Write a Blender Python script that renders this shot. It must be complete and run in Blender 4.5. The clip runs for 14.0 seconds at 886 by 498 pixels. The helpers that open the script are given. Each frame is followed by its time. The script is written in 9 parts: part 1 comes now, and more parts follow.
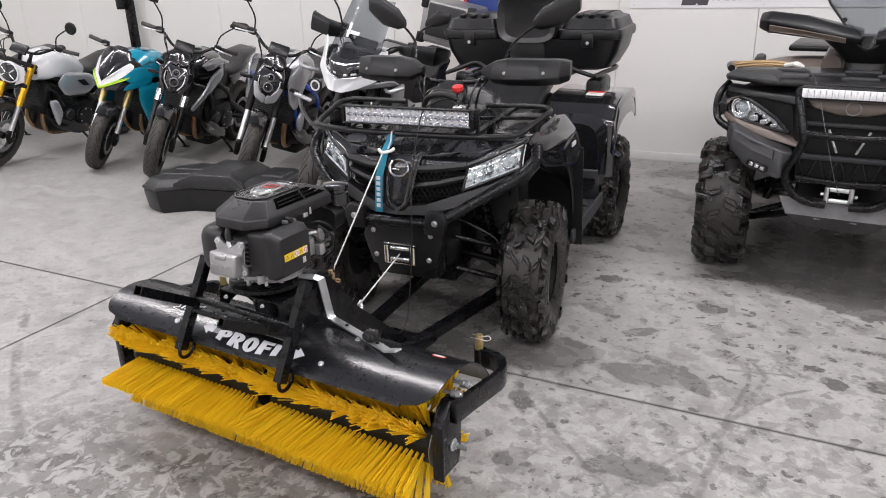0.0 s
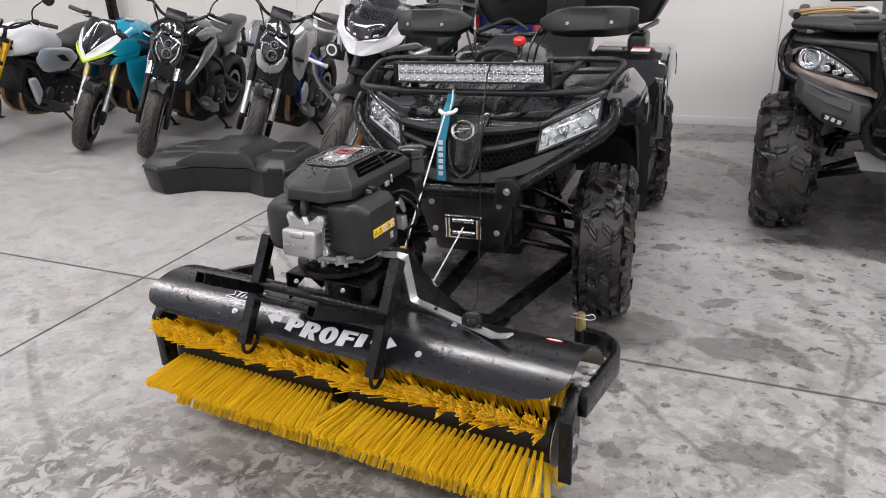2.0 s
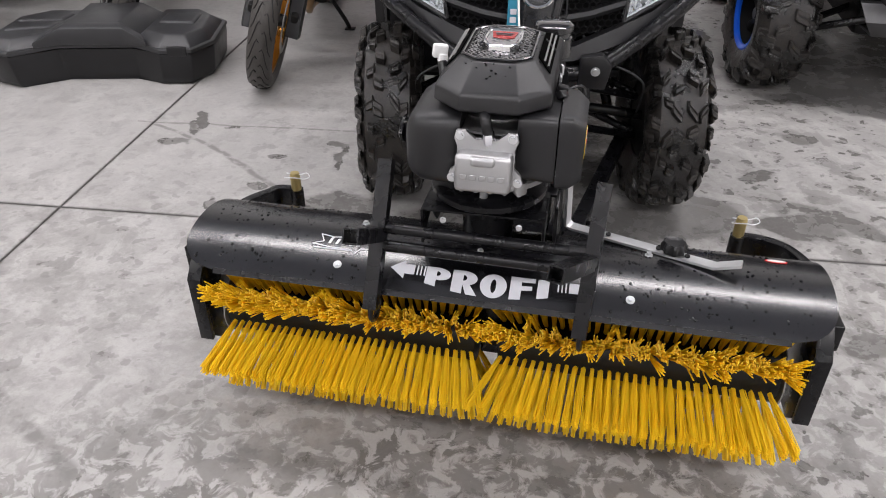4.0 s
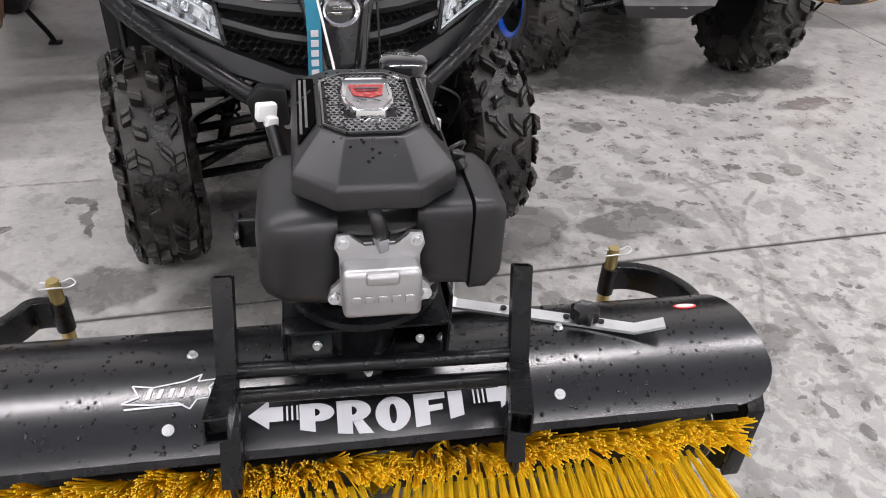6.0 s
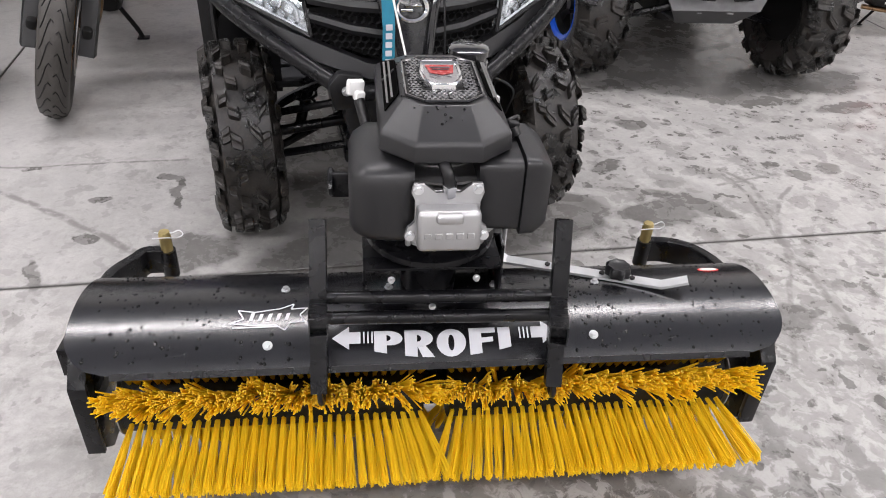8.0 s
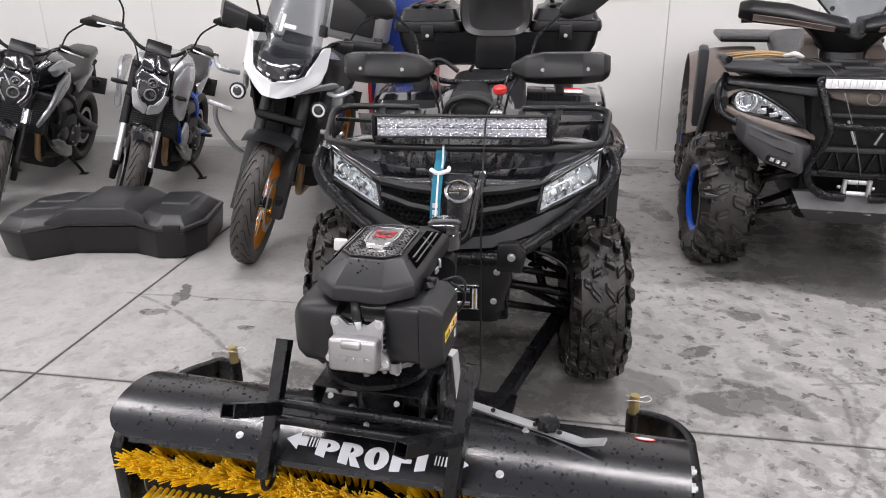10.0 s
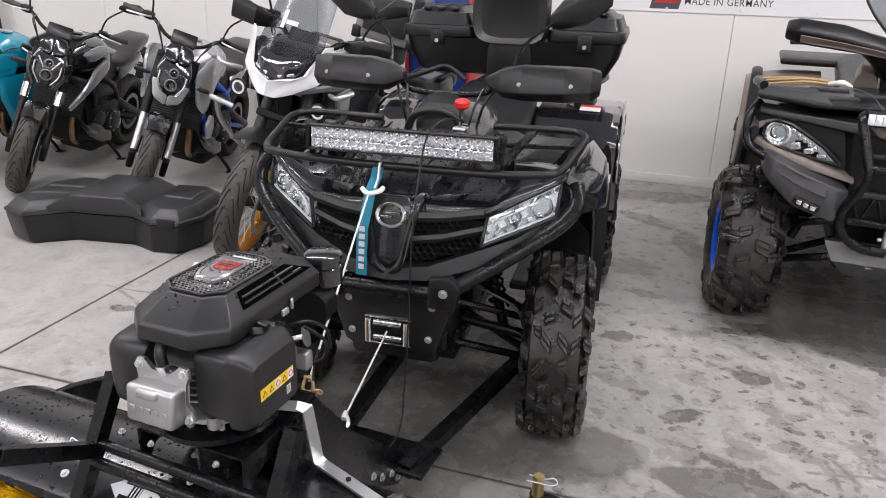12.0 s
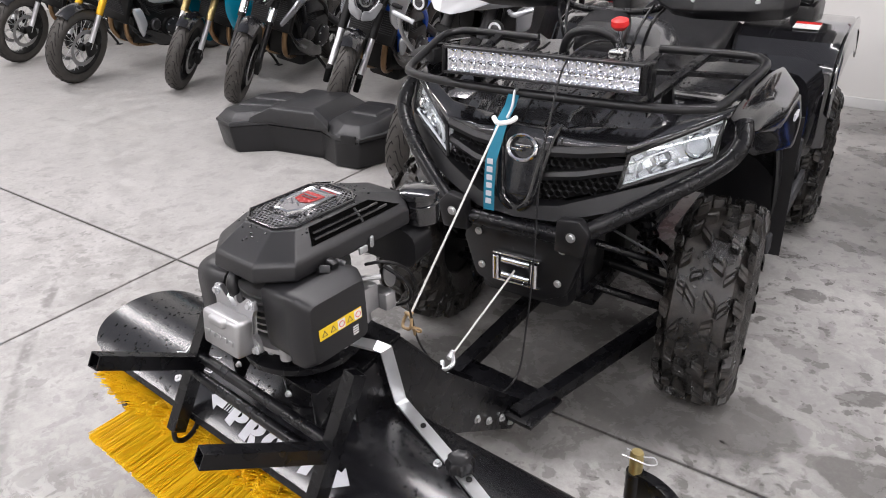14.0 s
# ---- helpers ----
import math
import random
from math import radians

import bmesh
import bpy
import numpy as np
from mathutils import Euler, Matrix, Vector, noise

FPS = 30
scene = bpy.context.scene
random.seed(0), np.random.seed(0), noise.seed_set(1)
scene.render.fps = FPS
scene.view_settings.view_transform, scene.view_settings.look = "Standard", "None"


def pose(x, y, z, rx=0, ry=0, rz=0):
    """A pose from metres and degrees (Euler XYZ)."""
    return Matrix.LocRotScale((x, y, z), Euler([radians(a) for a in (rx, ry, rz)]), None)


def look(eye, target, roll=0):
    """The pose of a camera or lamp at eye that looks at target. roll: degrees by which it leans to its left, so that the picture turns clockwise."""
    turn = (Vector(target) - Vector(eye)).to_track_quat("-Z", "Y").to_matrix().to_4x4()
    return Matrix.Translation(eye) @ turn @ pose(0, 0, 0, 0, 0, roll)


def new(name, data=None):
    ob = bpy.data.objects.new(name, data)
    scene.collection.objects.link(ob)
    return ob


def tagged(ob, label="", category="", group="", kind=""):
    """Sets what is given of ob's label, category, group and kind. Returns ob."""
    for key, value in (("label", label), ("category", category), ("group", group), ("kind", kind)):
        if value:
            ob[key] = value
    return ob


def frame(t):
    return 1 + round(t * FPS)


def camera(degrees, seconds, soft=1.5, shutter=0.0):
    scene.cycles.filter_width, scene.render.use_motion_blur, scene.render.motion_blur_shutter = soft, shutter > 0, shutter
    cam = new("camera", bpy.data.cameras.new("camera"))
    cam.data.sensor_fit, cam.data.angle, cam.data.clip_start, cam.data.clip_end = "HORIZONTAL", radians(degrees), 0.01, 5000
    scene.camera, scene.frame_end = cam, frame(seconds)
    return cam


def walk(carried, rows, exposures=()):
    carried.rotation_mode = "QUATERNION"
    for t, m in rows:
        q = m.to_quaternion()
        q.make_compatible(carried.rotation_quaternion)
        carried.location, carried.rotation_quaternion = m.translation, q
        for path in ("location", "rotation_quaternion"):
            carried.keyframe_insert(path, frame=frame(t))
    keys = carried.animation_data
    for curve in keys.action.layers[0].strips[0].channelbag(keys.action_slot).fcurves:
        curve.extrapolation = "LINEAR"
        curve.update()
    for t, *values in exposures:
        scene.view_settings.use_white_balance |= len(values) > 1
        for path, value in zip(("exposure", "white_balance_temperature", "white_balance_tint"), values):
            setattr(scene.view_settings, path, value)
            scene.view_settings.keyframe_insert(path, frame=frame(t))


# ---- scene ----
cam = camera(62.3, 14.0, 1.0)
PATH = [
    (0, (1.477, -2.523, 1.591), (0.635, -0.855, 0.878), -1.7),
    (0.5, (1.432, -2.535, 1.566), (0.575, -0.878, 0.847), -1.6),
    (1, (1.304, -2.597, 1.564), (0.458, -0.936, 0.839), -1.6),
    (1.5, (1.164, -2.606, 1.551), (0.361, -0.931, 0.81), -2.4),
    (2, (1.013, -2.432, 1.477), (0.249, -0.753, 0.704), -2.8),
    (2.5, (0.855, -2.285, 1.43), (0.125, -0.628, 0.581), -2.9),
    (3, (0.59, -2.313, 1.406), (0.0, -0.638, 0.486), -2.2),
    (3.2, (0.471, -2.31, 1.417), (-0.006, -0.638, 0.429), -2.3),
    (5.3, (-0.351, -1.871, 1.419), (-0.253, -0.242, 0.262), 3.5),
    (5.5, (-0.322, -1.85, 1.433), (-0.105, -0.228, 0.283), 3.6),
    (6, (-0.211, -1.725, 1.387), (0.245, -0.156, 0.234), 3.8),
    (6.5, (-0.088, -1.474, 1.274), (0.347, 0.037, 0.038), 2.8),
    (7, (-0.068, -1.412, 1.234), (0.305, 0.043, -0.087), 1.8),
    (7.5, (-0.154, -1.641, 1.349), (0.192, -0.165, 0.044), 2.1),
    (8, (-0.288, -1.958, 1.439), (0.049, -0.353, 0.293), 3.2),
    (8.5, (-0.209, -2.112, 1.49), (0.055, -0.395, 0.499), 4.1),
    (9, (0.051, -2.198, 1.513), (0.097, -0.355, 0.738), 2.9),
    (9.2, (0.103, -2.267, 1.527), (0.06, -0.407, 0.793), 1.6),
    (11.3, (0.696, -2.257, 1.539), (0.129, -0.49, 0.792), 1.1),
    (11.5, (0.685, -2.142, 1.536), (0.116, -0.372, 0.798), 1.5),
    (12, (0.768, -1.879, 1.52), (0.204, -0.101, 0.798), 1.5),
    (12.5, (0.92, -1.633, 1.52), (0.277, 0.12, 0.802), 0.9),
    (12.9, (0.968, -1.641, 1.416), (0.154, -0.041, 0.534), -0.9),
    (13, (0.943, -1.656, 1.404), (0.124, -0.111, 0.433), 0.2),
    (13.5, (0.925, -1.689, 1.385), (0.008, -0.31, 0.264), 0.1),
    (14, (0.941, -1.633, 1.516), (-0.111, -0.206, 0.591), -2.1),
]
walk(cam, [(t, look(eye, target, roll)) for t, eye, target, roll in PATH], [(0, -0.09), (3, -0.08), (5.5, 0.04), (7.0, 0.16), (8.2, 0.18), (9.2, 0.12), (11.3, 0.0), (12.5, 0.02), (13.5, 0.14), (14, 0.14)])

# ---- world and light ----
world = bpy.data.worlds.new("world")
scene.world = world
world.use_nodes = True
world.node_tree.nodes["Background"].inputs[0].default_value = (0.9, 0.95, 1.0, 1)
world.node_tree.nodes["Background"].inputs[1].default_value = 0.05
LAMP_POWER = 69.0

ROOM_X0, ROOM_X1, ROOM_Y0, ROOM_Y1, ROOM_H = -9.2, 8.2, -11.2, 3.83, 4.6


# ---- materials ----
def nodes_of(name):
    m = bpy.data.materials.new(name)
    m.use_nodes = True
    nt = m.node_tree
    return m, nt, nt.nodes["Principled BSDF"]


def mat(name, color, rough=0.5, metal=0.0, var=0.18, scale=9.0, bump=0.08, fine=180.0, coat=0.0, rvar=0.12, island=False, spec=0.5):
    """A surface with slow colour drift, uneven gloss and a fine grain."""
    m, nt, b = nodes_of(name)
    n, l = nt.nodes, nt.links
    tc = n.new("ShaderNodeTexCoord")
    slow = n.new("ShaderNodeTexNoise")
    slow.inputs["Scale"].default_value, slow.inputs["Detail"].default_value = scale, 5
    l.new(tc.outputs["Object"], slow.inputs["Vector"])
    quick = n.new("ShaderNodeTexNoise")
    quick.inputs["Scale"].default_value, quick.inputs["Detail"].default_value = fine, 3
    l.new(tc.outputs["Object"], quick.inputs["Vector"])
    mix = n.new("ShaderNodeMix")
    mix.data_type = "RGBA"
    c = Vector(color)
    mix.inputs["A"].default_value = (*(c * (1 - var)), 1)
    mix.inputs["B"].default_value = (*[min(1, x) for x in c * (1 + var)], 1)
    l.new(slow.outputs["Fac"], mix.inputs["Factor"])
    if island:
        geo = n.new("ShaderNodeNewGeometry")
        hsv = n.new("ShaderNodeHueSaturation")
        rng = n.new("ShaderNodeMapRange")
        rng.inputs["To Min"].default_value, rng.inputs["To Max"].default_value = 0.92, 1.2
        l.new(geo.outputs["Random Per Island"], rng.inputs["Value"])
        l.new(rng.outputs["Result"], hsv.inputs["Value"])
        l.new(mix.outputs["Result"], hsv.inputs["Color"])
        l.new(hsv.outputs["Color"], b.inputs["Base Color"])
    else:
        l.new(mix.outputs["Result"], b.inputs["Base Color"])
    rr = n.new("ShaderNodeMapRange")
    rr.inputs["To Min"].default_value, rr.inputs["To Max"].default_value = max(0.02, rough - rvar), min(1, rough + rvar)
    l.new(slow.outputs["Fac"], rr.inputs["Value"])
    l.new(rr.outputs["Result"], b.inputs["Roughness"])
    b.inputs["Metallic"].default_value = metal
    b.inputs["Specular IOR Level"].default_value = spec
    b.inputs["Coat Weight"].default_value = coat
    b.inputs["Coat Roughness"].default_value = 0.08
    if bump:
        bp = n.new("ShaderNodeBump")
        bp.inputs["Strength"].default_value, bp.inputs["Distance"].default_value = bump, 0.002
        l.new(quick.outputs["Fac"], bp.inputs["Height"])
        l.new(bp.outputs["Normal"], b.inputs["Normal"])
    return m


def glass(name, color=(1, 1, 1), rough=0.0, ior=1.45):
    m, nt, b = nodes_of(name)
    b.inputs["Base Color"].default_value = (*color, 1)
    b.inputs["Roughness"].default_value = rough
    b.inputs["Transmission Weight"].default_value = 1
    b.inputs["IOR"].default_value = ior
    return m


def glow(name, color, strength):
    m, nt, b = nodes_of(name)
    b.inputs["Base Color"].default_value = (*color, 1)
    b.inputs["Emission Color"].default_value = (*color, 1)
    b.inputs["Emission Strength"].default_value = strength
    return m


def concrete():
    """Power-floated grey concrete with cloudy mottling, damp blotches and round drip marks."""
    m, nt, b = nodes_of("concrete")
    n, l = nt.nodes, nt.links
    tc = n.new("ShaderNodeTexCoord")

    def noisy(scale, detail, rough=0.55, distort=0.0):
        t = n.new("ShaderNodeTexNoise")
        t.inputs["Scale"].default_value, t.inputs["Detail"].default_value = scale, detail
        t.inputs["Roughness"].default_value, t.inputs["Distortion"].default_value = rough, distort
        geo = n.new("ShaderNodeNewGeometry")
        l.new(geo.outputs["Position"], t.inputs["Vector"])
        return t.outputs["Fac"]

    def ramp(src, a, c):
        r = n.new("ShaderNodeMapRange")
        r.inputs["From Min"].default_value, r.inputs["From Max"].default_value = a, c
        r.interpolation_type = "SMOOTHSTEP"
        l.new(src, r.inputs["Value"])
        return r.outputs["Result"]

    def blend(f, a, c):
        x = n.new("ShaderNodeMix")
        x.data_type = "RGBA"
        l.new(f, x.inputs["Factor"])
        for slot, v in (("A", a), ("B", c)):
            if isinstance(v, tuple):
                x.inputs[slot].default_value = (*v, 1)
            else:
                l.new(v, x.inputs[slot])
        return x.outputs["Result"]

    def maths(op, a, c):
        x = n.new("ShaderNodeMath")
        x.operation = op
        for i, v in enumerate((a, c)):
            if isinstance(v, (int, float)):
                x.inputs[i].default_value = v
            else:
                l.new(v, x.inputs[i])
        return x.outputs[0]

    pos = n.new("ShaderNodeNewGeometry")
    sep = n.new("ShaderNodeSeparateXYZ")
    l.new(pos.outputs["Position"], sep.inputs[0])
    px_, py_ = sep.outputs[0], sep.outputs[1]
    warp = n.new("ShaderNodeTexNoise")
    warp.inputs["Scale"].default_value, warp.inputs["Detail"].default_value = 5, 6
    l.new(pos.outputs["Position"], warp.inputs["Vector"])
    wsep = n.new("ShaderNodeSeparateColor")
    l.new(warp.outputs["Color"], wsep.inputs[0])
    wx = maths("ADD", px_, maths("MULTIPLY", maths("SUBTRACT", wsep.outputs[0], 0.5), 0.34))
    wy = maths("ADD", py_, maths("MULTIPLY", maths("SUBTRACT", wsep.outputs[1], 0.5), 0.34))

    ripple = n.new("ShaderNodeTexNoise")
    ripple.inputs["Scale"].default_value, ripple.inputs["Detail"].default_value = 16, 4
    l.new(pos.outputs["Position"], ripple.inputs["Vector"])
    rsep = n.new("ShaderNodeSeparateColor")
    l.new(ripple.outputs["Color"], rsep.inputs[0])
    sx = maths("ADD", px_, maths("MULTIPLY", maths("SUBTRACT", rsep.outputs[0], 0.5), 0.09))
    sy = maths("ADD", py_, maths("MULTIPLY", maths("SUBTRACT", rsep.outputs[1], 0.5), 0.09))

    mx = maths("ADD", sx, maths("MULTIPLY", maths("SUBTRACT", wsep.outputs[0], 0.5), 0.12))
    my = maths("ADD", sy, maths("MULTIPLY", maths("SUBTRACT", wsep.outputs[1], 0.5), 0.12))

    def patch(cx, cy, ax, ay, turn):
        """A ragged dark oval; the small ones keep closer to their oval."""
        c, s = math.cos(radians(turn)), math.sin(radians(turn))
        qx, qy = (sx, sy) if min(ax, ay) < 0.05 else (mx, my) if min(ax, ay) < 0.2 else (wx, wy)
        dx, dy = maths("SUBTRACT", qx, cx), maths("SUBTRACT", qy, cy)
        u = maths("DIVIDE", maths("ADD", maths("MULTIPLY", dx, c), maths("MULTIPLY", dy, s)), ax)
        v = maths("DIVIDE", maths("SUBTRACT", maths("MULTIPLY", dy, c), maths("MULTIPLY", dx, s)), ay)
        r = maths("SQRT", maths("ADD", maths("MULTIPLY", u, u), maths("MULTIPLY", v, v)), 0)
        return maths("SUBTRACT", 1, ramp(r, 0.78, 1.05))

    def scuff(cx, cy, radius, wide, keep):
        """A worn arc left by a tyre."""
        dx, dy = maths("SUBTRACT", px_, cx), maths("SUBTRACT", py_, cy)
        r = maths("SQRT", maths("ADD", maths("MULTIPLY", dx, dx), maths("MULTIPLY", dy, dy)), 0)
        d = maths("ABSOLUTE", maths("SUBTRACT", r, radius), 0)
        return maths("MULTIPLY", maths("MULTIPLY", maths("SUBTRACT", 1, ramp(d, wide * 0.3, wide)), ramp(noisy(9, 4), 0.36, 0.56)), keep)

    def stroke(x0, y0, x1, y1, wide):
        """A straight piece of a worn line."""
        ln = math.hypot(x1 - x0, y1 - y0)
        ux, uy = (x1 - x0) / ln, (y1 - y0) / ln
        dx, dy = maths("SUBTRACT", lx, x0), maths("SUBTRACT", ly, y0)
        along = maths("ADD", maths("MULTIPLY", dx, ux), maths("MULTIPLY", dy, uy))
        off = maths("ABSOLUTE", maths("SUBTRACT", maths("MULTIPLY", dx, uy), maths("MULTIPLY", dy, ux)), 0)
        past = maths("SUBTRACT", maths("ABSOLUTE", maths("SUBTRACT", along, ln / 2), 0), ln / 2)
        return maths("SUBTRACT", 1, ramp(maths("MAXIMUM", off, past), wide * 0.25, wide))
    lx = maths("ADD", px_, maths("MULTIPLY", maths("SUBTRACT", wsep.outputs[2], 0.5), 0.05))
    ly = maths("ADD", py_, maths("MULTIPLY", maths("SUBTRACT", wsep.outputs[0], 0.5), 0.05))

    cloud = ramp(noisy(0.9, 6, 0.6, 0.2), 0.32, 0.68)
    mott = ramp(noisy(8, 9, 0.68, 0.4), 0.42, 0.60)
    flake = ramp(noisy(17, 7, 0.62, 0.7), 0.47, 0.56)
    fleck = ramp(noisy(46, 5, 0.7, 0.3), 0.40, 0.68)
    grain = noisy(170, 4, 0.7)
    base = blend(cloud, (0.29, 0.282, 0.271), (0.365, 0.356, 0.344))
    base = blend(maths("MULTIPLY", mott, 0.5), base, (0.49, 0.48, 0.466))
    # grey cement stains with ragged edges
    stain = ramp(noisy(6.5, 9, 0.74, 0.6), 0.50, 0.62)
    base = blend(maths("MULTIPLY", stain, 0.30), base, (0.15, 0.144, 0.136))
    base = blend(maths("MULTIPLY", fleck, 0.22), base, (0.19, 0.184, 0.176))
    # swept and dry towards the row of motorcycles
    dry = maths("MULTIPLY", maths("SUBTRACT", 1, ramp(px_, -1.6, -0.4)), ramp(py_, -0.1, 0.5))
    base = blend(maths("MULTIPLY", dry, 0.35), base, (0.355, 0.347, 0.335))
    # trodden wet ground in front of the brush and beside it: soaked, with paler dry flakes left standing
    edge = maths("ADD", py_, maths("MULTIPLY", maths("SUBTRACT", noisy(2.2, 5, 0.6), 0.5), 0.7))
    edge = maths("ADD", edge, maths("MULTIPLY", maths("ABSOLUTE", maths("SUBTRACT", px_, 0.2), 0), 0.26))
    soak = maths("SUBTRACT", 1, ramp(edge, -1.0, -0.45))
    side = maths("MULTIPLY", ramp(px_, 0.4, 0.9), maths("SUBTRACT", 1, ramp(py_, -0.5, 0.5)))
    soak = maths("MAXIMUM", soak, maths("MULTIPLY", side, 0.42))
    soak = maths("MULTIPLY", soak, ramp(maths("ADD", py_, maths("MULTIPLY", maths("SUBTRACT", noisy(1.7, 4), 0.5), 1.6)), -3.7, -2.5))
    base = blend(maths("MULTIPLY", flake, maths("ADD", 0.06, maths("MULTIPLY", soak, 0.5))), base, (0.56, 0.55, 0.536))
    film = maths("MULTIPLY", soak, maths("SUBTRACT", 1, maths("MULTIPLY", flake, 0.55)))
    base = blend(maths("MULTIPLY", film, 0.74), base, (0.10, 0.094, 0.086))
    # damp: a scatter of blots and drips, thickest towards the two quads
    zone = maths("MULTIPLY", ramp(px_, -0.7, 0.7), maths("SUBTRACT", 1, maths("MULTIPLY", ramp(px_, 2.0, 3.4), 0.7)))
    field = maths("SUBTRACT", noisy(7.5, 6, 0.6, 0.25), maths("SUBTRACT", 0.635, maths("MULTIPLY", zone, 0.08)))
    wet = maths("MULTIPLY", ramp(field, -0.015, 0.015), 0.5)
    small = maths("MULTIPLY", ramp(noisy(15, 3, 0.5, 0.1), 0.60, 0.64), maths("ADD", 0.36, maths("MULTIPLY", zone, 0.38)))
    wet = maths("MAXIMUM", wet, small)

    def drips(scale, most, chance, seed):
        """Round drip marks of uneven size."""
        v, mv, pk = n.new("ShaderNodeTexVoronoi"), n.new("ShaderNodeCombineXYZ"), n.new("ShaderNodeSeparateColor")
        v.inputs["Scale"].default_value = scale
        l.new(maths("ADD", sx, seed), mv.inputs[0])
        l.new(sy, mv.inputs[1])
        l.new(mv.outputs[0], v.inputs["Vector"])
        l.new(v.outputs["Color"], pk.inputs[0])
        size = maths("MULTIPLY", maths("POWER", pk.outputs[1], 1.5), most)
        d = maths("SUBTRACT", 1, ramp(maths("SUBTRACT", v.outputs["Distance"], size), -0.02, 0.06))
        return maths("MULTIPLY", maths("MULTIPLY", d, ramp(pk.outputs[0], chance, chance + 0.06)), maths("ADD", 0.45, maths("MULTIPLY", pk.outputs[2], 0.5)))
    dots = maths("MAXIMUM", maths("MAXIMUM", drips(9, 0.30, 0.5, 0.0), drips(17, 0.36, 0.45, 3.3)), maths("MULTIPLY", drips(31, 0.4, 0.5, 7.1), 0.85))
    damp = maths("MAXIMUM", wet, maths("MULTIPLY", dots, maths("ADD", 0.5, maths("MULTIPLY", zone, 0.5))))
    damp = maths("MULTIPLY", damp, maths("SUBTRACT", 1, maths("MULTIPLY", dry, 0.45)))
    # marks that can be told apart: soaked patches, streaks, blots, dark ovals under quads
    by_motorcycles = ((-1.525, 0.80, 0.04, 0.14, 13), (-0.83, 0.65, 0.045, 0.03, 0), (-0.79, 0.53, 0.022, 0.13, 4), (-1.56, 0.59, 0.085, 0.04, 0), (-1.35, 0.76, 0.035, 0.02, 0),
                      (-1.05, 0.50, 0.04, 0.02, 0), (-1.05, 0.26, 0.05, 0.035, -30), (-0.70, 0.14, 0.16, 0.12, 10), (-1.17, 0.06, 0.03, 0.09, 20))
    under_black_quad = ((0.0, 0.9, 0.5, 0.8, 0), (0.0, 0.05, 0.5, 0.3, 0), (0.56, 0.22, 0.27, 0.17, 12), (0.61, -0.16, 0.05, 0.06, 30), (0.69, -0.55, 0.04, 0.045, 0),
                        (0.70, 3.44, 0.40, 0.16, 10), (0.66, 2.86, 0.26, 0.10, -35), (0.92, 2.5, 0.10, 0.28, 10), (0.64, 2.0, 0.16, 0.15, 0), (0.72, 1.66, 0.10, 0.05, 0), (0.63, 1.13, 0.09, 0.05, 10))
    # wet floor and the bronze quad's shade, painted together as dark ovals
    bronze_quad_wet_shade = ((1.14, 1.36, 0.12, 0.035, 4), (1.38, 1.43, 0.26, 0.10, 4), (1.62, 1.56, 0.36, 0.30, 5), (1.30, 1.76, 0.26, 0.24, 0), (2.2, 1.45, 0.6, 0.28, 0), (1.70, 1.28, 0.26, 0.08, -6),
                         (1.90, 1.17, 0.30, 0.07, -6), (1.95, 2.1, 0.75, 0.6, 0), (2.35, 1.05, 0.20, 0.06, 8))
    between_quads = ((1.19, 0.96, 0.07, 0.08, 20), (0.92, 0.58, 0.10, 0.04, 30), (0.99, 0.20, 0.17, 0.10, 0), (1.16, 0.26, 0.20, 0.06, -38), (1.31, 0.62, 0.05, 0.025, -8), (1.64, 0.53, 0.05, 0.03, 0),
                     (1.72, 0.42, 0.06, 0.045, 0), (1.87, 0.47, 0.07, 0.06, 0), (1.10, -0.43, 0.16, 0.07, 10))
    for q in by_motorcycles + under_black_quad + bronze_quad_wet_shade + between_quads:
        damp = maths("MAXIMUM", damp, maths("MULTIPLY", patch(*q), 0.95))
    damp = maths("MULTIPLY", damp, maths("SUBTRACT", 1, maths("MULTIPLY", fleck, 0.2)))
    # one dark colour for the damp and for the bronze quad's painted shade
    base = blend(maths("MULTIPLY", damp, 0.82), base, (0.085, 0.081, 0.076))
    # worn lines left by tyres
    left_only = maths("MULTIPLY", maths("SUBTRACT", 1, ramp(px_, -0.8, -0.5)), maths("SUBTRACT", 1, ramp(py_, -0.5, -0.35)))
    marks = scuff(1.5, 3.2, 5.03, 0.03, left_only)
    for q in ((1.40, 0.51, 1.47, 0.37, 0.016), (1.47, 0.37, 1.42, 0.11, 0.018), (1.42, 0.11, 1.36, -0.05, 0.020), (1.36, -0.05, 1.34, -0.28, 0.020), (1.34, -0.28, 1.31, -0.75, 0.020),
              (1.39, 0.48, 1.41, 0.28, 0.014), (1.41, 0.28, 1.35, -0.08, 0.014), (1.35, -0.08, 1.21, -0.34, 0.014), (1.21, -0.34, 1.04, -0.64, 0.016), (1.33, 0.38, 1.62, 0.44, 0.012), (1.46, 0.16, 1.63, 0.35, 0.014), (0.64, -0.17, 1.07, -0.57, 0.014),
              (-1.71, 0.75, -1.38, 0.57, 0.016), (-1.38, 0.57, -1.03, 0.29, 0.020), (-1.03, 0.29, -0.86, 0.13, 0.022), (-1.81, 0.77, -0.78, 0.79, 0.010)):
        marks = maths("MAXIMUM", marks, stroke(*q))
    marks = maths("MULTIPLY", marks, ramp(noisy(24, 4), 0.30, 0.55))
    base = blend(maths("MULTIPLY", marks, 0.72), base, (0.13, 0.125, 0.118))
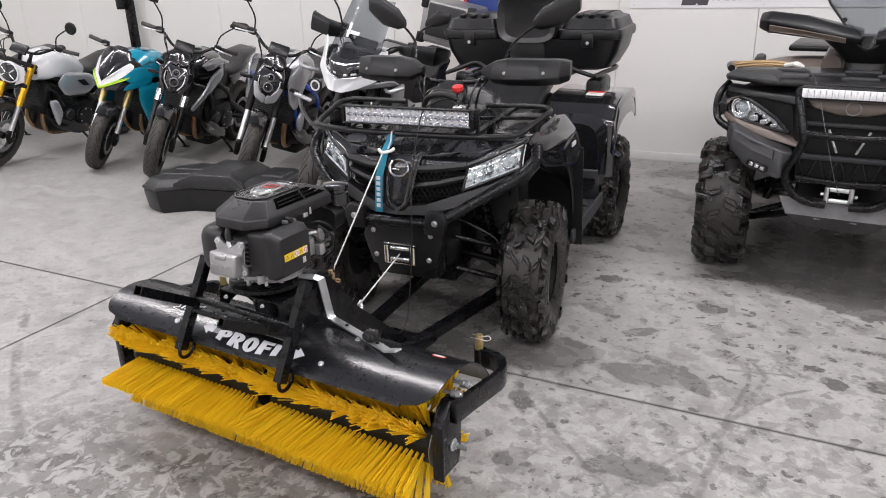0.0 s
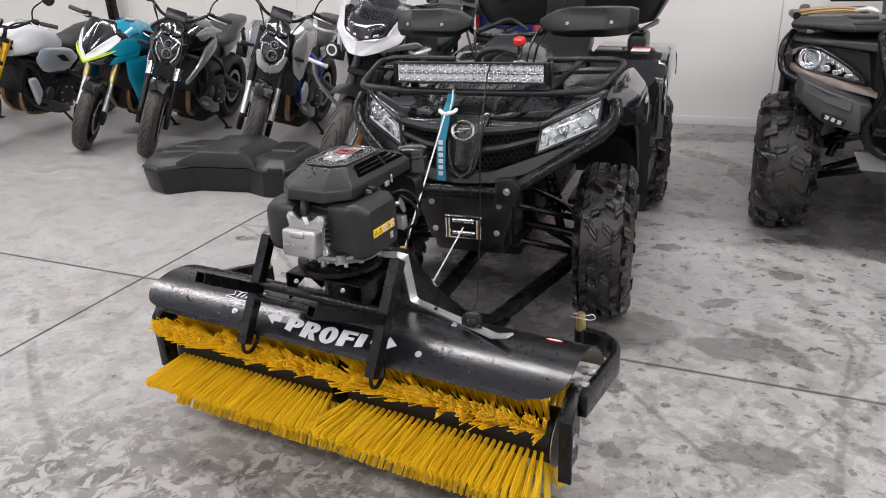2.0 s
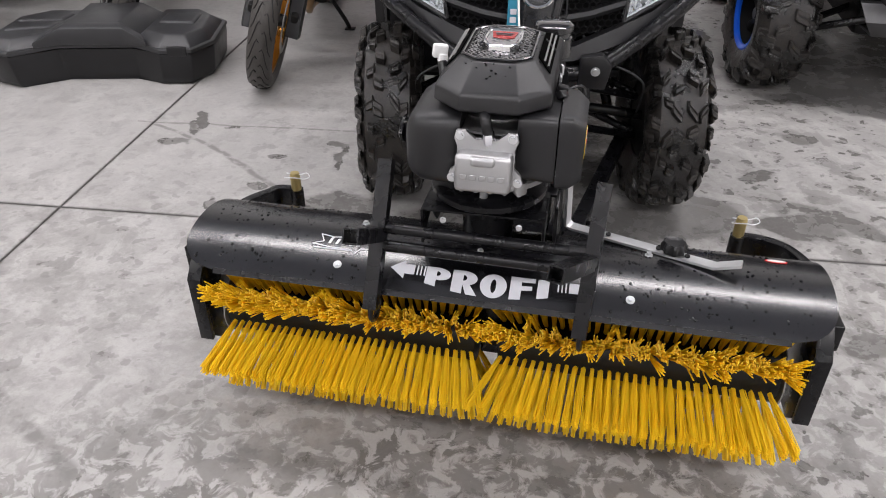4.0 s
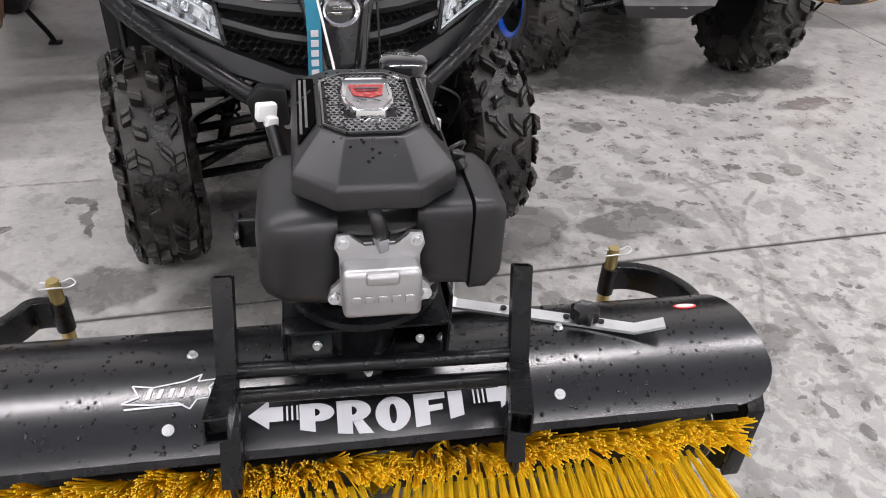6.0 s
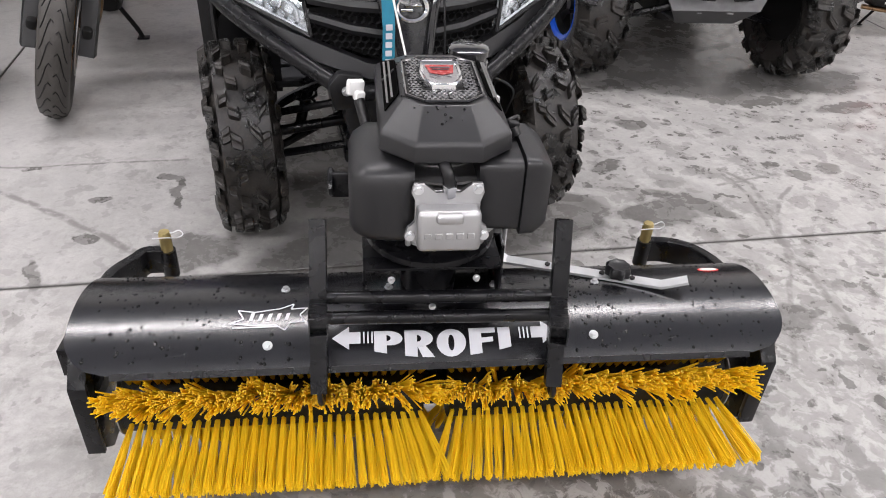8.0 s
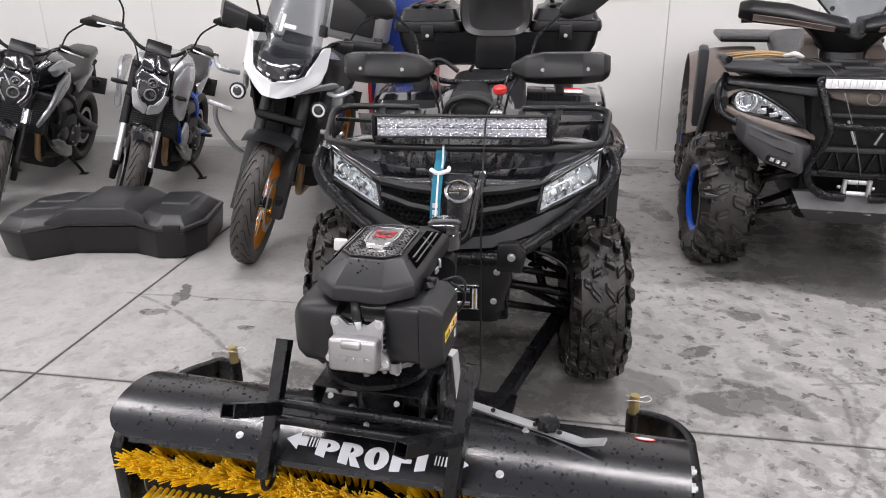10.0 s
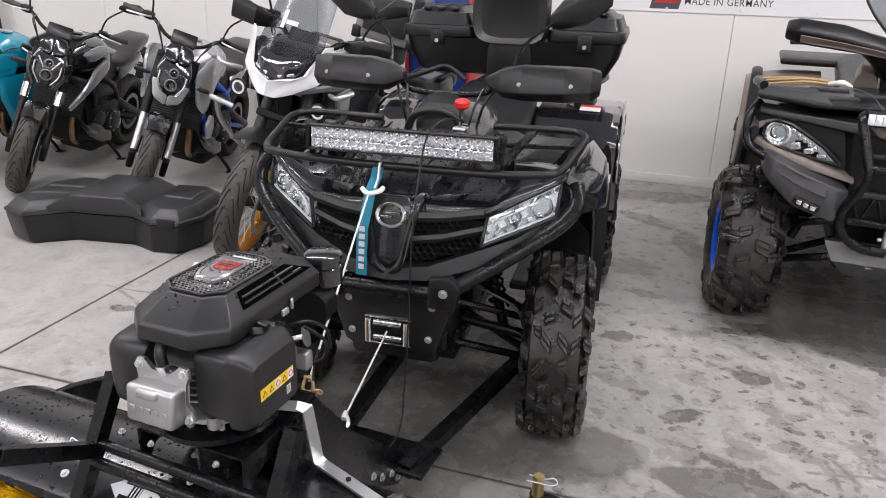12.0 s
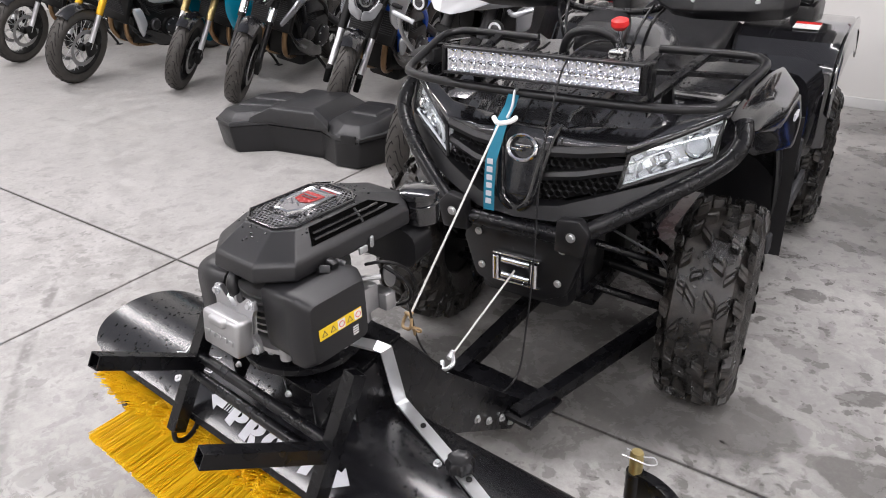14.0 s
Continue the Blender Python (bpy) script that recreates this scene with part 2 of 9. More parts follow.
    # dirt gathered along the saw cuts
    cut = maths("MINIMUM", maths("ABSOLUTE", maths("ADD", py_, 0.006), 0), maths("ABSOLUTE", maths("ADD", px_, 1.737), 0))
    cut = maths("ADD", cut, maths("MULTIPLY", maths("SUBTRACT", noisy(38, 4), 0.5), 0.016))
    cut = maths("SUBTRACT", 1, ramp(cut, 0.004, 0.016))
    base = blend(maths("MULTIPLY", cut, 0.62), base, (0.095, 0.09, 0.084))
    base = blend(maths("MULTIPLY", ramp(grain, 0.35, 0.75), 0.2), base, (0.2, 0.19, 0.18))
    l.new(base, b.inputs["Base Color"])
    rough = maths("SUBTRACT", maths("ADD", 0.40, maths("MULTIPLY", mott, 0.20)), maths("MULTIPLY", maths("MAXIMUM", damp, maths("MULTIPLY", film, 0.6)), 0.27))
    l.new(rough, b.inputs["Roughness"])
    bp = n.new("ShaderNodeBump")
    bp.inputs["Strength"].default_value, bp.inputs["Distance"].default_value = 0.12, 0.002
    l.new(maths("ADD", grain, mott), bp.inputs["Height"])
    l.new(bp.outputs["Normal"], b.inputs["Normal"])
    return m


CONCRETE = concrete()
JOINT = mat("joint_filler", (0.07, 0.067, 0.063), 0.8)
PANEL = mat("wall_panel_paint", (0.74, 0.735, 0.71), 0.45, var=0.03, scale=1.5, bump=0.03, fine=60)
SEAM = mat("panel_seam", (0.6, 0.6, 0.59), 0.6)
TRIM = mat("skirting_metal", (0.66, 0.66, 0.65), 0.4, var=0.05)
# unseen ceiling; its pale blue stands in for daylight reflected by black parts
CEIL = mat("daylight_tinted_ceiling", (0.45, 0.49, 0.57), 0.6, var=0.05)
COATED = mat("black_powder_coat", (0.006, 0.006, 0.0075), 0.23, var=0.10, scale=14, bump=0.02, fine=420, spec=0.9, rvar=0.02)
STEEL_BLACK = mat("black_painted_steel", (0.004, 0.004, 0.005), 0.28, var=0.3, scale=22, bump=0.08, fine=260, spec=0.3)
PLASTIC = mat("black_plastic", (0.0075, 0.0075, 0.0085), 0.33, var=0.25, scale=16, bump=0.1, fine=700, spec=0.4)
ENGINE_PLASTIC = mat("matt_engine_plastic", (0.0115, 0.0115, 0.0128), 0.40, var=0.15, scale=10, bump=0.10, fine=800, spec=0.5)
PLASTIC_GREY = mat("dark_grey_plastic", (0.04, 0.041, 0.044), 0.5, var=0.2, scale=12, bump=0.12, fine=600, spec=0.3)
# black lid plastic, lightened in colour to stand for light reflected off its top
LID_SHEEN = mat("black_lid_painted_sheen", (0.02, 0.0203, 0.022), 0.40, var=0.2, scale=10, bump=0.1, fine=500, spec=0.5)
GLOSS = mat("gloss_black_bodywork", (0.009, 0.009, 0.0105), 0.15, var=0.25, scale=9, bump=0.02, fine=300, coat=1.0, rvar=0.06)
BONNET = mat("wet_black_bonnet", (0.019, 0.019, 0.021), 0.2, var=0.7, scale=210, bump=0.25, fine=320, coat=0.8, rvar=0.1)
SATIN = mat("satin_black_plastic", (0.011, 0.0112, 0.0125), 0.42, var=0.2, scale=14, bump=0.1, fine=600, spec=0.45)
CARBON = mat("grey_metallic_bodywork", (0.018, 0.0185, 0.021), 0.22, var=0.3, scale=30, bump=0.03, fine=500, coat=0.4, rvar=0.06)
RUBBER = mat("tyre_rubber", (0.055, 0.051, 0.047), 0.5, var=0.45, scale=16, bump=0.35, fine=160, spec=0.3)


def muddy_rubber():
    """Wet black rubber with dried brown dust clinging to it."""
    m, nt, b = nodes_of("damp_tyre_rubber")
    n, l = nt.nodes, nt.links
    tc = n.new("ShaderNodeNewGeometry")

    def noisy(scale, detail, lo, hi):
        t, r = n.new("ShaderNodeTexNoise"), n.new("ShaderNodeMapRange")
        t.inputs["Scale"].default_value, t.inputs["Detail"].default_value, t.inputs["Roughness"].default_value = scale, detail, 0.65
        r.inputs["From Min"].default_value, r.inputs["From Max"].default_value = lo, hi
        l.new(tc.outputs["Position"], t.inputs["Vector"])
        l.new(t.outputs["Fac"], r.inputs["Value"])
        return r.outputs["Result"]
    dust, fine = noisy(11, 7, 0.44, 0.68), noisy(150, 4, 0.3, 0.7)
    mul, mix, rr, bp = n.new("ShaderNodeMath"), n.new("ShaderNodeMix"), n.new("ShaderNodeMapRange"), n.new("ShaderNodeBump")
    mul.operation, mix.data_type = "MULTIPLY", "RGBA"
    l.new(dust, mul.inputs[0])
    l.new(fine, mul.inputs[1])
    mix.inputs["A"].default_value, mix.inputs["B"].default_value = (0.0085, 0.0082, 0.008, 1), (0.062, 0.052, 0.044, 1)
    l.new(mul.outputs[0], mix.inputs["Factor"])
    l.new(mix.outputs["Result"], b.inputs["Base Color"])
    rr.inputs["To Min"].default_value, rr.inputs["To Max"].default_value = 0.26, 0.62
    l.new(dust, rr.inputs["Value"])
    l.new(rr.outputs["Result"], b.inputs["Roughness"])
    b.inputs["Specular IOR Level"].default_value = 0.55
    bp.inputs["Strength"].default_value, bp.inputs["Distance"].default_value = 0.35, 0.003
    l.new(fine, bp.inputs["Height"])
    l.new(bp.outputs["Normal"], b.inputs["Normal"])
    return m


RUBBER_WET = muddy_rubber()
BRISTLE = mat("yellow_bristle", (1.0, 0.76, 0.035), 0.38, var=0.12, scale=30, bump=0, island=True)
_nt = BRISTLE.node_tree
_mix, _thin = _nt.nodes.new("ShaderNodeMixShader"), _nt.nodes.new("ShaderNodeBsdfTranslucent")
_thin.inputs[0].default_value = (1.0, 0.78, 0.08, 1)
_mix.inputs[0].default_value = 0.55
_out = _nt.nodes["Material Output"]
_nt.links.new(_out.inputs[0].links[0].from_socket, _mix.inputs[1])
_nt.links.new(_thin.outputs[0], _mix.inputs[2])
_nt.links.new(_mix.outputs[0], _out.inputs[0])
ALU = mat("cast_aluminium", (0.44, 0.44, 0.445), 0.42, metal=0.9, var=0.1, scale=30, bump=0.14, fine=500)
ZINC = mat("galvanised_steel", (0.66, 0.67, 0.68), 0.36, metal=0.85, var=0.16, scale=26, bump=0.1, fine=300)
PIN = mat("yellow_zinc_pin", (0.5, 0.40, 0.18), 0.34, metal=0.9, var=0.25, scale=60, bump=0.1)
CHROME = mat("polished_steel", (0.75, 0.75, 0.76), 0.12, metal=1.0, var=0.06, bump=0.02)
LAMP_IN = mat("lamp_interior", (0.93, 0.94, 0.96), 0.18, metal=0.0, var=0.08, scale=40, bump=0.25, fine=90)
# plain white that stands for the shine of the light strip's reflectors
STRIP_SHINE = mat("white_reflector_shine", (0.82, 0.83, 0.85), 0.2, var=0.06, bump=0)
CUP = mat("mirror_reflector", (0.86, 0.87, 0.9), 0.14, metal=1.0, var=0.06, bump=0)
WHITE = mat("white_plastic", (0.78, 0.78, 0.77), 0.4, var=0.04)
DECAL = mat("white_decal", (0.56, 0.565, 0.60), 0.45, var=0.05, bump=0.02)
YELLOW_LABEL = mat("yellow_label", (0.80, 0.55, 0.02), 0.4, var=0.05)
RED = mat("red_plastic", (0.62, 0.02, 0.02), 0.35, var=0.1)
BLUE_STRAP = mat("blue_webbing", (0.01, 0.17, 0.26), 0.75, var=0.2, scale=60, bump=0.5, fine=900)
ROPE = mat("pale_rope", (0.6, 0.6, 0.57), 0.7, var=0.2, scale=300, bump=0.6, fine=900)
TAN_ROPE = mat("tan_synthetic_rope", (0.38, 0.26, 0.13), 0.7, var=0.25, scale=200, bump=0.5, fine=900)
LAMP_GLASS = glass("lamp_lens", (0.95, 0.97, 1.0), 0.02)
LED = mat("led_reflector", (0.88, 0.89, 0.91), 0.22, metal=0.75, var=0.05, bump=0)
LED_CHIP = mat("led_chip", (0.55, 0.52, 0.35), 0.3, var=0.03, bump=0)
BROWN = mat("bronze_grey_bodywork", (0.165, 0.135, 0.117), 0.34, var=0.14, scale=20, bump=0.06, fine=400)
TEAL = mat("teal_paint", (0.005, 0.25, 0.38), 0.2, var=0.1, bump=0.01, coat=0.6, rvar=0.05)
LIME = mat("lime_paint", (0.5, 0.78, 0.05), 0.25, var=0.05, bump=0.01, coat=0.5)
WHITE_PAINT = mat("white_paint", (0.74, 0.75, 0.77), 0.22, var=0.04, bump=0.01, coat=0.5, rvar=0.05)
SILVER_PAINT = mat("silver_paint", (0.46, 0.47, 0.49), 0.24, metal=0.5, var=0.03, bump=0.0, coat=0.8, rvar=0.02)
GREY_PAINT = mat("grey_paint", (0.26, 0.265, 0.275), 0.24, metal=0.5, var=0.03, bump=0.0, coat=0.8, rvar=0.02)
ORANGE_RIM = mat("orange_anodised_rim", (0.52, 0.22, 0.03), 0.3, metal=0.8, var=0.1, bump=0.02)
BLUE_RIM = mat("blue_painted_metal", (0.01, 0.10, 0.62), 0.3, var=0.1, bump=0.02, coat=0.3)
GOLD_FORK = mat("gold_fork_tube", (0.85, 0.48, 0.03), 0.25, metal=0.6, var=0.08, bump=0.01)
BRONZE_PIPE = mat("heat_tinted_pipe", (0.35, 0.22, 0.12), 0.32, metal=0.9, var=0.35, scale=18)
LEATHER = mat("seat_vinyl", (0.016, 0.016, 0.017), 0.34, var=0.25, scale=10, bump=0.3, fine=400, spec=0.5)
# near-black without gloss: the shade inside the cooling slots, as a colour
SLOT_SHADE = mat("painted_slot_shade", (0.001, 0.001, 0.001), 0.9, var=0.1, bump=0, spec=0.03)
DARK = mat("dark_mechanics", (0.004, 0.004, 0.004), 0.5, var=0.4, scale=20, bump=0.3, fine=120, spec=0.3)
WOOD = mat("brown_board", (0.36, 0.20, 0.10), 0.6, var=0.3, scale=18, bump=0.2, fine=120)
SKID = mat("scuffed_skid_metal", (0.16, 0.16, 0.165), 0.45, metal=0.8, var=0.35, scale=24, bump=0.15)
BLUE_CABINET = mat("blue_cabinet_paint", (0.012, 0.035, 0.20), 0.35, var=0.08)
RED_DULL = mat("red_cabinet_paint", (0.42, 0.025, 0.03), 0.4, var=0.1)
BUMPER_GREY = mat("grey_bumper_plastic", (0.036, 0.036, 0.038), 0.42, var=0.25, scale=14, bump=0.12, fine=400, spec=0.4)
TANK_GREY = mat("grey_tank_plastic", (0.075, 0.076, 0.08), 0.2, var=0.2, scale=8, bump=0.03, coat=0.6)
WATER = glass("water_drop", (1, 1, 1), 0.0, 1.33)
BEAD = mat("water_bead_on_black_paint", (0.002, 0.002, 0.0025), 0.05, var=0.1, bump=0, spec=0.4, rvar=0.02)
ENGINE_CASE = mat("dark_cast_engine_case", (0.055, 0.055, 0.058), 0.34, metal=0.7, var=0.3, scale=30, bump=0.15, fine=260)
ALU_DULL = mat("brushed_aluminium_sheet", (0.33, 0.33, 0.33), 0.5, metal=0.8, var=0.12, scale=20, bump=0.1)


def clear(name, tint, gloss, rough=0.06):
    """Thin clear plastic: seen through, with a constant sheen."""
    m, nt, b = nodes_of(name)
    n, l = nt.nodes, nt.links
    t, g, mx = n.new("ShaderNodeBsdfTransparent"), n.new("ShaderNodeBsdfGlossy"), n.new("ShaderNodeMixShader")
    t.inputs[0].default_value = (*tint, 1)
    g.inputs["Roughness"].default_value = rough
    mx.inputs[0].default_value = gloss
    l.new(t.outputs[0], mx.inputs[1])
    l.new(g.outputs[0], mx.inputs[2])
    l.new(mx.outputs[0], n["Material Output"].inputs[0])
    return m


LENS = clear("clear_lens", (0.93, 0.95, 0.96), 0.07)
SCREEN_CLEAR = clear("windscreen_plastic", (0.62, 0.64, 0.66), 0.035, 0.2)
LENS_DARK = mat("dark_headlight_glass", (0.02, 0.02, 0.024), 0.06, var=0.2, bump=0, coat=1.0, rvar=0.02)
PAPER = mat("white_label", (0.7, 0.7, 0.68), 0.5, var=0.03)
BANNER = mat("banner_vinyl", (0.76, 0.76, 0.77), 0.5, var=0.03, scale=3, bump=0.02)
LETTER = mat("dark_lettering", (0.06, 0.06, 0.07), 0.5, var=0.05)


# ---- building blocks ----
def part(name, bm, material, parent=None, label="", smooth=38):
    """Links a bmesh as one mesh object under a thing or a part."""
    bmesh.ops.recalc_face_normals(bm, faces=bm.faces)
    me = bpy.data.meshes.new(name)
    bm.to_mesh(me)
    bm.free()
    me.materials.append(material)
    if smooth:
        me.shade_smooth()
        me.set_sharp_from_angle(angle=radians(smooth))
    ob = new(name, me)
    ob.parent = parent
    if label:
        ob["label"] = label
    return ob


def again(name, ob, parent, m=None):
    """The same mesh once more, as a part of its own."""
    o = new(name, ob.data)
    o.parent = parent
    if m is not None:
        o.matrix_local = m
    for key in ob.keys():
        if key == "label":
            o[key] = ob[key]
    return o


def thing(name, m, label, category, group="", kind=""):
    ob = new(name)
    ob.empty_display_size = 0.1
    ob.matrix_world = m
    return tagged(ob, label, category, group, kind)


def B():
    return bmesh.new()


def box(bm, c, s, rot=(0, 0, 0), bev=0.0, seg=2, taper=None):
    r = bmesh.ops.create_cube(bm, size=1.0)
    vs = r["verts"]
    m = pose(*c, *rot)
    for v in vs:
        k = v.co.copy()
        if taper and k.z > 0:
            k.x *= taper[0]
            k.y *= taper[1]
        v.co = m @ Vector((k.x * s[0], k.y * s[1], k.z * s[2]))
    if bev:
        es = list({e for v in vs for e in v.link_edges})
        bmesh.ops.bevel(bm, geom=es, offset=bev, segments=seg, affect="EDGES", profile=0.5, clamp_overlap=True)
    return bm


def loft(bm, rings, caps=True, closed=True):
    vs = [[bm.verts.new(p) for p in ring] for ring in rings]
    n = len(vs[0])
    for a, b in zip(vs, vs[1:]):
        for i in range(n if closed else n - 1):
            j = (i + 1) % n
            bm.faces.new((a[i], a[j], b[j], b[i]))
    if caps and closed:
        bm.faces.new(list(reversed(vs[0])))
        bm.faces.new(vs[-1])
    return bm


def rail(pts, sm):
    """A smooth line through points."""
    p = [Vector(q) for q in pts]
    if not sm or len(p) < 3:
        return p
    out = []
    for i in range(len(p) - 1):
        a, b, c, d = p[max(i - 1, 0)], p[i], p[i + 1], p[min(i + 2, len(p) - 1)]
        for k in range(sm):
            t = k / sm
            out.append(0.5 * ((2 * b) + (c - a) * t + (2 * a - 5 * b + 4 * c - d) * t * t + (3 * b - a - 3 * c + d) * t ** 3))
    return out + [p[-1]]


def tube(bm, pts, r, seg=8, sm=4, flat=1.0):
    """A round (or flattened) bar along a line; r may be one number or one per point of the line."""
    p = rail(pts, sm)
    n = len(p)
    up = Vector((0, 0, 1))
    rings = []
    for i, q in enumerate(p):
        d = (p[min(i + 1, n - 1)] - p[max(i - 1, 0)]).normalized()
        if i == 0:
            up = d.orthogonal().normalized() if abs(d.z) > 0.95 else Vector((0, 0, 1))
        s = d.cross(up)
        s = s.normalized() if s.length > 1e-4 else d.orthogonal().normalized()
        up = s.cross(d).normalized()
        rr = r if isinstance(r, (int, float)) else r[0] + (r[1] - r[0]) * i / (n - 1)
        rings.append([q + s * math.cos(a) * rr + up * math.sin(a) * rr * flat for a in (2 * math.pi * k / seg for k in range(seg))])
    return loft(bm, rings)


def sq_tube(bm, a, b, w, h=None, wall=0.0025):
    """A square hollow section from a to b, open at its ends."""
    a, b, h = Vector(a), Vector(b), h or w
    d = (b - a).normalized()
    s = d.cross(Vector((0, 0, 1)))
    s = s.normalized() if s.length > 1e-3 else Vector((1, 0, 0))
    u = s.cross(d)

    def ring(q, k):
        return [q + s * x * (w / 2 - k) + u * y * (h / 2 - k) for x, y in ((-1, -1), (1, -1), (1, 1), (-1, 1))]
    loft(bm, [ring(a + d * 0.05, wall), ring(a, wall), ring(a, 0), ring(b, 0), ring(b, wall), ring(b - d * 0.05, wall)], caps=True)
    return bm


def cyl(bm, a, b, r, r2=None, seg=16):
    return tube(bm, [a, b], (r, r if r2 is None else r2), seg, 0)


def lathe(bm, prof, seg=32, m=None, full=True):
    """Turns (radius, height) pairs about z, then puts the piece at m."""
    m = m or Matrix()
    rings = [[m @ Vector((r * math.cos(a), r * math.sin(a), h)) for a in (2 * math.pi * k / seg for k in range(seg))] for r, h in prof]
    return loft(bm, rings, caps=full)


def prism(bm, pts, depth, m=None, bev=0.0):
    """A flat outline (x, y) given a thickness along z."""
    m = m or Matrix()
    lo = [bm.verts.new(m @ Vector((x, y, -depth / 2))) for x, y in pts]
    hi = [bm.verts.new(m @ Vector((x, y, depth / 2))) for x, y in pts]
    n = len(pts)
    for i in range(n):
        j = (i + 1) % n
        bm.faces.new((lo[i], lo[j], hi[j], hi[i]))
    bm.faces.new(list(reversed(lo)))
    bm.faces.new(hi)
    if bev:
        es = [e for e in {e for v in lo + hi for e in v.link_edges}]
        bmesh.ops.bevel(bm, geom=es, offset=bev, segments=2, affect="EDGES", profile=0.5, clamp_overlap=True)
    return bm


def surf(bm, f, nu, nv, th=0.003):
    """A curved sheet f(u, v) with a thickness."""
    P = [[Vector(f(i / nu, j / nv)) for j in range(nv + 1)] for i in range(nu + 1)]

    def nor(i, j):
        a = P[min(i + 1, nu)][j] - P[max(i - 1, 0)][j]
        b = P[i][min(j + 1, nv)] - P[i][max(j - 1, 0)]
        return a.cross(b).normalized()
    top = [[bm.verts.new(P[i][j]) for j in range(nv + 1)] for i in range(nu + 1)]
    low = [[bm.verts.new(P[i][j] - nor(i, j) * th) for j in range(nv + 1)] for i in range(nu + 1)]
    for i in range(nu):
        for j in range(nv):
            bm.faces.new((top[i][j], top[i + 1][j], top[i + 1][j + 1], top[i][j + 1]))
            bm.faces.new((low[i][j], low[i][j + 1], low[i + 1][j + 1], low[i + 1][j]))
    for i in range(nu):
        bm.faces.new((top[i][0], low[i][0], low[i + 1][0], top[i + 1][0]))
        bm.faces.new((top[i][nv], top[i + 1][nv], low[i + 1][nv], low[i][nv]))
    for j in range(nv):
        bm.faces.new((top[0][j], top[0][j + 1], low[0][j + 1], low[0][j]))
        bm.faces.new((top[nu][j], low[nu][j], low[nu][j + 1], top[nu][j + 1]))
    return bm


def se(c, a, b, p=3.0, n=20, plane="xz", tilt=0.0):
    """A rounded-rectangle ring (superellipse) round c."""
    out = []
    for k in range(n):
        t = 2 * math.pi * (k + 0.5) / n
        ct, st = math.cos(t), math.sin(t)
        x = a * math.copysign(abs(ct) ** (2 / p), ct)
        y = b * math.copysign(abs(st) ** (2 / p), st)
        if plane == "xz":
            v = Vector((x, -y * math.sin(tilt), y * math.cos(tilt)))
        elif plane == "xy":
            v = Vector((x, y, 0))
        else:
            v = Vector((0, x, y))
        out.append(Vector(c) + v)
    return out


def body(bm, secs, p=3.0, n=20, plane="xz"):
    """A lofted body through sections (centre, half width, half height)."""
    return loft(bm, [se(c, a, b, p, n, plane) for c, a, b in secs])


def bolt(bm, at, d, r=0.008, washer=0.013):
    """A hexagon head on a washer, looking along d."""
    at, d = Vector(at), Vector(d).normalized()
    cyl(bm, at, at + d * 0.002, washer, seg=14)
    cyl(bm, at + d * 0.002, at + d * 0.008, r, seg=6)
    return bm


def letters(text, size, heavy=0.03, space=None):
    """Flat letter shapes in the xy plane from the built-in font, as a bmesh, centred on x."""
    cu = bpy.data.curves.new("letters", "FONT")
    cu.body, cu.size, cu.align_x = text, size, "CENTER"
    cu.offset = heavy * size
    cu.space_character = space or 1.05 + heavy * 2
    ob = bpy.data.objects.new("letters", cu)
    scene.collection.objects.link(ob)
    bpy.context.view_layer.update()
    me = bpy.data.meshes.new_from_object(ob.evaluated_get(bpy.context.evaluated_depsgraph_get()))
    bm = B()
    bm.from_mesh(me)
    bpy.data.objects.remove(ob)
    bpy.data.curves.remove(cu)
    bpy.data.meshes.remove(me)
    return bm


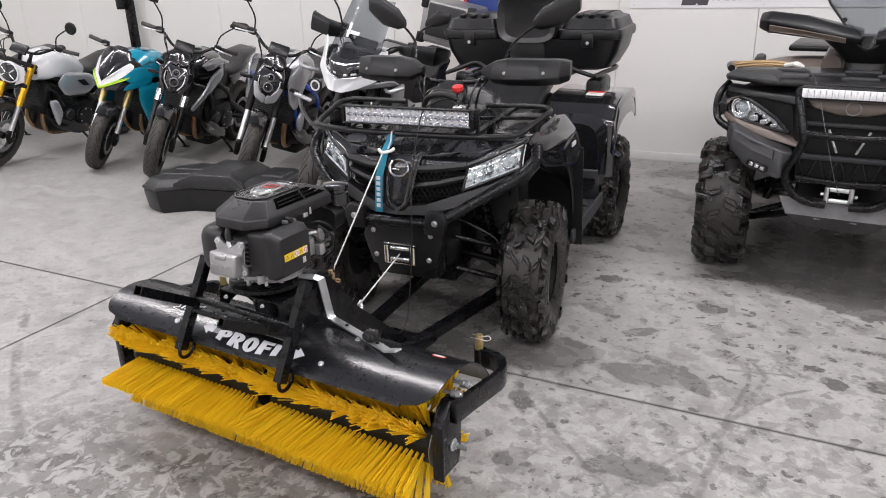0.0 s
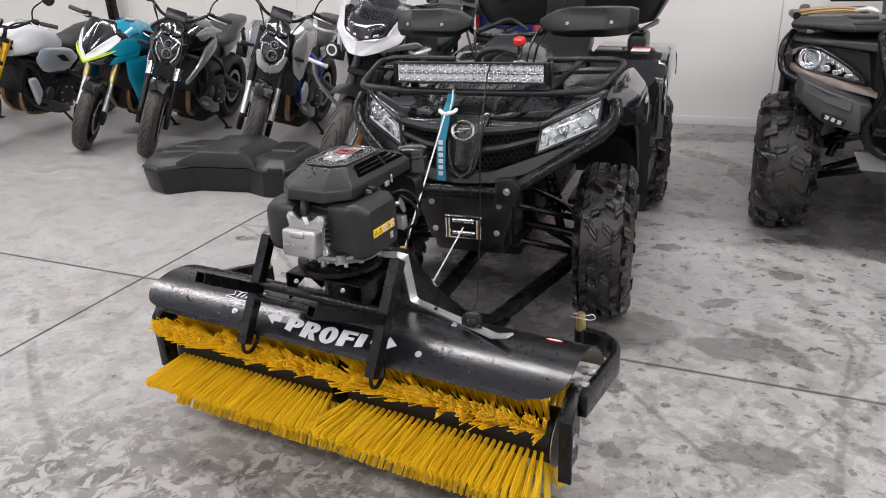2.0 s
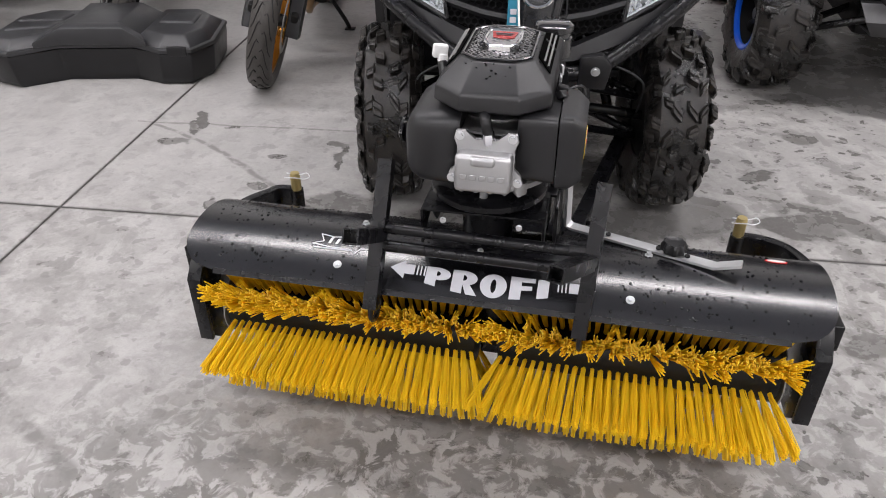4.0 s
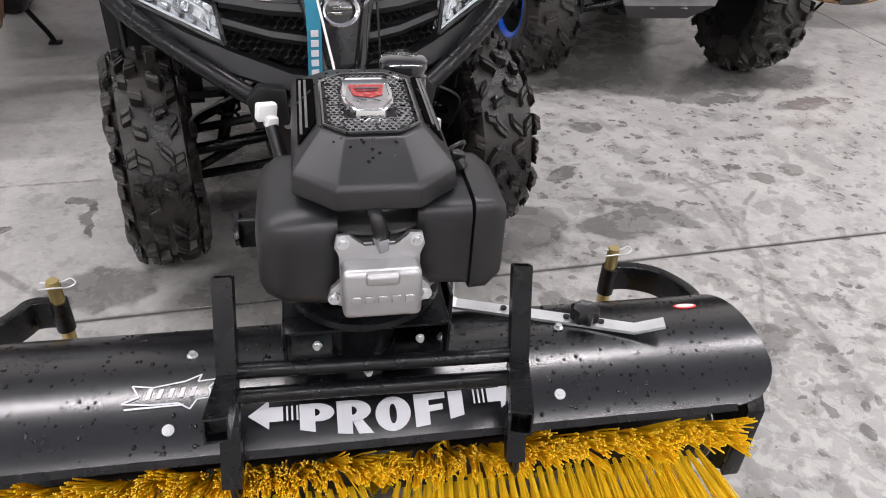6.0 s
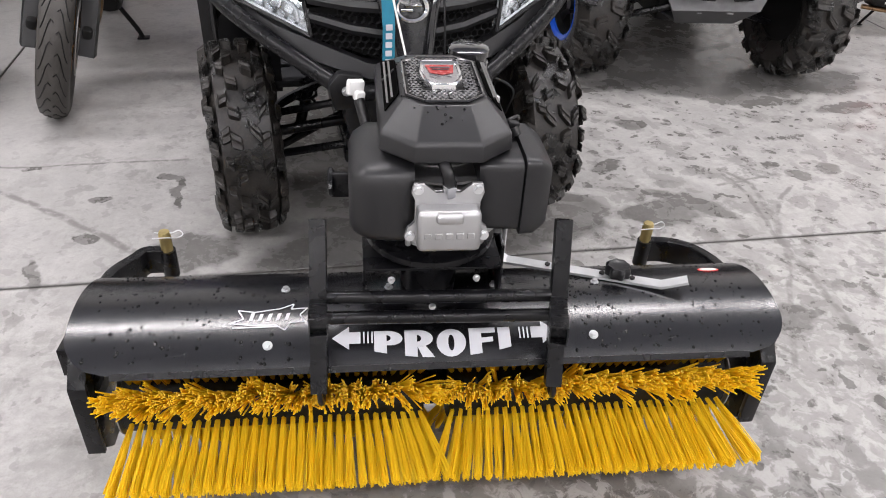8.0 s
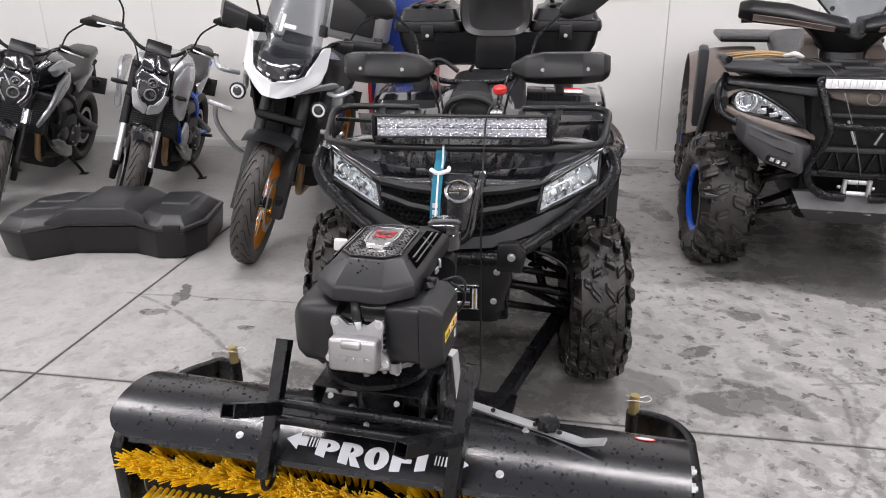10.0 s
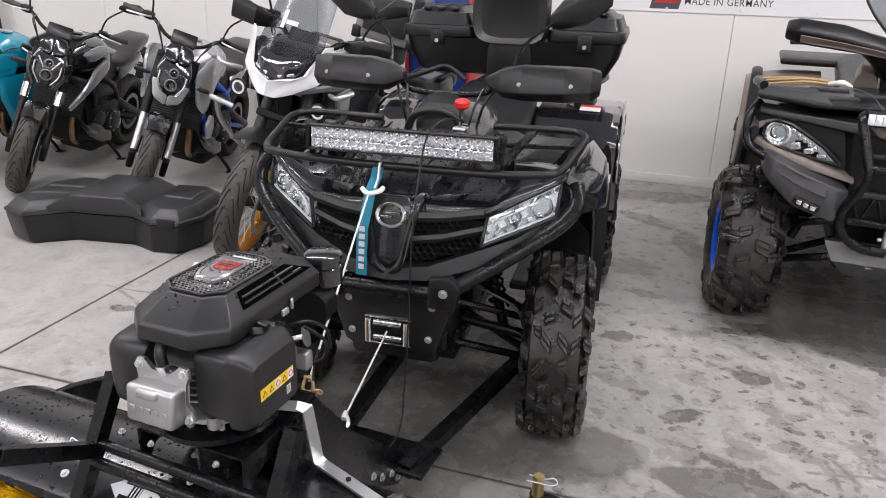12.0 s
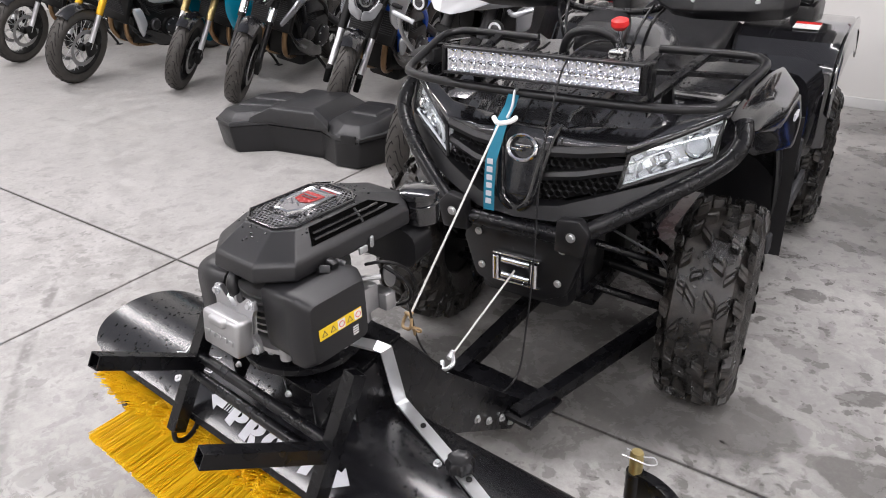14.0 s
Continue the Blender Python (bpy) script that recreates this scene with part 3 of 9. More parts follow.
# ---- the hall ----
def hall():
    floor = new("floor", bpy.data.meshes.new("floor"))
    bm = B()
    box(bm, ((ROOM_X0 + ROOM_X1) / 2, (ROOM_Y0 + ROOM_Y1) / 2, -0.06), (ROOM_X1 - ROOM_X0, ROOM_Y1 - ROOM_Y0, 0.1))
    bm.to_mesh(floor.data)
    bm.free()
    floor.data.materials.append(JOINT)
    tagged(floor, "grey power-floated concrete floor with saw-cut joints and damp marks", "floor", kind="structure")
    xs = [ROOM_X0, -6.94, -1.737, 3.46, ROOM_X1]
    ys = [ROOM_Y0, -5.2, -0.006, ROOM_Y1]
    for x0, x1 in zip(xs, xs[1:]):
        for y0, y1 in zip(ys, ys[1:]):
            b = B()
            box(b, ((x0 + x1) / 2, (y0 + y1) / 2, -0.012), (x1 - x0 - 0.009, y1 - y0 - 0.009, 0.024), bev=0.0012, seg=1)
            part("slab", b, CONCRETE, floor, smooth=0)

    def wall(name, along, fixed, a, b, label):
        """A wall of upright sandwich panels with narrow seams."""
        w = new(name, bpy.data.meshes.new(name))
        bm = B()
        mid, t = (a + b) / 2, 0.1
        out = 1 if fixed > 0 else -1
        c = (mid, fixed + out * 0.09, ROOM_H / 2) if along == "x" else (fixed + out * 0.09, mid, ROOM_H / 2)
        s = (b - a, t, ROOM_H) if along == "x" else (t, b - a, ROOM_H)
        box(bm, c, s)
        bm.to_mesh(w.data)
        bm.free()
        w.data.materials.append(SEAM)
        tagged(w, label, "wall", kind="structure")
        k = math.floor((a - 1.04) / 1.075)
        while 1.04 + k * 1.075 < b:
            p0, p1 = max(a, 1.04 + k * 1.075), min(b, 1.04 + (k + 1) * 1.075)
            k += 1
            if p1 - p0 < 0.02:
                continue
            bm = B()
            c = ((p0 + p1) / 2, fixed + out * 0.02, ROOM_H / 2) if along == "x" else (fixed + out * 0.02, (p0 + p1) / 2, ROOM_H / 2)
            s = (p1 - p0 - 0.003, 0.04, ROOM_H) if along == "x" else (0.04, p1 - p0 - 0.003, ROOM_H)
            box(bm, c, s, bev=0.003, seg=1)
            part("panel", bm, PANEL, w, smooth=0)
        return w
    wall("wall_north", "x", ROOM_Y1, ROOM_X0, ROOM_X1, "white insulated metal panel wall with upright seams")
    wall("wall_south", "x", ROOM_Y0, ROOM_X0, ROOM_X1, "white insulated metal panel wall")
    wall("wall_west", "y", ROOM_X0, ROOM_Y0, ROOM_Y1, "white insulated metal panel wall")
    wall("wall_east", "y", ROOM_X1, ROOM_Y0, ROOM_Y1, "white insulated metal panel wall")
    bm = B()
    box(bm, ((ROOM_X0 + ROOM_X1) / 2, ROOM_Y1 - 0.006, 0.035), (ROOM_X1 - ROOM_X0, 0.012, 0.07), bev=0.003)
    tagged(part("baseboard", bm, TRIM), "pale metal skirting along the panel wall", "skirting", kind="structure")
    bm = B()
    box(bm, ((ROOM_X0 + ROOM_X1) / 2, (ROOM_Y0 + ROOM_Y1) / 2, ROOM_H + 0.05), (ROOM_X1 - ROOM_X0 + 0.4, ROOM_Y1 - ROOM_Y0 + 0.4, 0.1))
    tagged(part("ceiling", bm, CEIL), "unseen ceiling of the hall, tinted pale blue for daylight reflections", "ceiling", kind="structure")
    # strip lights under the ceiling
    tube_mat = glow("light_tube", (1.0, 0.955, 0.975), 9.0)
    for x in (-7.0, -4.2, -1.4, 1.4, 4.2, 7.0):
        for y in (-8.0, -3.7, 0.7):
            t = thing("ceiling_light", pose(x, y, ROOM_H - 0.22), "long white strip light hanging under the ceiling", "ceiling light", "strip lights")
            b = B()
            box(b, (0, 0, 0.04), (2.4, 0.2, 0.06), bev=0.01)
            part("housing", b, WHITE, t)
            b = B()
            body(b, [((-1.19, 0, 0), 0.08, 0.022), ((1.19, 0, 0), 0.08, 0.022)], 2.5, 12, "yz")
            part("diffuser", b, tube_mat, t)
            for xx in (-0.9, 0.9):
                b = B()
                cyl(b, (xx, 0, 0.07), (xx, 0, 0.215), 0.004, seg=6)
                part("hanger", b, ZINC, t)
            la = bpy.data.lights.new("strip_lamp", "AREA")
            la.shape, la.size, la.size_y, la.energy = "RECTANGLE", 2.4, 0.22, LAMP_POWER
            la.color = (1.0, 0.955, 0.975)
            lo = new("strip_lamp", la)
            lo.matrix_world = pose(x, y, ROOM_H - 0.255)


hall()


# ---- the sweeping machine ----
AXIS_Z, HOOD_R = 0.243, 0.255


def on_hood(x, s, lift=0.0):
    """A place on the hood: x along it, s metres of arc forward of its crown."""
    a = s / HOOD_R
    r = HOOD_R + lift
    return Vector((x, -r * math.sin(a), AXIS_Z + r * math.cos(a)))


def wrap(bm, x0, s0, lift):
    """Bends flat shapes (x, y up) on to the front of the hood."""
    for v in bm.verts:
        v.co = on_hood(x0 + v.co.x, s0 - v.co.y, lift + v.co.z)
    return bm


def sweeper():
    rnd = random.Random(7)
    T = thing("sweeper", pose(-0.05, -0.80, 0, 0, 0, -4.2), "petrol-engined sweeping machine with a black hood and a yellow roller brush", "sweeper")
    # hood
    bm = B()

    def sheet(u, v):
        """The hood narrows in a round corner towards its front lip."""
        s = 0.162 - 0.46 * v
        k = max(0.0, s - 0.072) / 0.09
        half = 0.712 - 0.085 * (1 - math.sqrt(max(0.0, 1 - k * k)))
        return on_hood(half * (2 * u - 1), s)
    surf(bm, sheet, 32, 46, 0.003)
    hood = part("hood", bm, COATED, T, "curved black sheet-steel hood wet with drops")
    bm = B()
    surf(bm, lambda u, v: on_hood(-0.62 + 1.24 * u, 0.158 + 0.012 * v, -0.001 - 0.004 * v), 2, 2, 0.004)
    part("hood_lip", bm, STEEL_BLACK, hood)
    for x in (-0.336, 0.303):
        bm = B()
        p = on_hood(x, 0.114)
        bolt(bm, p, (0, -0.43, 0.9), 0.0055, 0.0095)
        part("hood_bolt", bm, ZINC, hood, "zinc bolt on a washer")
    for x in (-0.31, -0.1, 0.12, 0.34):
        bm = B()
        bolt(bm, on_hood(x, -0.03), (0, 0.1, 1), 0.006, 0.009)
        part("hood_bolt", bm, ZINC, hood)
    # lettering: the word swells towards its middle
    bm = B()
    wide, tall = 0.0673, 0.052

    def slab(x, pts):
        prism(bm, [((x + px - 1.99) * wide, py * tall) for px, py in pts], 0.0006)

    def bowl(x, cx, cy, rx, ry, ix, iy, a0, a1, n):
        for i in range(n):
            a, b = math.radians(a0 + (a1 - a0) * i / n), math.radians(a0 + (a1 - a0) * (i + 1) / n)
            slab(x, [(cx + ix * math.cos(a), cy + iy * math.sin(a)), (cx + rx * math.cos(a), cy + ry * math.sin(a)),
                     (cx + rx * math.cos(b), cy + ry * math.sin(b)), (cx + ix * math.cos(b), cy + iy * math.sin(b))])
    for x in (0, 0.88, 2.76, 3.62):
        slab(x, [(0, 0), (0.36, 0), (0.36, 1), (0, 1)])
    for x in (0, 0.88):
        bowl(x, 0.36, 0.68, 0.46, 0.32, 0.12, 0.13, -90, 90, 12)
    slab(0.88, [(0.50, 0), (0.86, 0), (0.60, 0.40), (0.50, 0.37), (0.37, 0.35)])
    bowl(1.80, 0.43, 0.5, 0.43, 0.5, 0.09, 0.29, 0, 360, 24)
    slab(2.76, [(0.36, 0.78), (0.78, 0.78), (0.78, 1), (0.36, 1)])
    slab(2.76, [(0.36, 0.40), (0.70, 0.40), (0.70, 0.60), (0.36, 0.60)])
    xs = [v.co.x for v in bm.verts]
    half = max(abs(min(xs)), max(xs))
    for v in bm.verts:
        k = v.co.x / half
        v.co.x *= 0.134 / half
        v.co.y *= 1.10 - 0.30 * k * k
        v.co.y += 0.016 * k * k - 0.032
    bmesh.ops.subdivide_edges(bm, edges=bm.edges[:], cuts=2)
    wrap(bm, 0.0, 0.117, 0.0012)
    part("lettering", bm, DECAL, hood, "white lettering", smooth=0)
    for sgn in (-1, 1):
        bm = B()
        pts = [(0, 0.012), (0.022, 0.012), (0.022, 0.024), (0.055, 0.0), (0.022, -0.024), (0.022, -0.012), (0, -0.012)]
        prism(bm, [(x * sgn, y) for x, y in pts], 0.0006)
        for k in range(3):
            prism(bm, [(sgn * (-0.008 - 0.008 * k), -0.012), (sgn * (-0.008 - 0.008 * k), 0.012), (sgn * (-0.005 - 0.008 * k), 0.012), (sgn * (-0.005 - 0.008 * k), -0.012)], 0.0006)
        wrap(bm, 0.008 + sgn * 0.168, 0.104, 0.0012)
        part("arrow_decal", bm, DECAL, hood, "white arrow decal", smooth=0)
    bm = B()
    fin = [(-0.075, -0.012), (-0.05, -0.002), (-0.062, 0.02), (-0.03, 0.014), (0.02, 0.022), (0.045, 0.034), (0.04, 0.02), (0.072, 0.022), (0.058, 0.006), (0.066, -0.012), (0.04, -0.014), (0.03, -0.03), (0.012, -0.018), (-0.03, -0.018)]
    for a, b in zip(fin, fin[1:] + fin[:1]):
        d = (Vector(b) - Vector(a)).normalized() * 0.0013
        prism(bm, [(a[0] - d.y, a[1] + d.x), (a[0] + d.y, a[1] - d.x), (b[0] + d.y, b[1] - d.x), (b[0] - d.y, b[1] + d.x)], 0.0006)
    for k in range(5):
        x = -0.04 + 0.017 * k
        prism(bm, [(x, -0.008), (x + 0.007, -0.007), (x + 0.011, 0.010 if k else 0.013), (x + 0.004, 0.009 if k else 0.012)], 0.0006)
    prism(bm, [(-0.07, -0.024), (0.02, -0.023), (0.02, -0.020), (-0.07, -0.021)], 0.0006)
    wrap(bm, -0.335, 0.052, 0.0012)
    part("badge_decal", bm, DECAL, hood, "pale winged badge decal", smooth=0)
    bm = B()
    lathe(bm, [(0.001, 0), (0.024, 0), (0.024, 0.0006), (0.001, 0.0006)], 24)
    for v in bm.verts:
        v.co.y *= 0.45
    wrap(bm, 0.615, -0.075, 0.0012)
    oval = part("oval_sticker", bm, RED, hood, "white oval sticker with a red rim")
    bm = B()
    lathe(bm, [(0.001, 0), (0.0195, 0), (0.0195, 0.0006), (0.001, 0.0006)], 24)
    for v in bm.verts:
        v.co.y *= 0.38
    wrap(bm, 0.615, -0.075, 0.0022)
    part("sticker_face", bm, PAPER, oval)
    # drops of water on the hood
    bm = B()
    for i in range(900):
        x, s = rnd.uniform(-0.69, 0.69), rnd.uniform(-0.16, 0.15)
        if rnd.random() < 0.35:
            x = rnd.gauss(0.3 if rnd.random() < 0.6 else -0.3, 0.12)
        if abs(x) > 0.69 or (abs(x) < 0.26 and s > 0.055) or (-0.43 < x < -0.24 and 0.01 < s < 0.09):
            continue
        r = rnd.choice((0.0012, 0.0015, 0.0018, 0.0022, 0.0026, 0.003, 0.0036))
        g = bmesh.ops.create_icosphere(bm, subdivisions=2, radius=r)["verts"]
        c = on_hood(x, s, 0.0002)
        n = (c - Vector((x, 0, AXIS_Z))).normalized()
        q = Vector((0, 0, 1)).rotation_difference(n).to_matrix()
        for v in g:
            v.co = c + q @ Vector((v.co.x, v.co.y * rnd.uniform(0.9, 1.3), v.co.z * 0.55))
    part("rain_water", bm, BEAD, hood, "beads of rain water")["kind"] = "stuff"
    # roller brush: a core with strips of bristle tufts
    bm = B()
    for sgn in (-1, 1):
        cyl(bm, (sgn * 0.028, 0, AXIS_Z), (sgn * 0.655, 0, AXIS_Z), 0.075, seg=28)
    part("brush_core", bm, DARK, T, "black brush core")
    bm = B()
    cyl(bm, (-0.028, 0, AXIS_Z), (0.028, 0, AXIS_Z), 0.03, seg=16)
    box(bm, (0, 0.06, AXIS_Z + 0.1), (0.05, 0.12, 0.34), bev=0.006)
    part("drive_case", bm, STEEL_BLACK, T, "black chain case between the brush halves")
    vs, fs = [], []
    rows = 8
    for row in range(rows):
        phi = radians((-8, 40, 65, 124, 167, 210, 255, 308)[row])
        for sgn in (-1, 1):
            n_t = 32
            for i in range(n_t):
                x0 = sgn * (0.036 + (0.638 - 0.036) * i / (n_t - 1))
                lean = sgn * (-0.30 * math.exp(-i / 4.5) + (0.24 if row in (0, 7) and sgn > 0 else 0.06) * math.exp(-(n_t - 1 - i) / 3.0)) + rnd.gauss(0, 0.014)
                twist = rnd.gauss(0, 0.018)
                clumps = [(rnd.gauss(0, 0.11), rnd.gauss(0, 0.11)) for _ in range(6)]
                for k in range((96, 60, 64)[row] if row < 3 else 16):
                    a = phi + rnd.gauss(0, 0.025)
                    free = row == 1
                    da = (clumps[k % 6][0] + rnd.gauss(0.0, 0.022) if free else rnd.gauss(0, 0.030)) + twist
                    dx = lean + (clumps[k % 6][1] + rnd.gauss(0, 0.02) if free else rnd.gauss(0, 0.019))
                    ln = (0.166 if row == 0 else 0.148) * rnd.uniform(0.86 if free else 0.955, 1.02)
                    w = rnd.uniform(0.0012, 0.0016) * (1.4 if row == 1 else 1.0 if row < 3 else 1.8)
                    px0 = x0 + rnd.gauss(0, 0.0017)
                    base = Vector((px0, -0.072 * math.cos(a), AXIS_Z + 0.072 * math.sin(a)))
                    d = Vector((dx, -math.cos(a + da), math.sin(a + da))).normalized()
                    tip = base + d * ln
                    if tip.z < 0.004:
                        tip.z = 0.004 + rnd.random() * 0.004
                    midp = (base + tip) / 2 + Vector((rnd.gauss(0, 0.002), rnd.gauss(0, 0.003), 0))
                    s1 = d.orthogonal().normalized()
                    s1.rotate(Matrix.Rotation(rnd.uniform(0, 6.28), 3, d))
                    s2 = d.cross(s1)
                    o = len(vs)
                    for q, ww in ((base, w), (midp, w), (tip, w * 0.9)):
                        for t in range(3):
                            vs.append(q + s1 * math.cos(t * 2.094) * ww + s2 * math.sin(t * 2.094) * ww)
                    for lv in (0, 3):
                        for t in range(3):
                            u = (t + 1) % 3
                            fs.append((o + lv + t, o + lv + u, o + lv + 3 + u, o + lv + 3 + t))
                    fs.append((o + 6, o + 7, o + 8))
    me = bpy.data.meshes.new("bristles")
    me.from_pydata([tuple(v) for v in vs], [], fs)
    me.materials.append(BRISTLE)
    ob = new("bristles", me)
    ob.parent = T
    ob["label"], ob["kind"] = "dense yellow plastic bristle tufts", "stuff"
    # end plates, shaft nuts, curved support arms and pins
    for sgn, px_ in ((-1, -0.633), (1, 0.595)):
        bm = B()
        prism(bm, [(-0.095, 0.19), (-0.06, 0.155), (0.035, 0.155), (0.05, 0.2), (0.06, 0.40), (-0.02, 0.43), (-0.075, 0.415), (-0.095, 0.38)], 0.008, pose(sgn * 0.695, 0, 0, 90, 0, 90), bev=0.003)
        plate = part("end_plate", bm, STEEL_BLACK, T)
        bm = B()
        loft(bm, [[Vector((sgn * x, y + dy, z)) for x, dy in ((0.692, -0.006), (0.727, -0.006), (0.727, 0.006), (0.692, 0.006))] for y, z in ((-0.045, 0.43), (-0.10, 0.37), (-0.101, 0.185))])
        bmesh.ops.bevel(bm, geom=bm.edges[:], offset=0.002, segments=2, affect="EDGES", profile=0.5, clamp_overlap=True)
        part("plate_flange", bm, STEEL_BLACK, plate)
        bm = B()
        cyl(bm, (sgn * 0.69, 0.0, AXIS_Z), (sgn * 0.75, 0.0, AXIS_Z), 0.007, seg=10)
        lathe(bm, [(0.002, 0), (0.02, 0), (0.02, 0.003), (0.002, 0.003)], 18, pose(sgn * 0.7, 0, AXIS_Z, 0, 90 * sgn, 0))
        cyl(bm, (sgn * 0.703, 0, AXIS_Z), (sgn * 0.713, 0, AXIS_Z), 0.012, seg=6)
        part("shaft_nut", bm, ZINC, plate, "zinc shaft nut and washer")
        bm = B()
        lathe(bm, [(0.02, 0), (0.082, 0), (0.082, 0.003), (0.02, 0.003)], 36, pose(sgn * 0.661, 0, AXIS_Z, 0, 90 * sgn, 0))
        part("brush_disc", bm, ALU_DULL, plate, "bright end disc of the brush")
        for y, z in ((0.055, 0.43), (0.0, 0.425)):
            bm = B()
            cyl(bm, (sgn * 0.675, y, z), (sgn * 0.735, y, z), 0.007, seg=10)
            cyl(bm, (sgn * 0.700, y, z), (sgn * 0.713, y, z), 0.013, seg=6)
            cyl(bm, (sgn * 0.718, y, z), (sgn * 0.730, y, z), 0.013, seg=6)
            part("plate_bolt", bm, ZINC, plate, "zinc bolt")
        # flat bar bent round to the pin
        line = rail([(sgn * 0.735, -0.055, 0.395), (sgn * 0.737, 0.05, 0.382), (sgn * 0.738, 0.18, 0.362), (sgn * 0.734, 0.265, 0.350), (sgn * 0.70, 0.335, 0.342), (px_ + sgn * 0.05, 0.367, 0.338), (px_, 0.372, 0.336)], 6)
        bm = B()
        rings = []
        for i, q in enumerate(line):
            d = (line[min(i + 1, len(line) - 1)] - line[max(i - 1, 0)]).normalized()
            s = d.cross(Vector((0, 0, 1))).normalized()
            rings.append([q + s * a + Vector((0, 0, b)) for a, b in ((-0.013, -0.033), (0.012, -0.033), (0.012, 0.033), (-0.013, 0.033))])
        loft(bm, rings)
        bmesh.ops.bevel(bm, geom=bm.edges[:], offset=0.003, segments=2, affect="EDGES", profile=0.5, clamp_overlap=True)
        arm = part("support_arm", bm, STEEL_BLACK, T, "thick black bar bent in a curve")
        bm = B()
        lathe(bm, [(0.012, 0.255), (0.0145, 0.258), (0.0145, 0.414), (0.012, 0.420)], 16, pose(px_, 0.372, 0))
        pin = part("pin", bm, PIN, arm, "yellow-zinc steel locking pin")
        bm = B()
        cyl(bm, (px_, 0.372, 0.290), (px_, 0.372, 0.366), 0.0195, seg=18)
        part("pin_sleeve", bm, STEEL_BLACK, arm)
        bm = B()
        tube(bm, [(px_ - 0.024, 0.372, 0.416), (px_ + 0.014, 0.372, 0.415), (px_ + 0.035, 0.376, 0.420), (px_ + 0.044, 0.372, 0.411), (px_ + 0.03, 0.366, 0.405), (px_ + 0.01, 0.357, 0.411), (px_ - 0.026, 0.357, 0.409)], 0.0016, 6, 5)
        part("spring_clip", bm, ZINC, arm, "bright wire spring clip")
    # front guard of square tube
    top_l, bot_l = Vector((-0.233, -0.028, 0.705)), Vector((-0.238, -0.19, 0.425))
    top_r, bot_r = Vector((0.223, -0.05, 0.71)), Vector((0.206, -0.195, 0.425))
    guard = None
    for a, b in ((top_l, bot_l), (top_r, bot_r)):
        bm = B()
        sq_tube(bm, a, b, 0.03, 0.03)
        p = part("guard_post", bm, STEEL_BLACK, T, "black square tube post")
        guard = guard or p
        m = a.lerp(b, 0.5)
        tip = Vector((-0.222, -0.318, 0.695)) if a.x < 0 else Vector((0.15, -0.337, 0.678))
        bm = B()
        sq_tube(bm, tip, m + Vector((0, 0.0, 0.0)), 0.03, 0.03)
        part("guard_arm", bm, STEEL_BLACK, p)
        bm = B()
        tube(bm, [b + Vector((0, 0, 0.02)), b + Vector((0.002, -0.008, -0.018)), b + Vector((0.004, 0.012, -0.034)), b + Vector((0.004, 0.045, -0.02)), b + Vector((0.0, 0.065, 0.02))], 0.006, 8, 4)
        part("guard_hook", bm, STEEL_BLACK, p)
    for k, dy in ((0.45, 0.0), (0.56, -0.004)):
        bm = B()
        cyl(bm, top_l.lerp(bot_l, k) + Vector((0.012, dy, 0)), top_r.lerp(bot_r, k) + Vector((-0.012, dy, 0)), 0.0125, seg=14)
        part("guard_rail", bm, STEEL_BLACK, T)
    # engine mount: disc, gear column, folded bracket
    E = Vector((-0.02, 0.03, 0))
    bm = B()
    lathe(bm, [(0.03, 0.50), (0.055, 0.50), (0.06, 0.60), (0.075, 0.625), (0.122, 0.632), (0.126, 0.636), (0.126, 0.648), (0.118, 0.652), (0.03, 0.652)], 36, pose(E.x, E.y, 0))
    mount = part("gear_column", bm, STEEL_BLACK, T, "black round engine mount")
    bm = B()
    box(bm, (E.x, E.y + 0.01, 0.612), (0.26, 0.21, 0.006), bev=0.002)
    for sgn in (-1, 1):
        prism(bm, [(-0.10, 0.615), (0.115, 0.615), (0.115, 0.50), (0.05, 0.50), (-0.01, 0.575), (-0.06, 0.56), (-0.08, 0.53), (-0.10, 0.53)], 0.006, pose(E.x + sgn * 0.13, E.y, 0, 90, 0, 90), bev=0.002)
    part("mount_bracket", bm, STEEL_BLACK, T)
    for x, y, z in ((-0.02, -0.075, 0.53), (0.06, -0.085, 0.605), (-0.10, -0.085, 0.605)):
        bm = B()
        bolt(bm, (x, y, z), (0, -1, 0.1), 0.005, 0.007)
        part("mount_bolt", bm, ZINC, mount, "zinc mounting bolt")
    for k in range(3):
        a = radians(-90 + 75 * (k - 1))
        bm = B()
        cyl(bm, (E.x + 0.085 * math.cos(a), E.y + 0.085 * math.sin(a), 0.645), (E.x + 0.085 * math.cos(a), E.y + 0.085 * math.sin(a), 0.70), 0.009, seg=10)
        part("spacer", bm, ZINC, mount, "zinc spacer stud")
    # engine
    before = set(T.children)
    bm = B()
    lathe(bm, [(0.03, 0.684), (0.106, 0.685), (0.112, 0.690), (0.112, 0.700), (0.104, 0.706), (0.03, 0.715)], 40, pose(E.x + 0.01, E.y - 0.01, 0))
    for a in range(0, 360, 60):
        cyl(bm, (E.x + 0.01 + 0.108 * math.cos(radians(a)), E.y - 0.01 + 0.108 * math.sin(radians(a)), 0.682), (E.x + 0.01 + 0.108 * math.cos(radians(a)), E.y - 0.01 + 0.108 * math.sin(radians(a)), 0.708), 0.014, seg=12)
    part("base_flange", bm, ALU, T, "cast aluminium base flange")
    bm = B()
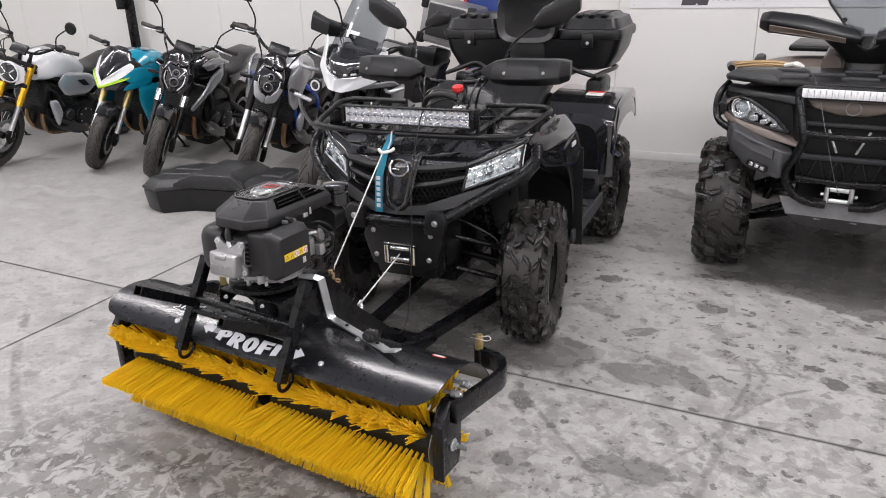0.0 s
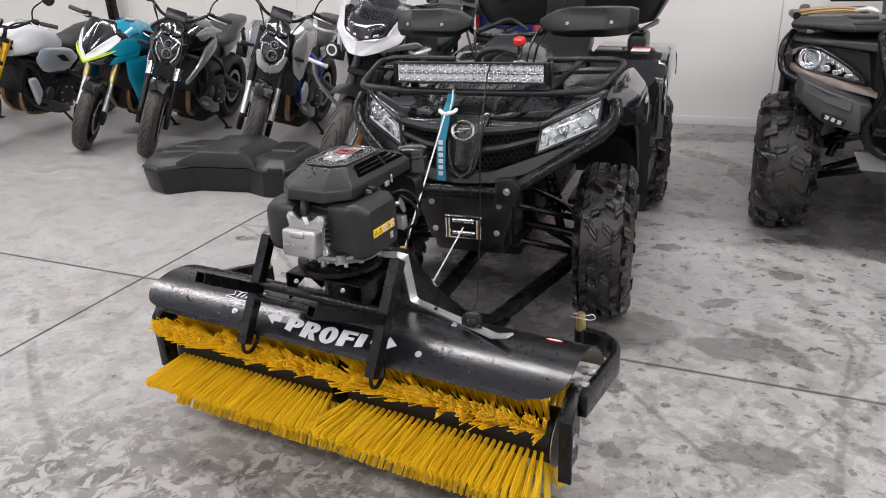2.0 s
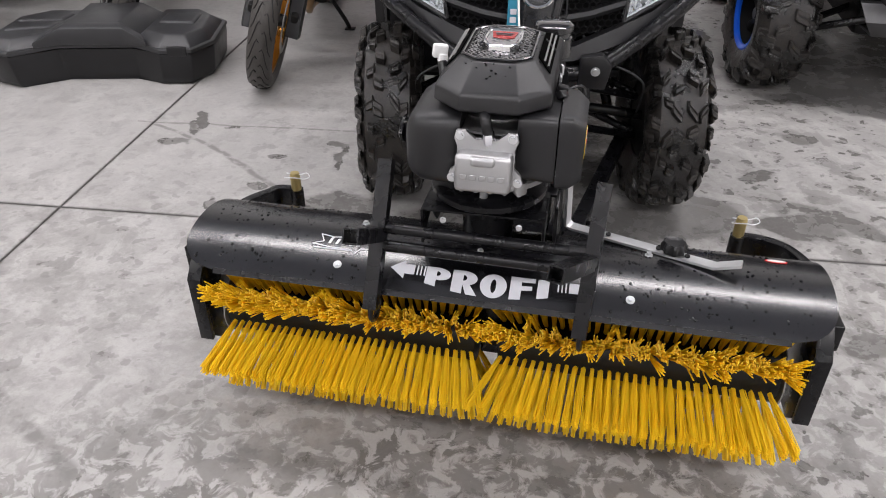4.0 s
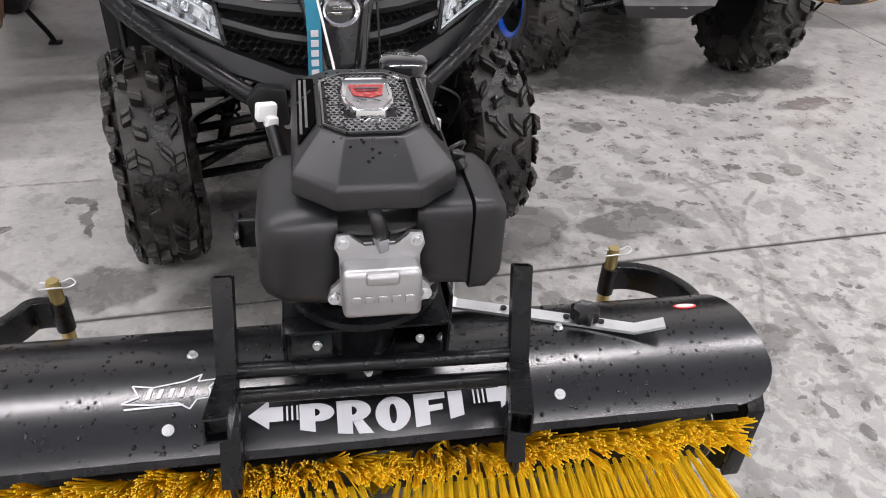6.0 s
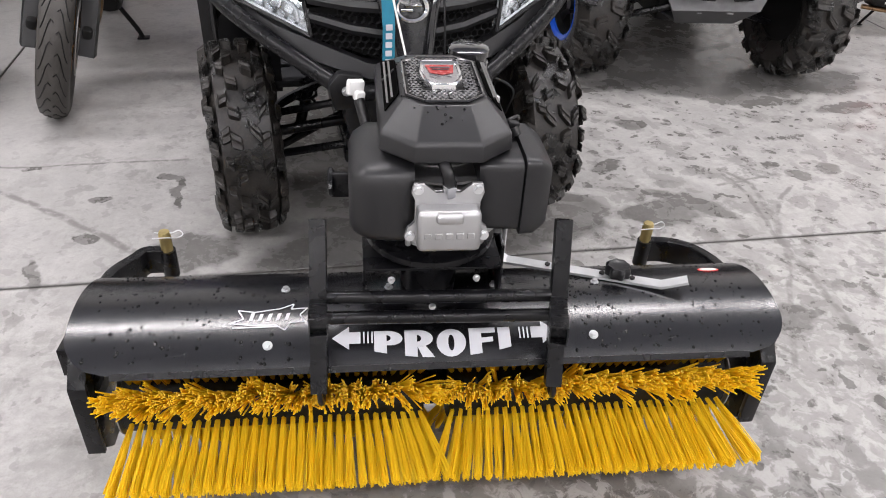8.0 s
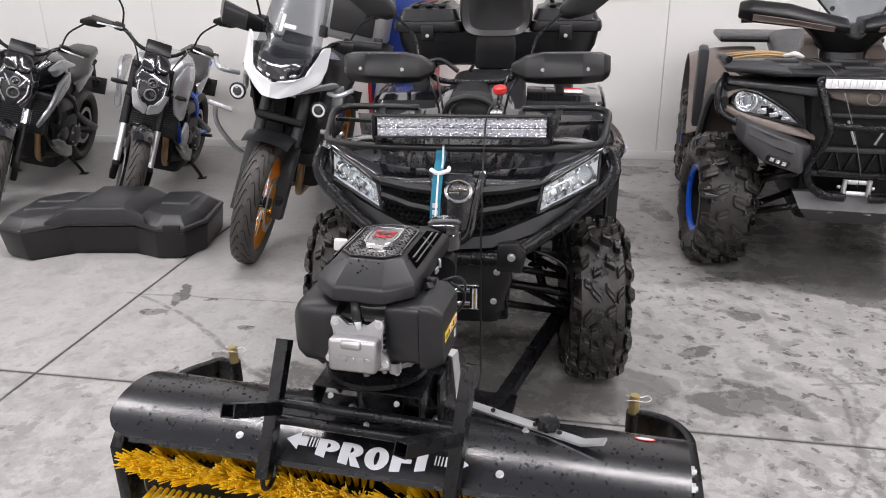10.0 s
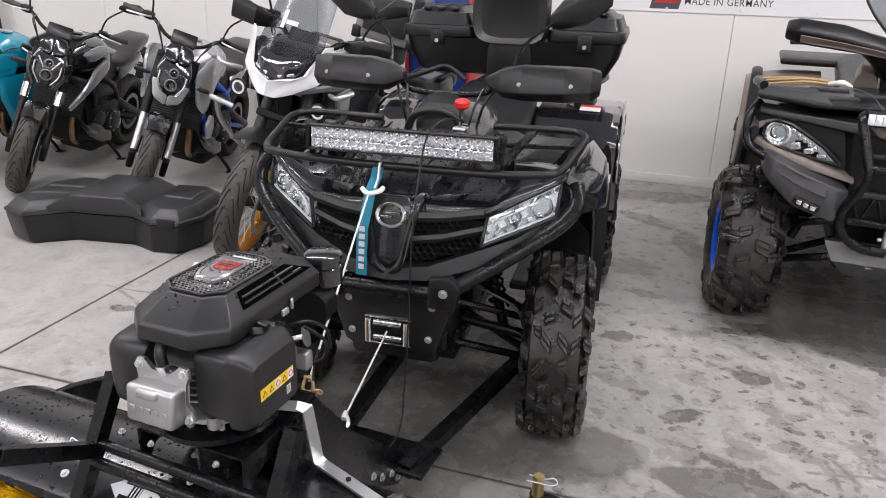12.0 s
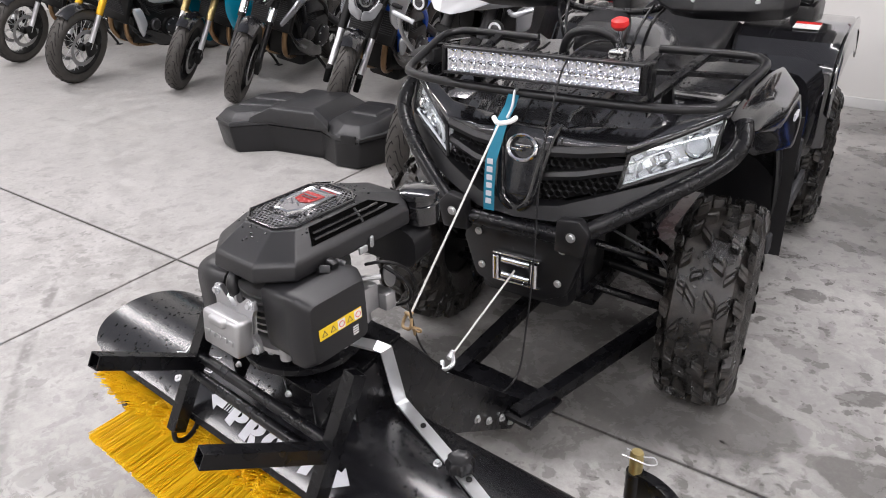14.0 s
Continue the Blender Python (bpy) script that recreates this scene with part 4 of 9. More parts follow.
    lathe(bm, [(0.06, 0.655), (0.098, 0.66), (0.10, 0.70), (0.09, 0.72), (0.09, 0.82), (0.05, 0.83)], 28, pose(E.x, E.y + 0.02, 0))
    part("crankcase", bm, ALU, T, "cast aluminium engine block")
    for k in range(6):
        bm = B()
        lathe(bm, [(0.07, 0.735 + 0.015 * k), (0.105, 0.736 + 0.015 * k), (0.105, 0.741 + 0.015 * k), (0.07, 0.742 + 0.015 * k)], 24, pose(E.x, E.y - 0.02, 0))
        part("cooling_fin", bm, ALU, T)

    def outline(hw, y0, y1, cut, z):
        """An eight-sided ring with long chamfers towards the front."""
        return [Vector((E.x + x, y, z)) for x, y in (
            (-hw + cut, y0), (hw - cut, y0), (hw, y0 + cut * 0.9), (hw, y1 - cut * 0.9), (hw - cut * 1.1, y1), (-hw + cut * 1.1, y1), (-hw, y1 - cut * 0.9), (-hw, y0 + cut * 0.9))]
    bm = B()
    loft(bm, [outline(0.111, -0.110, 0.285, 0.056, 0.862), outline(0.114, -0.116, 0.29, 0.056, 0.867), outline(0.112, -0.112, 0.292, 0.056, 0.893), outline(0.108, -0.106, 0.288, 0.055, 0.900),
              outline(0.072, -0.048, 0.176, 0.032, 0.937), outline(0.067, -0.042, 0.171, 0.032, 0.939)])
    bmesh.ops.bevel(bm, geom=bm.edges[:], offset=0.010, segments=4, affect="EDGES", profile=0.5, clamp_overlap=True)
    cover = part("top_cover", bm, ENGINE_PLASTIC, T, "faceted matt black engine cover")
    # perforated grille with a badge
    bm = B()
    hw, y0, y1 = 0.0595, -0.034, 0.152
    px_, n = 0.0092, 0
    z = 0.9405
    loft(bm, [outline(0.065, -0.040, 0.160, 0.030, 0.9385), outline(0.065, -0.040, 0.160, 0.030, 0.9403)])
    # dark plate just below the web stands in for the shade in the holes
    grille = part("grille_plate", bm, DARK, cover, "dark plate painting the shade in the grille holes")
    bm = B()
    for j in range(int((y1 - y0) / (px_ * 0.87)) + 1):
        for i in range(-9, 10):
            cx, cy = (i + (j % 2) * 0.5) * px_, y0 + j * px_ * 0.87
            inside = abs(cx) < hw - max(0, (y0 + 0.028 - cy)) * 1.0 and abs(cx) < hw
            badge = abs(cx) < 0.037 and 0.005 < cy < 0.118
            if not inside or badge:
                continue
            ring = [Vector((E.x + cx + px_ * 0.56 * math.cos(a), cy + px_ * 0.56 * math.sin(a), 0)) for a in (math.pi / 6 + math.pi / 3 * k for k in range(6))]
            hole = [Vector((E.x + cx + px_ * 0.36 * math.cos(a), cy + px_ * 0.36 * math.sin(a), 0)) for a in (math.pi / 6 + math.pi / 3 * k for k in range(6))]
            loft(bm, [[p + Vector((0, 0, z - 0.0005)) for p in hole], [p + Vector((0, 0, z + 0.0025)) for p in hole], [p + Vector((0, 0, z + 0.0025)) for p in ring], [p + Vector((0, 0, z - 0.0005)) for p in ring]], caps=False)
    # grey metal in place of gloss black: its reflected light put into the colour
    part("grille", bm, mat("grille_painted_sheen", (0.30, 0.30, 0.31), 0.26, metal=0.85, var=0.15, bump=0.05), cover, "perforated grille, coloured bright for the light it reflects", smooth=0)
    bm = B()
    edge = outline(0.066, -0.041, 0.161, 0.030, 0.942)
    tube(bm, edge + edge[:1], 0.0028, 6, 0)
    part("grille_frame", bm, GLOSS, cover)
    bm = B()
    shield = ((-0.036, 0.055), (0.036, 0.055), (0.038, 0.0), (0.034, -0.03), (0.020, -0.055), (-0.020, -0.055), (-0.034, -0.03), (-0.038, 0.0))
    loft(bm, [[Vector((E.x + x * k, 0.062 + y * k, h)) for x, y in shield] for k, h in ((1.04, 0.941), (1, 0.951), (0.94, 0.953), (0.84, 0.951), (0.82, 0.949))])
    badge = part("badge", bm, CHROME, cover, "chromed shield badge with a red field")
    bm = B()
    prism(bm, [(E.x + x * 0.80, 0.062 + y * 0.80) for x, y in shield], 0.001, pose(0, 0, 0.9495))
    part("badge_field", bm, mat("badge_silver", (0.35, 0.34, 0.35), 0.25, metal=0.7, bump=0), badge)
    bm = B()
    prism(bm, [(E.x - 0.026, 0.098), (E.x + 0.026, 0.098), (E.x + 0.022, 0.062), (E.x + 0.004, 0.052), (E.x - 0.020, 0.060)], 0.0008, pose(0, 0, 0.9512))
    part("badge_panel", bm, mat("badge_red", (0.30, 0.025, 0.025), 0.25, var=0.4, scale=120, bump=0), badge, "red panel with worn dark edges")
    for x, y, w, h, r in ((0.0, 0.083, 0.036, 0.004, 0), (0.0, 0.074, 0.030, 0.003, 0), (-0.012, 0.046, 0.022, 0.003, -35), (0.010, 0.042, 0.016, 0.0025, -35)):
        bm = B()
        box(bm, (E.x + x, y, 0.9525), (w, h, 0.001), (0, 0, r))
        part("badge_bar", bm, LETTER, badge)
    for y, w, h in ((0.136, 0.056, 0.006), (0.1275, 0.044, 0.003)):
        bm = B()
        box(bm, (E.x, y, 0.9445), (w, h, 0.001))
        part("badge_bar", bm, DECAL if h > 0.005 else RED_DULL, badge)
    # side louvres in the sloping flanks
    for sgn in (-1, 1):
        # a raised black plate stands in for the slot's dark depth
        bm = B()
        facet_pts = [(0.101, -0.008, 0.9075), (0.076, 0.008, 0.933), (0.076, 0.162, 0.933), (0.101, 0.225, 0.9075)]
        loft(bm, [[Vector((E.x + sgn * (x + dx), y, z + 0.0012 + dx)) for x, y, z in facet_pts] for dx in (0.0, 0.0015)])
        part("louvre_bed", bm, SLOT_SHADE, cover, "black plate painted as the shade in a cooling slot")
        for k in range(2):
            f = 0.30 + 0.36 * k
            bm = B()
            sq_tube(bm, Vector((E.x + sgn * (0.1035 - 0.022 * f), -0.002 + 0.012 * f, 0.912 + 0.0225 * f)), Vector((E.x + sgn * (0.1035 - 0.022 * f), 0.208 - 0.05 * f, 0.912 + 0.0225 * f)), 0.004, 0.004)
            part("louvre", bm, GLOSS, cover, "black cooling louvre")
        for y in (0.12,):
            bm = B()
            sq_tube(bm, Vector((E.x + sgn * 0.1025, y, 0.910)), Vector((E.x + sgn * 0.080, y, 0.933)), 0.005, 0.005)
            part("louvre_bar", bm, ENGINE_PLASTIC, cover)
    bm = B()
    for _ in range(240):
        an, q = rnd.uniform(0, 2 * math.pi), rnd.uniform(0.35, 1.0)
        x, y = 0.098 * q * math.cos(an), 0.07 + 0.15 * q * math.sin(an)
        z = 0.943 if abs(x) < 0.066 and -0.04 < y < 0.16 else 0.937 - 1.03 * max(abs(x) - 0.072, 0.0) - 0.64 * max(-0.048 - y, 0.0) - 0.33 * max(y - 0.176, 0.0)
        for v in bmesh.ops.create_icosphere(bm, subdivisions=1, radius=rnd.choice((0.0012, 0.0016, 0.0022, 0.003)))["verts"]:
            v.co = Vector((E.x + x, y, z)) + Vector((v.co.x, v.co.y, v.co.z * 0.7))
    part("rain_water", bm, BEAD, cover, "beads of rain water")["kind"] = "stuff"
    # rocker cover
    bm = B()
    zc = 0.780
    prism(bm, [(-0.074, -0.048), (-0.055, -0.058), (0.055, -0.058), (0.074, -0.048), (0.068, -0.028), (0.053, -0.018), (0.053, 0.02), (0.062, 0.034), (0.058, 0.052), (0.04, 0.054), (0.022, 0.034), (-0.022, 0.034), (-0.04, 0.054), (-0.058, 0.052), (-0.062, 0.034), (-0.053, 0.02), (-0.053, -0.018), (-0.068, -0.028)], 0.010, pose(E.x, -0.126, zc, 83, 0, 0), bev=0.002)
    rocker = part("rocker_cover", bm, ALU, T, "bright cast aluminium rocker cover")
    bm = B()
    box(bm, (E.x, -0.147, zc - 0.019), (0.108, 0.044, 0.074), (-7, 0, 0), bev=0.009, seg=3, taper=None)
    dome = part("rocker_dome", bm, ALU, rocker)
    bm = B()
    box(bm, (E.x, -0.157, zc + 0.009), (0.046, 0.034, 0.018), (-7, 0, 0), bev=0.006, seg=3)
    part("rocker_bump", bm, ALU, dome)
    for k in range(5):
        bm = B()
        box(bm, (E.x - 0.036 + 0.018 * k, -0.1705, zc - 0.022), (0.013, 0.003, 0.011), (-7, 0, 0), bev=0.0012, seg=1)
        part("cast_mark", bm, ALU, dome)
    for x, zz in ((-0.05, 0.042), (0.05, 0.042), (-0.064, -0.043), (0.064, -0.043)):
        bm = B()
        bolt(bm, (E.x + x, -0.131 + zz * 0.13, zc + zz), (0, -1, 0.12), 0.006, 0.009)
        part("cover_bolt", bm, ZINC, rocker)
    bm = B()
    tube(bm, [(E.x - 0.012, -0.06, 0.862), (E.x - 0.008, -0.105, 0.862), (E.x - 0.002, -0.122, 0.848), (E.x + 0.002, -0.122, 0.828)], 0.011, 10, 4)
    part("plug_cap", bm, PLASTIC, T, "black rubber spark plug cap")
    bm = B()
    cyl(bm, (E.x + 0.002, -0.124, 0.832), (E.x + 0.003, -0.118, 0.808), 0.013, seg=6)
    part("spark_plug", bm, CHROME, T)
    # silencer shroud and air filter box
    bm = B()
    body(bm, [((E.x - 0.055, -0.01, 0.776), 0.10, 0.074), ((E.x - 0.075, -0.01, 0.776), 0.110, 0.079), ((E.x - 0.135, -0.005, 0.774), 0.108, 0.076), ((E.x - 0.158, 0.0, 0.770), 0.096, 0.064), ((E.x - 0.166, 0.0, 0.768), 0.084, 0.052)], 5.5, 32, "yz")
    shroud = part("silencer_shroud", bm, ENGINE_PLASTIC, T, "rounded matt black silencer shroud")
    bm = B()
    box(bm, (E.x - 0.175, 0.02, 0.75), (0.05, 0.012, 0.05), bev=0.003)
    tube(bm, [(E.x - 0.2, 0.03, 0.775), (E.x - 0.2, 0.055, 0.755), (E.x - 0.2, 0.03, 0.725), (E.x - 0.2, 0.0, 0.755), (E.x - 0.2, 0.03, 0.775)], 0.006, 6, 3)
    part("tie_ring", bm, STEEL_BLACK, shroud)
    bm = B()
    body(bm, [((E.x + 0.055, -0.034, 0.792), 0.068, 0.062), ((E.x + 0.066, -0.034, 0.792), 0.074, 0.068), ((E.x + 0.13, -0.034, 0.790), 0.074, 0.070)], 9, 40, "yz")
    filt = part("filter_box", bm, ENGINE_PLASTIC, T, "black plastic air filter housing")
    bm = B()
    body(bm, [((E.x + 0.133, -0.032, 0.790), 0.081, 0.077), ((E.x + 0.158, -0.032, 0.790), 0.080, 0.076), ((E.x + 0.177, -0.030, 0.788), 0.070, 0.064), ((E.x + 0.1815, -0.030, 0.788), 0.066, 0.060)], 10, 44, "yz")
    lid = part("filter_lid", bm, ENGINE_PLASTIC, filt)
    bm = B()
    box(bm, (E.x + 0.1825, -0.030, 0.785), (0.001, 0.104, 0.023))
    lab = part("warning_label", bm, YELLOW_LABEL, lid, "yellow warning label with pictograms")
    for k in range(5):
        y = -0.070 + 0.0205 * k
        if k in (2, 4):
            bm = B()
            box(bm, (E.x + 0.1832, y, 0.785), (0.0006, 0.018, 0.019))
            field = part("pictogram", bm, PAPER, lab, "white warning field")
            bm = B()
            lathe(bm, [(0.0052, 0), (0.0066, 0), (0.0066, 0.0006), (0.0052, 0.0006), (0.0052, 0)], 16, pose(E.x + 0.1838, y, 0.785, 0, 90, 0), full=False)
            part("ring", bm, RED, field)
        else:
            bm = B()
            tri = [Vector((E.x + 0.1836, y + 0.0072 * math.cos(q), 0.7835 + 0.0072 * math.sin(q))) for q in (radians(90), radians(210), radians(330))]
            tube(bm, tri + tri[:1], 0.0008, 4, 0)
            part("pictogram", bm, LETTER, lab)
    bm = B()
    for k in range(4):
        box(bm, (E.x + 0.1832, 0.004, 0.762 - 0.005 * k), (0.0006, 0.014, 0.003))
    part("small_print", bm, PAPER, lid)
    bm = B()
    for k, (y, zz) in enumerate(((0.0, 0.874), (0.02, 0.864), (-0.02, 0.87))):
        box(bm, (E.x + 0.128, y + 0.01, zz), (0.022, 0.016, 0.016), (25 * k, 14, 30 * k), bev=0.003)
    part("filter_latch", bm, PLASTIC, filt)
    # carburettor and linkage behind the filter
    bm = B()
    box(bm, (E.x + 0.10, 0.095, 0.75), (0.055, 0.06, 0.06), bev=0.008)
    box(bm, (E.x + 0.12, 0.14, 0.735), (0.05, 0.03, 0.04), bev=0.006)
    cyl(bm, (E.x + 0.10, 0.09, 0.70), (E.x + 0.10, 0.09, 0.73), 0.024, seg=18)
    cyl(bm, (E.x + 0.09, 0.06, 0.80), (E.x + 0.14, 0.12, 0.80), 0.006, seg=8)
    lathe(bm, [(0.004, 0), (0.022, 0.001), (0.022, 0.004), (0.004, 0.005)], 18, pose(E.x + 0.125, 0.155, 0.78, 0, 70, 20))
    part("carburettor", bm, ALU, T, "cast aluminium carburettor")
    bm = B()
    tube(bm, [(E.x + 0.14, 0.13, 0.82), (E.x + 0.17, 0.16, 0.78), (E.x + 0.15, 0.19, 0.72), (E.x + 0.10, 0.20, 0.68)], 0.004, 8, 5)
    tube(bm, [(E.x + 0.12, 0.10, 0.83), (E.x + 0.16, 0.12, 0.84), (E.x + 0.17, 0.17, 0.80), (E.x + 0.16, 0.20, 0.74)], 0.0035, 8, 5)
    part("fuel_hose", bm, PLASTIC, T, "black fuel hoses")
    bm = B()
    box(bm, (E.x + 0.118, 0.10, 0.862), (0.006, 0.022, 0.014), bev=0.002)
    box(bm, (E.x + 0.118, 0.125, 0.87), (0.006, 0.012, 0.022), (0, 0, 30), bev=0.002)
    part("throttle_lever", bm, ZINC, T)
    bm = B()
    lathe(bm, [(0.03, 0.84), (0.042, 0.842), (0.042, 0.882), (0.038, 0.885), (0.038, 0.895), (0.043, 0.898), (0.043, 0.91), (0.036, 0.915), (0.005, 0.916)], 28, pose(E.x + 0.085, 0.305, 0))
    part("fuel_cap", bm, GLOSS, T, "round black fuel filler cap")
    bm = B()
    body(bm, [((E.x + 0.02, 0.235, 0.80), 0.11, 0.045), ((E.x + 0.02, 0.30, 0.80), 0.10, 0.04)], 4, 20)
    part("fuel_tank", bm, PLASTIC, T)
    bm = B()
    cyl(bm, (E.x - 0.115, 0.10, 0.76), (E.x - 0.145, 0.165, 0.855), 0.011, seg=12)
    part("dipstick_tube", bm, PLASTIC, T)
    bm = B()
    box(bm, (E.x - 0.152, 0.175, 0.876), (0.034, 0.018, 0.03), (0, 8, 25), bev=0.005)
    box(bm, (E.x - 0.145, 0.168, 0.862), (0.02, 0.02, 0.02), (0, 8, 25), bev=0.004)
    part("dipstick_cap", bm, WHITE, T, "white oil dipstick grip")
    bm = B()
    for k in range(5):
        cyl(bm, (E.x - 0.06 + 0.03 * k, -0.05, 0.66), (E.x - 0.06 + 0.03 * k, -0.05, 0.68), 0.006, seg=6)
    part("base_bolt", bm, ZINC, T)
    # the engine sits turned a little on its mount
    turn = pose(0.012, 0.0, 0.0)
    for ob in set(T.children) - before:
        ob.matrix_local = turn
    # galvanised lever with its clamping knob
    line = [Vector(p) for p in ((0.085, 0.07, 0.655), (0.135, 0.085, 0.655), (0.15, 0.10, 0.645), (0.155, 0.125, 0.50), (0.165, 0.125, 0.492), (0.395, 0.035, 0.502), (0.475, 0.0, 0.508), (0.525, -0.012, 0.528))]
    bm = B()
    rings = []
    for i, q in enumerate(line):
        d = (line[min(i + 1, len(line) - 1)] - line[max(i - 1, 0)]).normalized()
        flat = Vector((0.36, 0.93, 0))
        s = (flat - d * flat.dot(d)).normalized()
        u = s.cross(d)
        rings.append([q + s * a + u * b for a, b in ((-0.0135, -0.003), (0.0135, -0.003), (0.0135, 0.003), (-0.0135, 0.003))])
    loft(bm, rings)
    lever = part("lever", bm, ZINC, T, "cranked galvanised flat steel lever")
    bm = B()
    loft(bm, [[Vector((0.39 + r * (1 + w * math.cos(8 * a)) * math.cos(a), 0.038 + r * (1 + w * math.cos(8 * a)) * math.sin(a), 0.508 + h)) for a in (2 * math.pi * k / 64 for k in range(64))]
              for r, h, w in ((0.012, -0.006, 0.0), (0.020, 0.0, 0.03), (0.026, 0.005, 0.10), (0.0265, 0.020, 0.10), (0.022, 0.027, 0.06), (0.015, 0.024, 0.0), (0.006, 0.0235, 0.0))])
    part("knob", bm, PLASTIC, lever, "black fluted clamping knob")
    for x, y, z in ((0.36, 0.049, 0.505), (0.42, 0.026, 0.507), (0.25, 0.092, 0.5)):
        bm = B()
        cyl(bm, (x, y, z), (x, y, z + 0.0035), 0.006, seg=10)
        part("lever_hole", bm, DARK, lever)
    # towing frame back to the quad
    for sgn in (-1, 1):
        bm = B()
        prism(bm, [(0.02, 0.60), (0.16, 0.63), (0.30, 0.46), (0.60, 0.19), (0.68, 0.12), (0.58, 0.09), (0.25, 0.30), (0.02, 0.45)], 0.008, pose(0.045 + sgn * 0.085, 0, 0, 90, 0, 90), bev=0.002)
        side = part("tow_side_plate", bm, STEEL_BLACK, T)
        for y, z in ((0.42, 0.235), (0.47, 0.195), (0.53, 0.165), (0.57, 0.125)):
            bm = B()
            bolt(bm, (0.045 + sgn * 0.09, y, z), (sgn, 0, 0), 0.008, 0.012)
            part("plate_bolt", bm, ZINC, side)
    bm = B()
    box(bm, (0.045, 0.235, 0.545), (0.165, 0.2, 0.008), (-50, 0, 0), bev=0.002)
    box(bm, (0.045, 0.11, 0.622), (0.165, 0.12, 0.008), (12, 0, 0), bev=0.002)
    part("tow_top_plate", bm, STEEL_BLACK, T)
    bm = B()
    box(bm, (0.045, 0.62, 0.16), (0.36, 0.16, 0.012), (-3, 0, 0), bev=0.002)
    part("tow_cross_plate", bm, STEEL_BLACK, T)
    for a, b in (((0.16, 0.56, 0.16), (0.33, 1.35, 0.22)), ((-0.09, 0.58, 0.16), (-0.13, 1.35, 0.22))):
        bm = B()
        a, b = Vector(a), Vector(b)
        s = (b - a).cross(Vector((0, 0, 1))).normalized() * 0.022
        h = Vector((0, 0, 0.02))
        loft(bm, [[q - s - h, q + s - h, q + s + h, q - s + h] for q in (a, b)])
        part("push_bar", bm, STEEL_BLACK, T, "black steel push bar under the quad")
    bm = B()
    tube(bm, [(0.038, 0.295, 0.550), (0.054, 0.306, 0.545), (0.052, 0.312, 0.532), (0.040, 0.302, 0.538), (0.050, 0.292, 0.552), (0.044, 0.30, 0.528)], 0.0032, 6, 4)
    part("rope_shackle", bm, TAN_ROPE, T, "tan rope knotted round a shackle")
    return T


sweeper()


# ---- quads ----
def facet(bm, pts, th=0.004):
    """A thin bent plate through the given corners."""
    pts = [Vector(p) for p in pts]
    mid = sum(pts, Vector()) / len(pts)
    n = Vector()
    for a, b in zip(pts, pts[1:] + pts[:1]):
        n += (a - mid).cross(b - mid)
    n = n.normalized() * (th / 2)
    rows = [([bm.verts.new(p + n * k) for p in pts], bm.verts.new(mid + n * k)) for k in (1, -1)]
    fs = []
    for i in range(len(pts)):
        j = (i + 1) % len(pts)
        fs.append(bm.faces.new((rows[0][0][i], rows[0][0][j], rows[0][1])))
        fs.append(bm.faces.new((rows[1][0][j], rows[1][0][i], rows[1][1])))
        fs.append(bm.faces.new((rows[0][0][j], rows[0][0][i], rows[1][0][i], rows[1][0][j])))
    bmesh.ops.recalc_face_normals(bm, faces=fs)


def puff(bm, pts, th=0.008, bulge=0.02, soft=0.16):
    """A moulded panel: rounded corners, a domed outer face and a flat back."""
    pts = [Vector(p) for p in pts]
    ring = []
    for a, b in zip(pts, pts[1:] + pts[:1]):
        ring += [a.lerp(b, soft), a.lerp(b, 0.5), b.lerp(a, soft)]
    mid = sum(pts, Vector()) / len(pts)
    n = Vector()
    for a, b in zip(pts, pts[1:] + pts[:1]):
        n += (a - mid).cross(b - mid)
    n.normalize()
    away = Vector((math.copysign(1, mid.x) if abs(mid.x) > 0.02 else 0, -0.5, 0.1))
    if n.dot(away) < 0:
        n = -n
    rows = [[p - n * th for p in ring]] + [[mid + (p - mid) * k + n * bulge * h for p in ring] for k, h in ((1, 0), (0.94, 0.3), (0.8, 0.66), (0.55, 0.9), (0.25, 1.0))]
    loft(bm, rows)


def knobbly_tyre(R, w, rim_r, lug_h):
    """A balloon tyre without its tread blocks; the axle is x."""
    bm = B()
    h = w / 2
    prof = [(rim_r - 0.012, -h * 0.72), (rim_r + 0.004, -h * 0.84), (rim_r + 0.05, -h * 0.99), (R - 0.085, -h * 1.0), (R - 0.035 - lug_h, -h * 0.92), (R - lug_h, -h * 0.7), (R - lug_h + 0.004, 0),
            (R - lug_h, h * 0.7), (R - 0.035 - lug_h, h * 0.92), (R - 0.085, h * 1.0), (rim_r + 0.05, h * 0.99), (rim_r + 0.004, h * 0.84), (rim_r - 0.012, h * 0.72)]
    lathe(bm, prof, 40, pose(0, 0, 0, 0, 90, 0), full=False)

    return bm


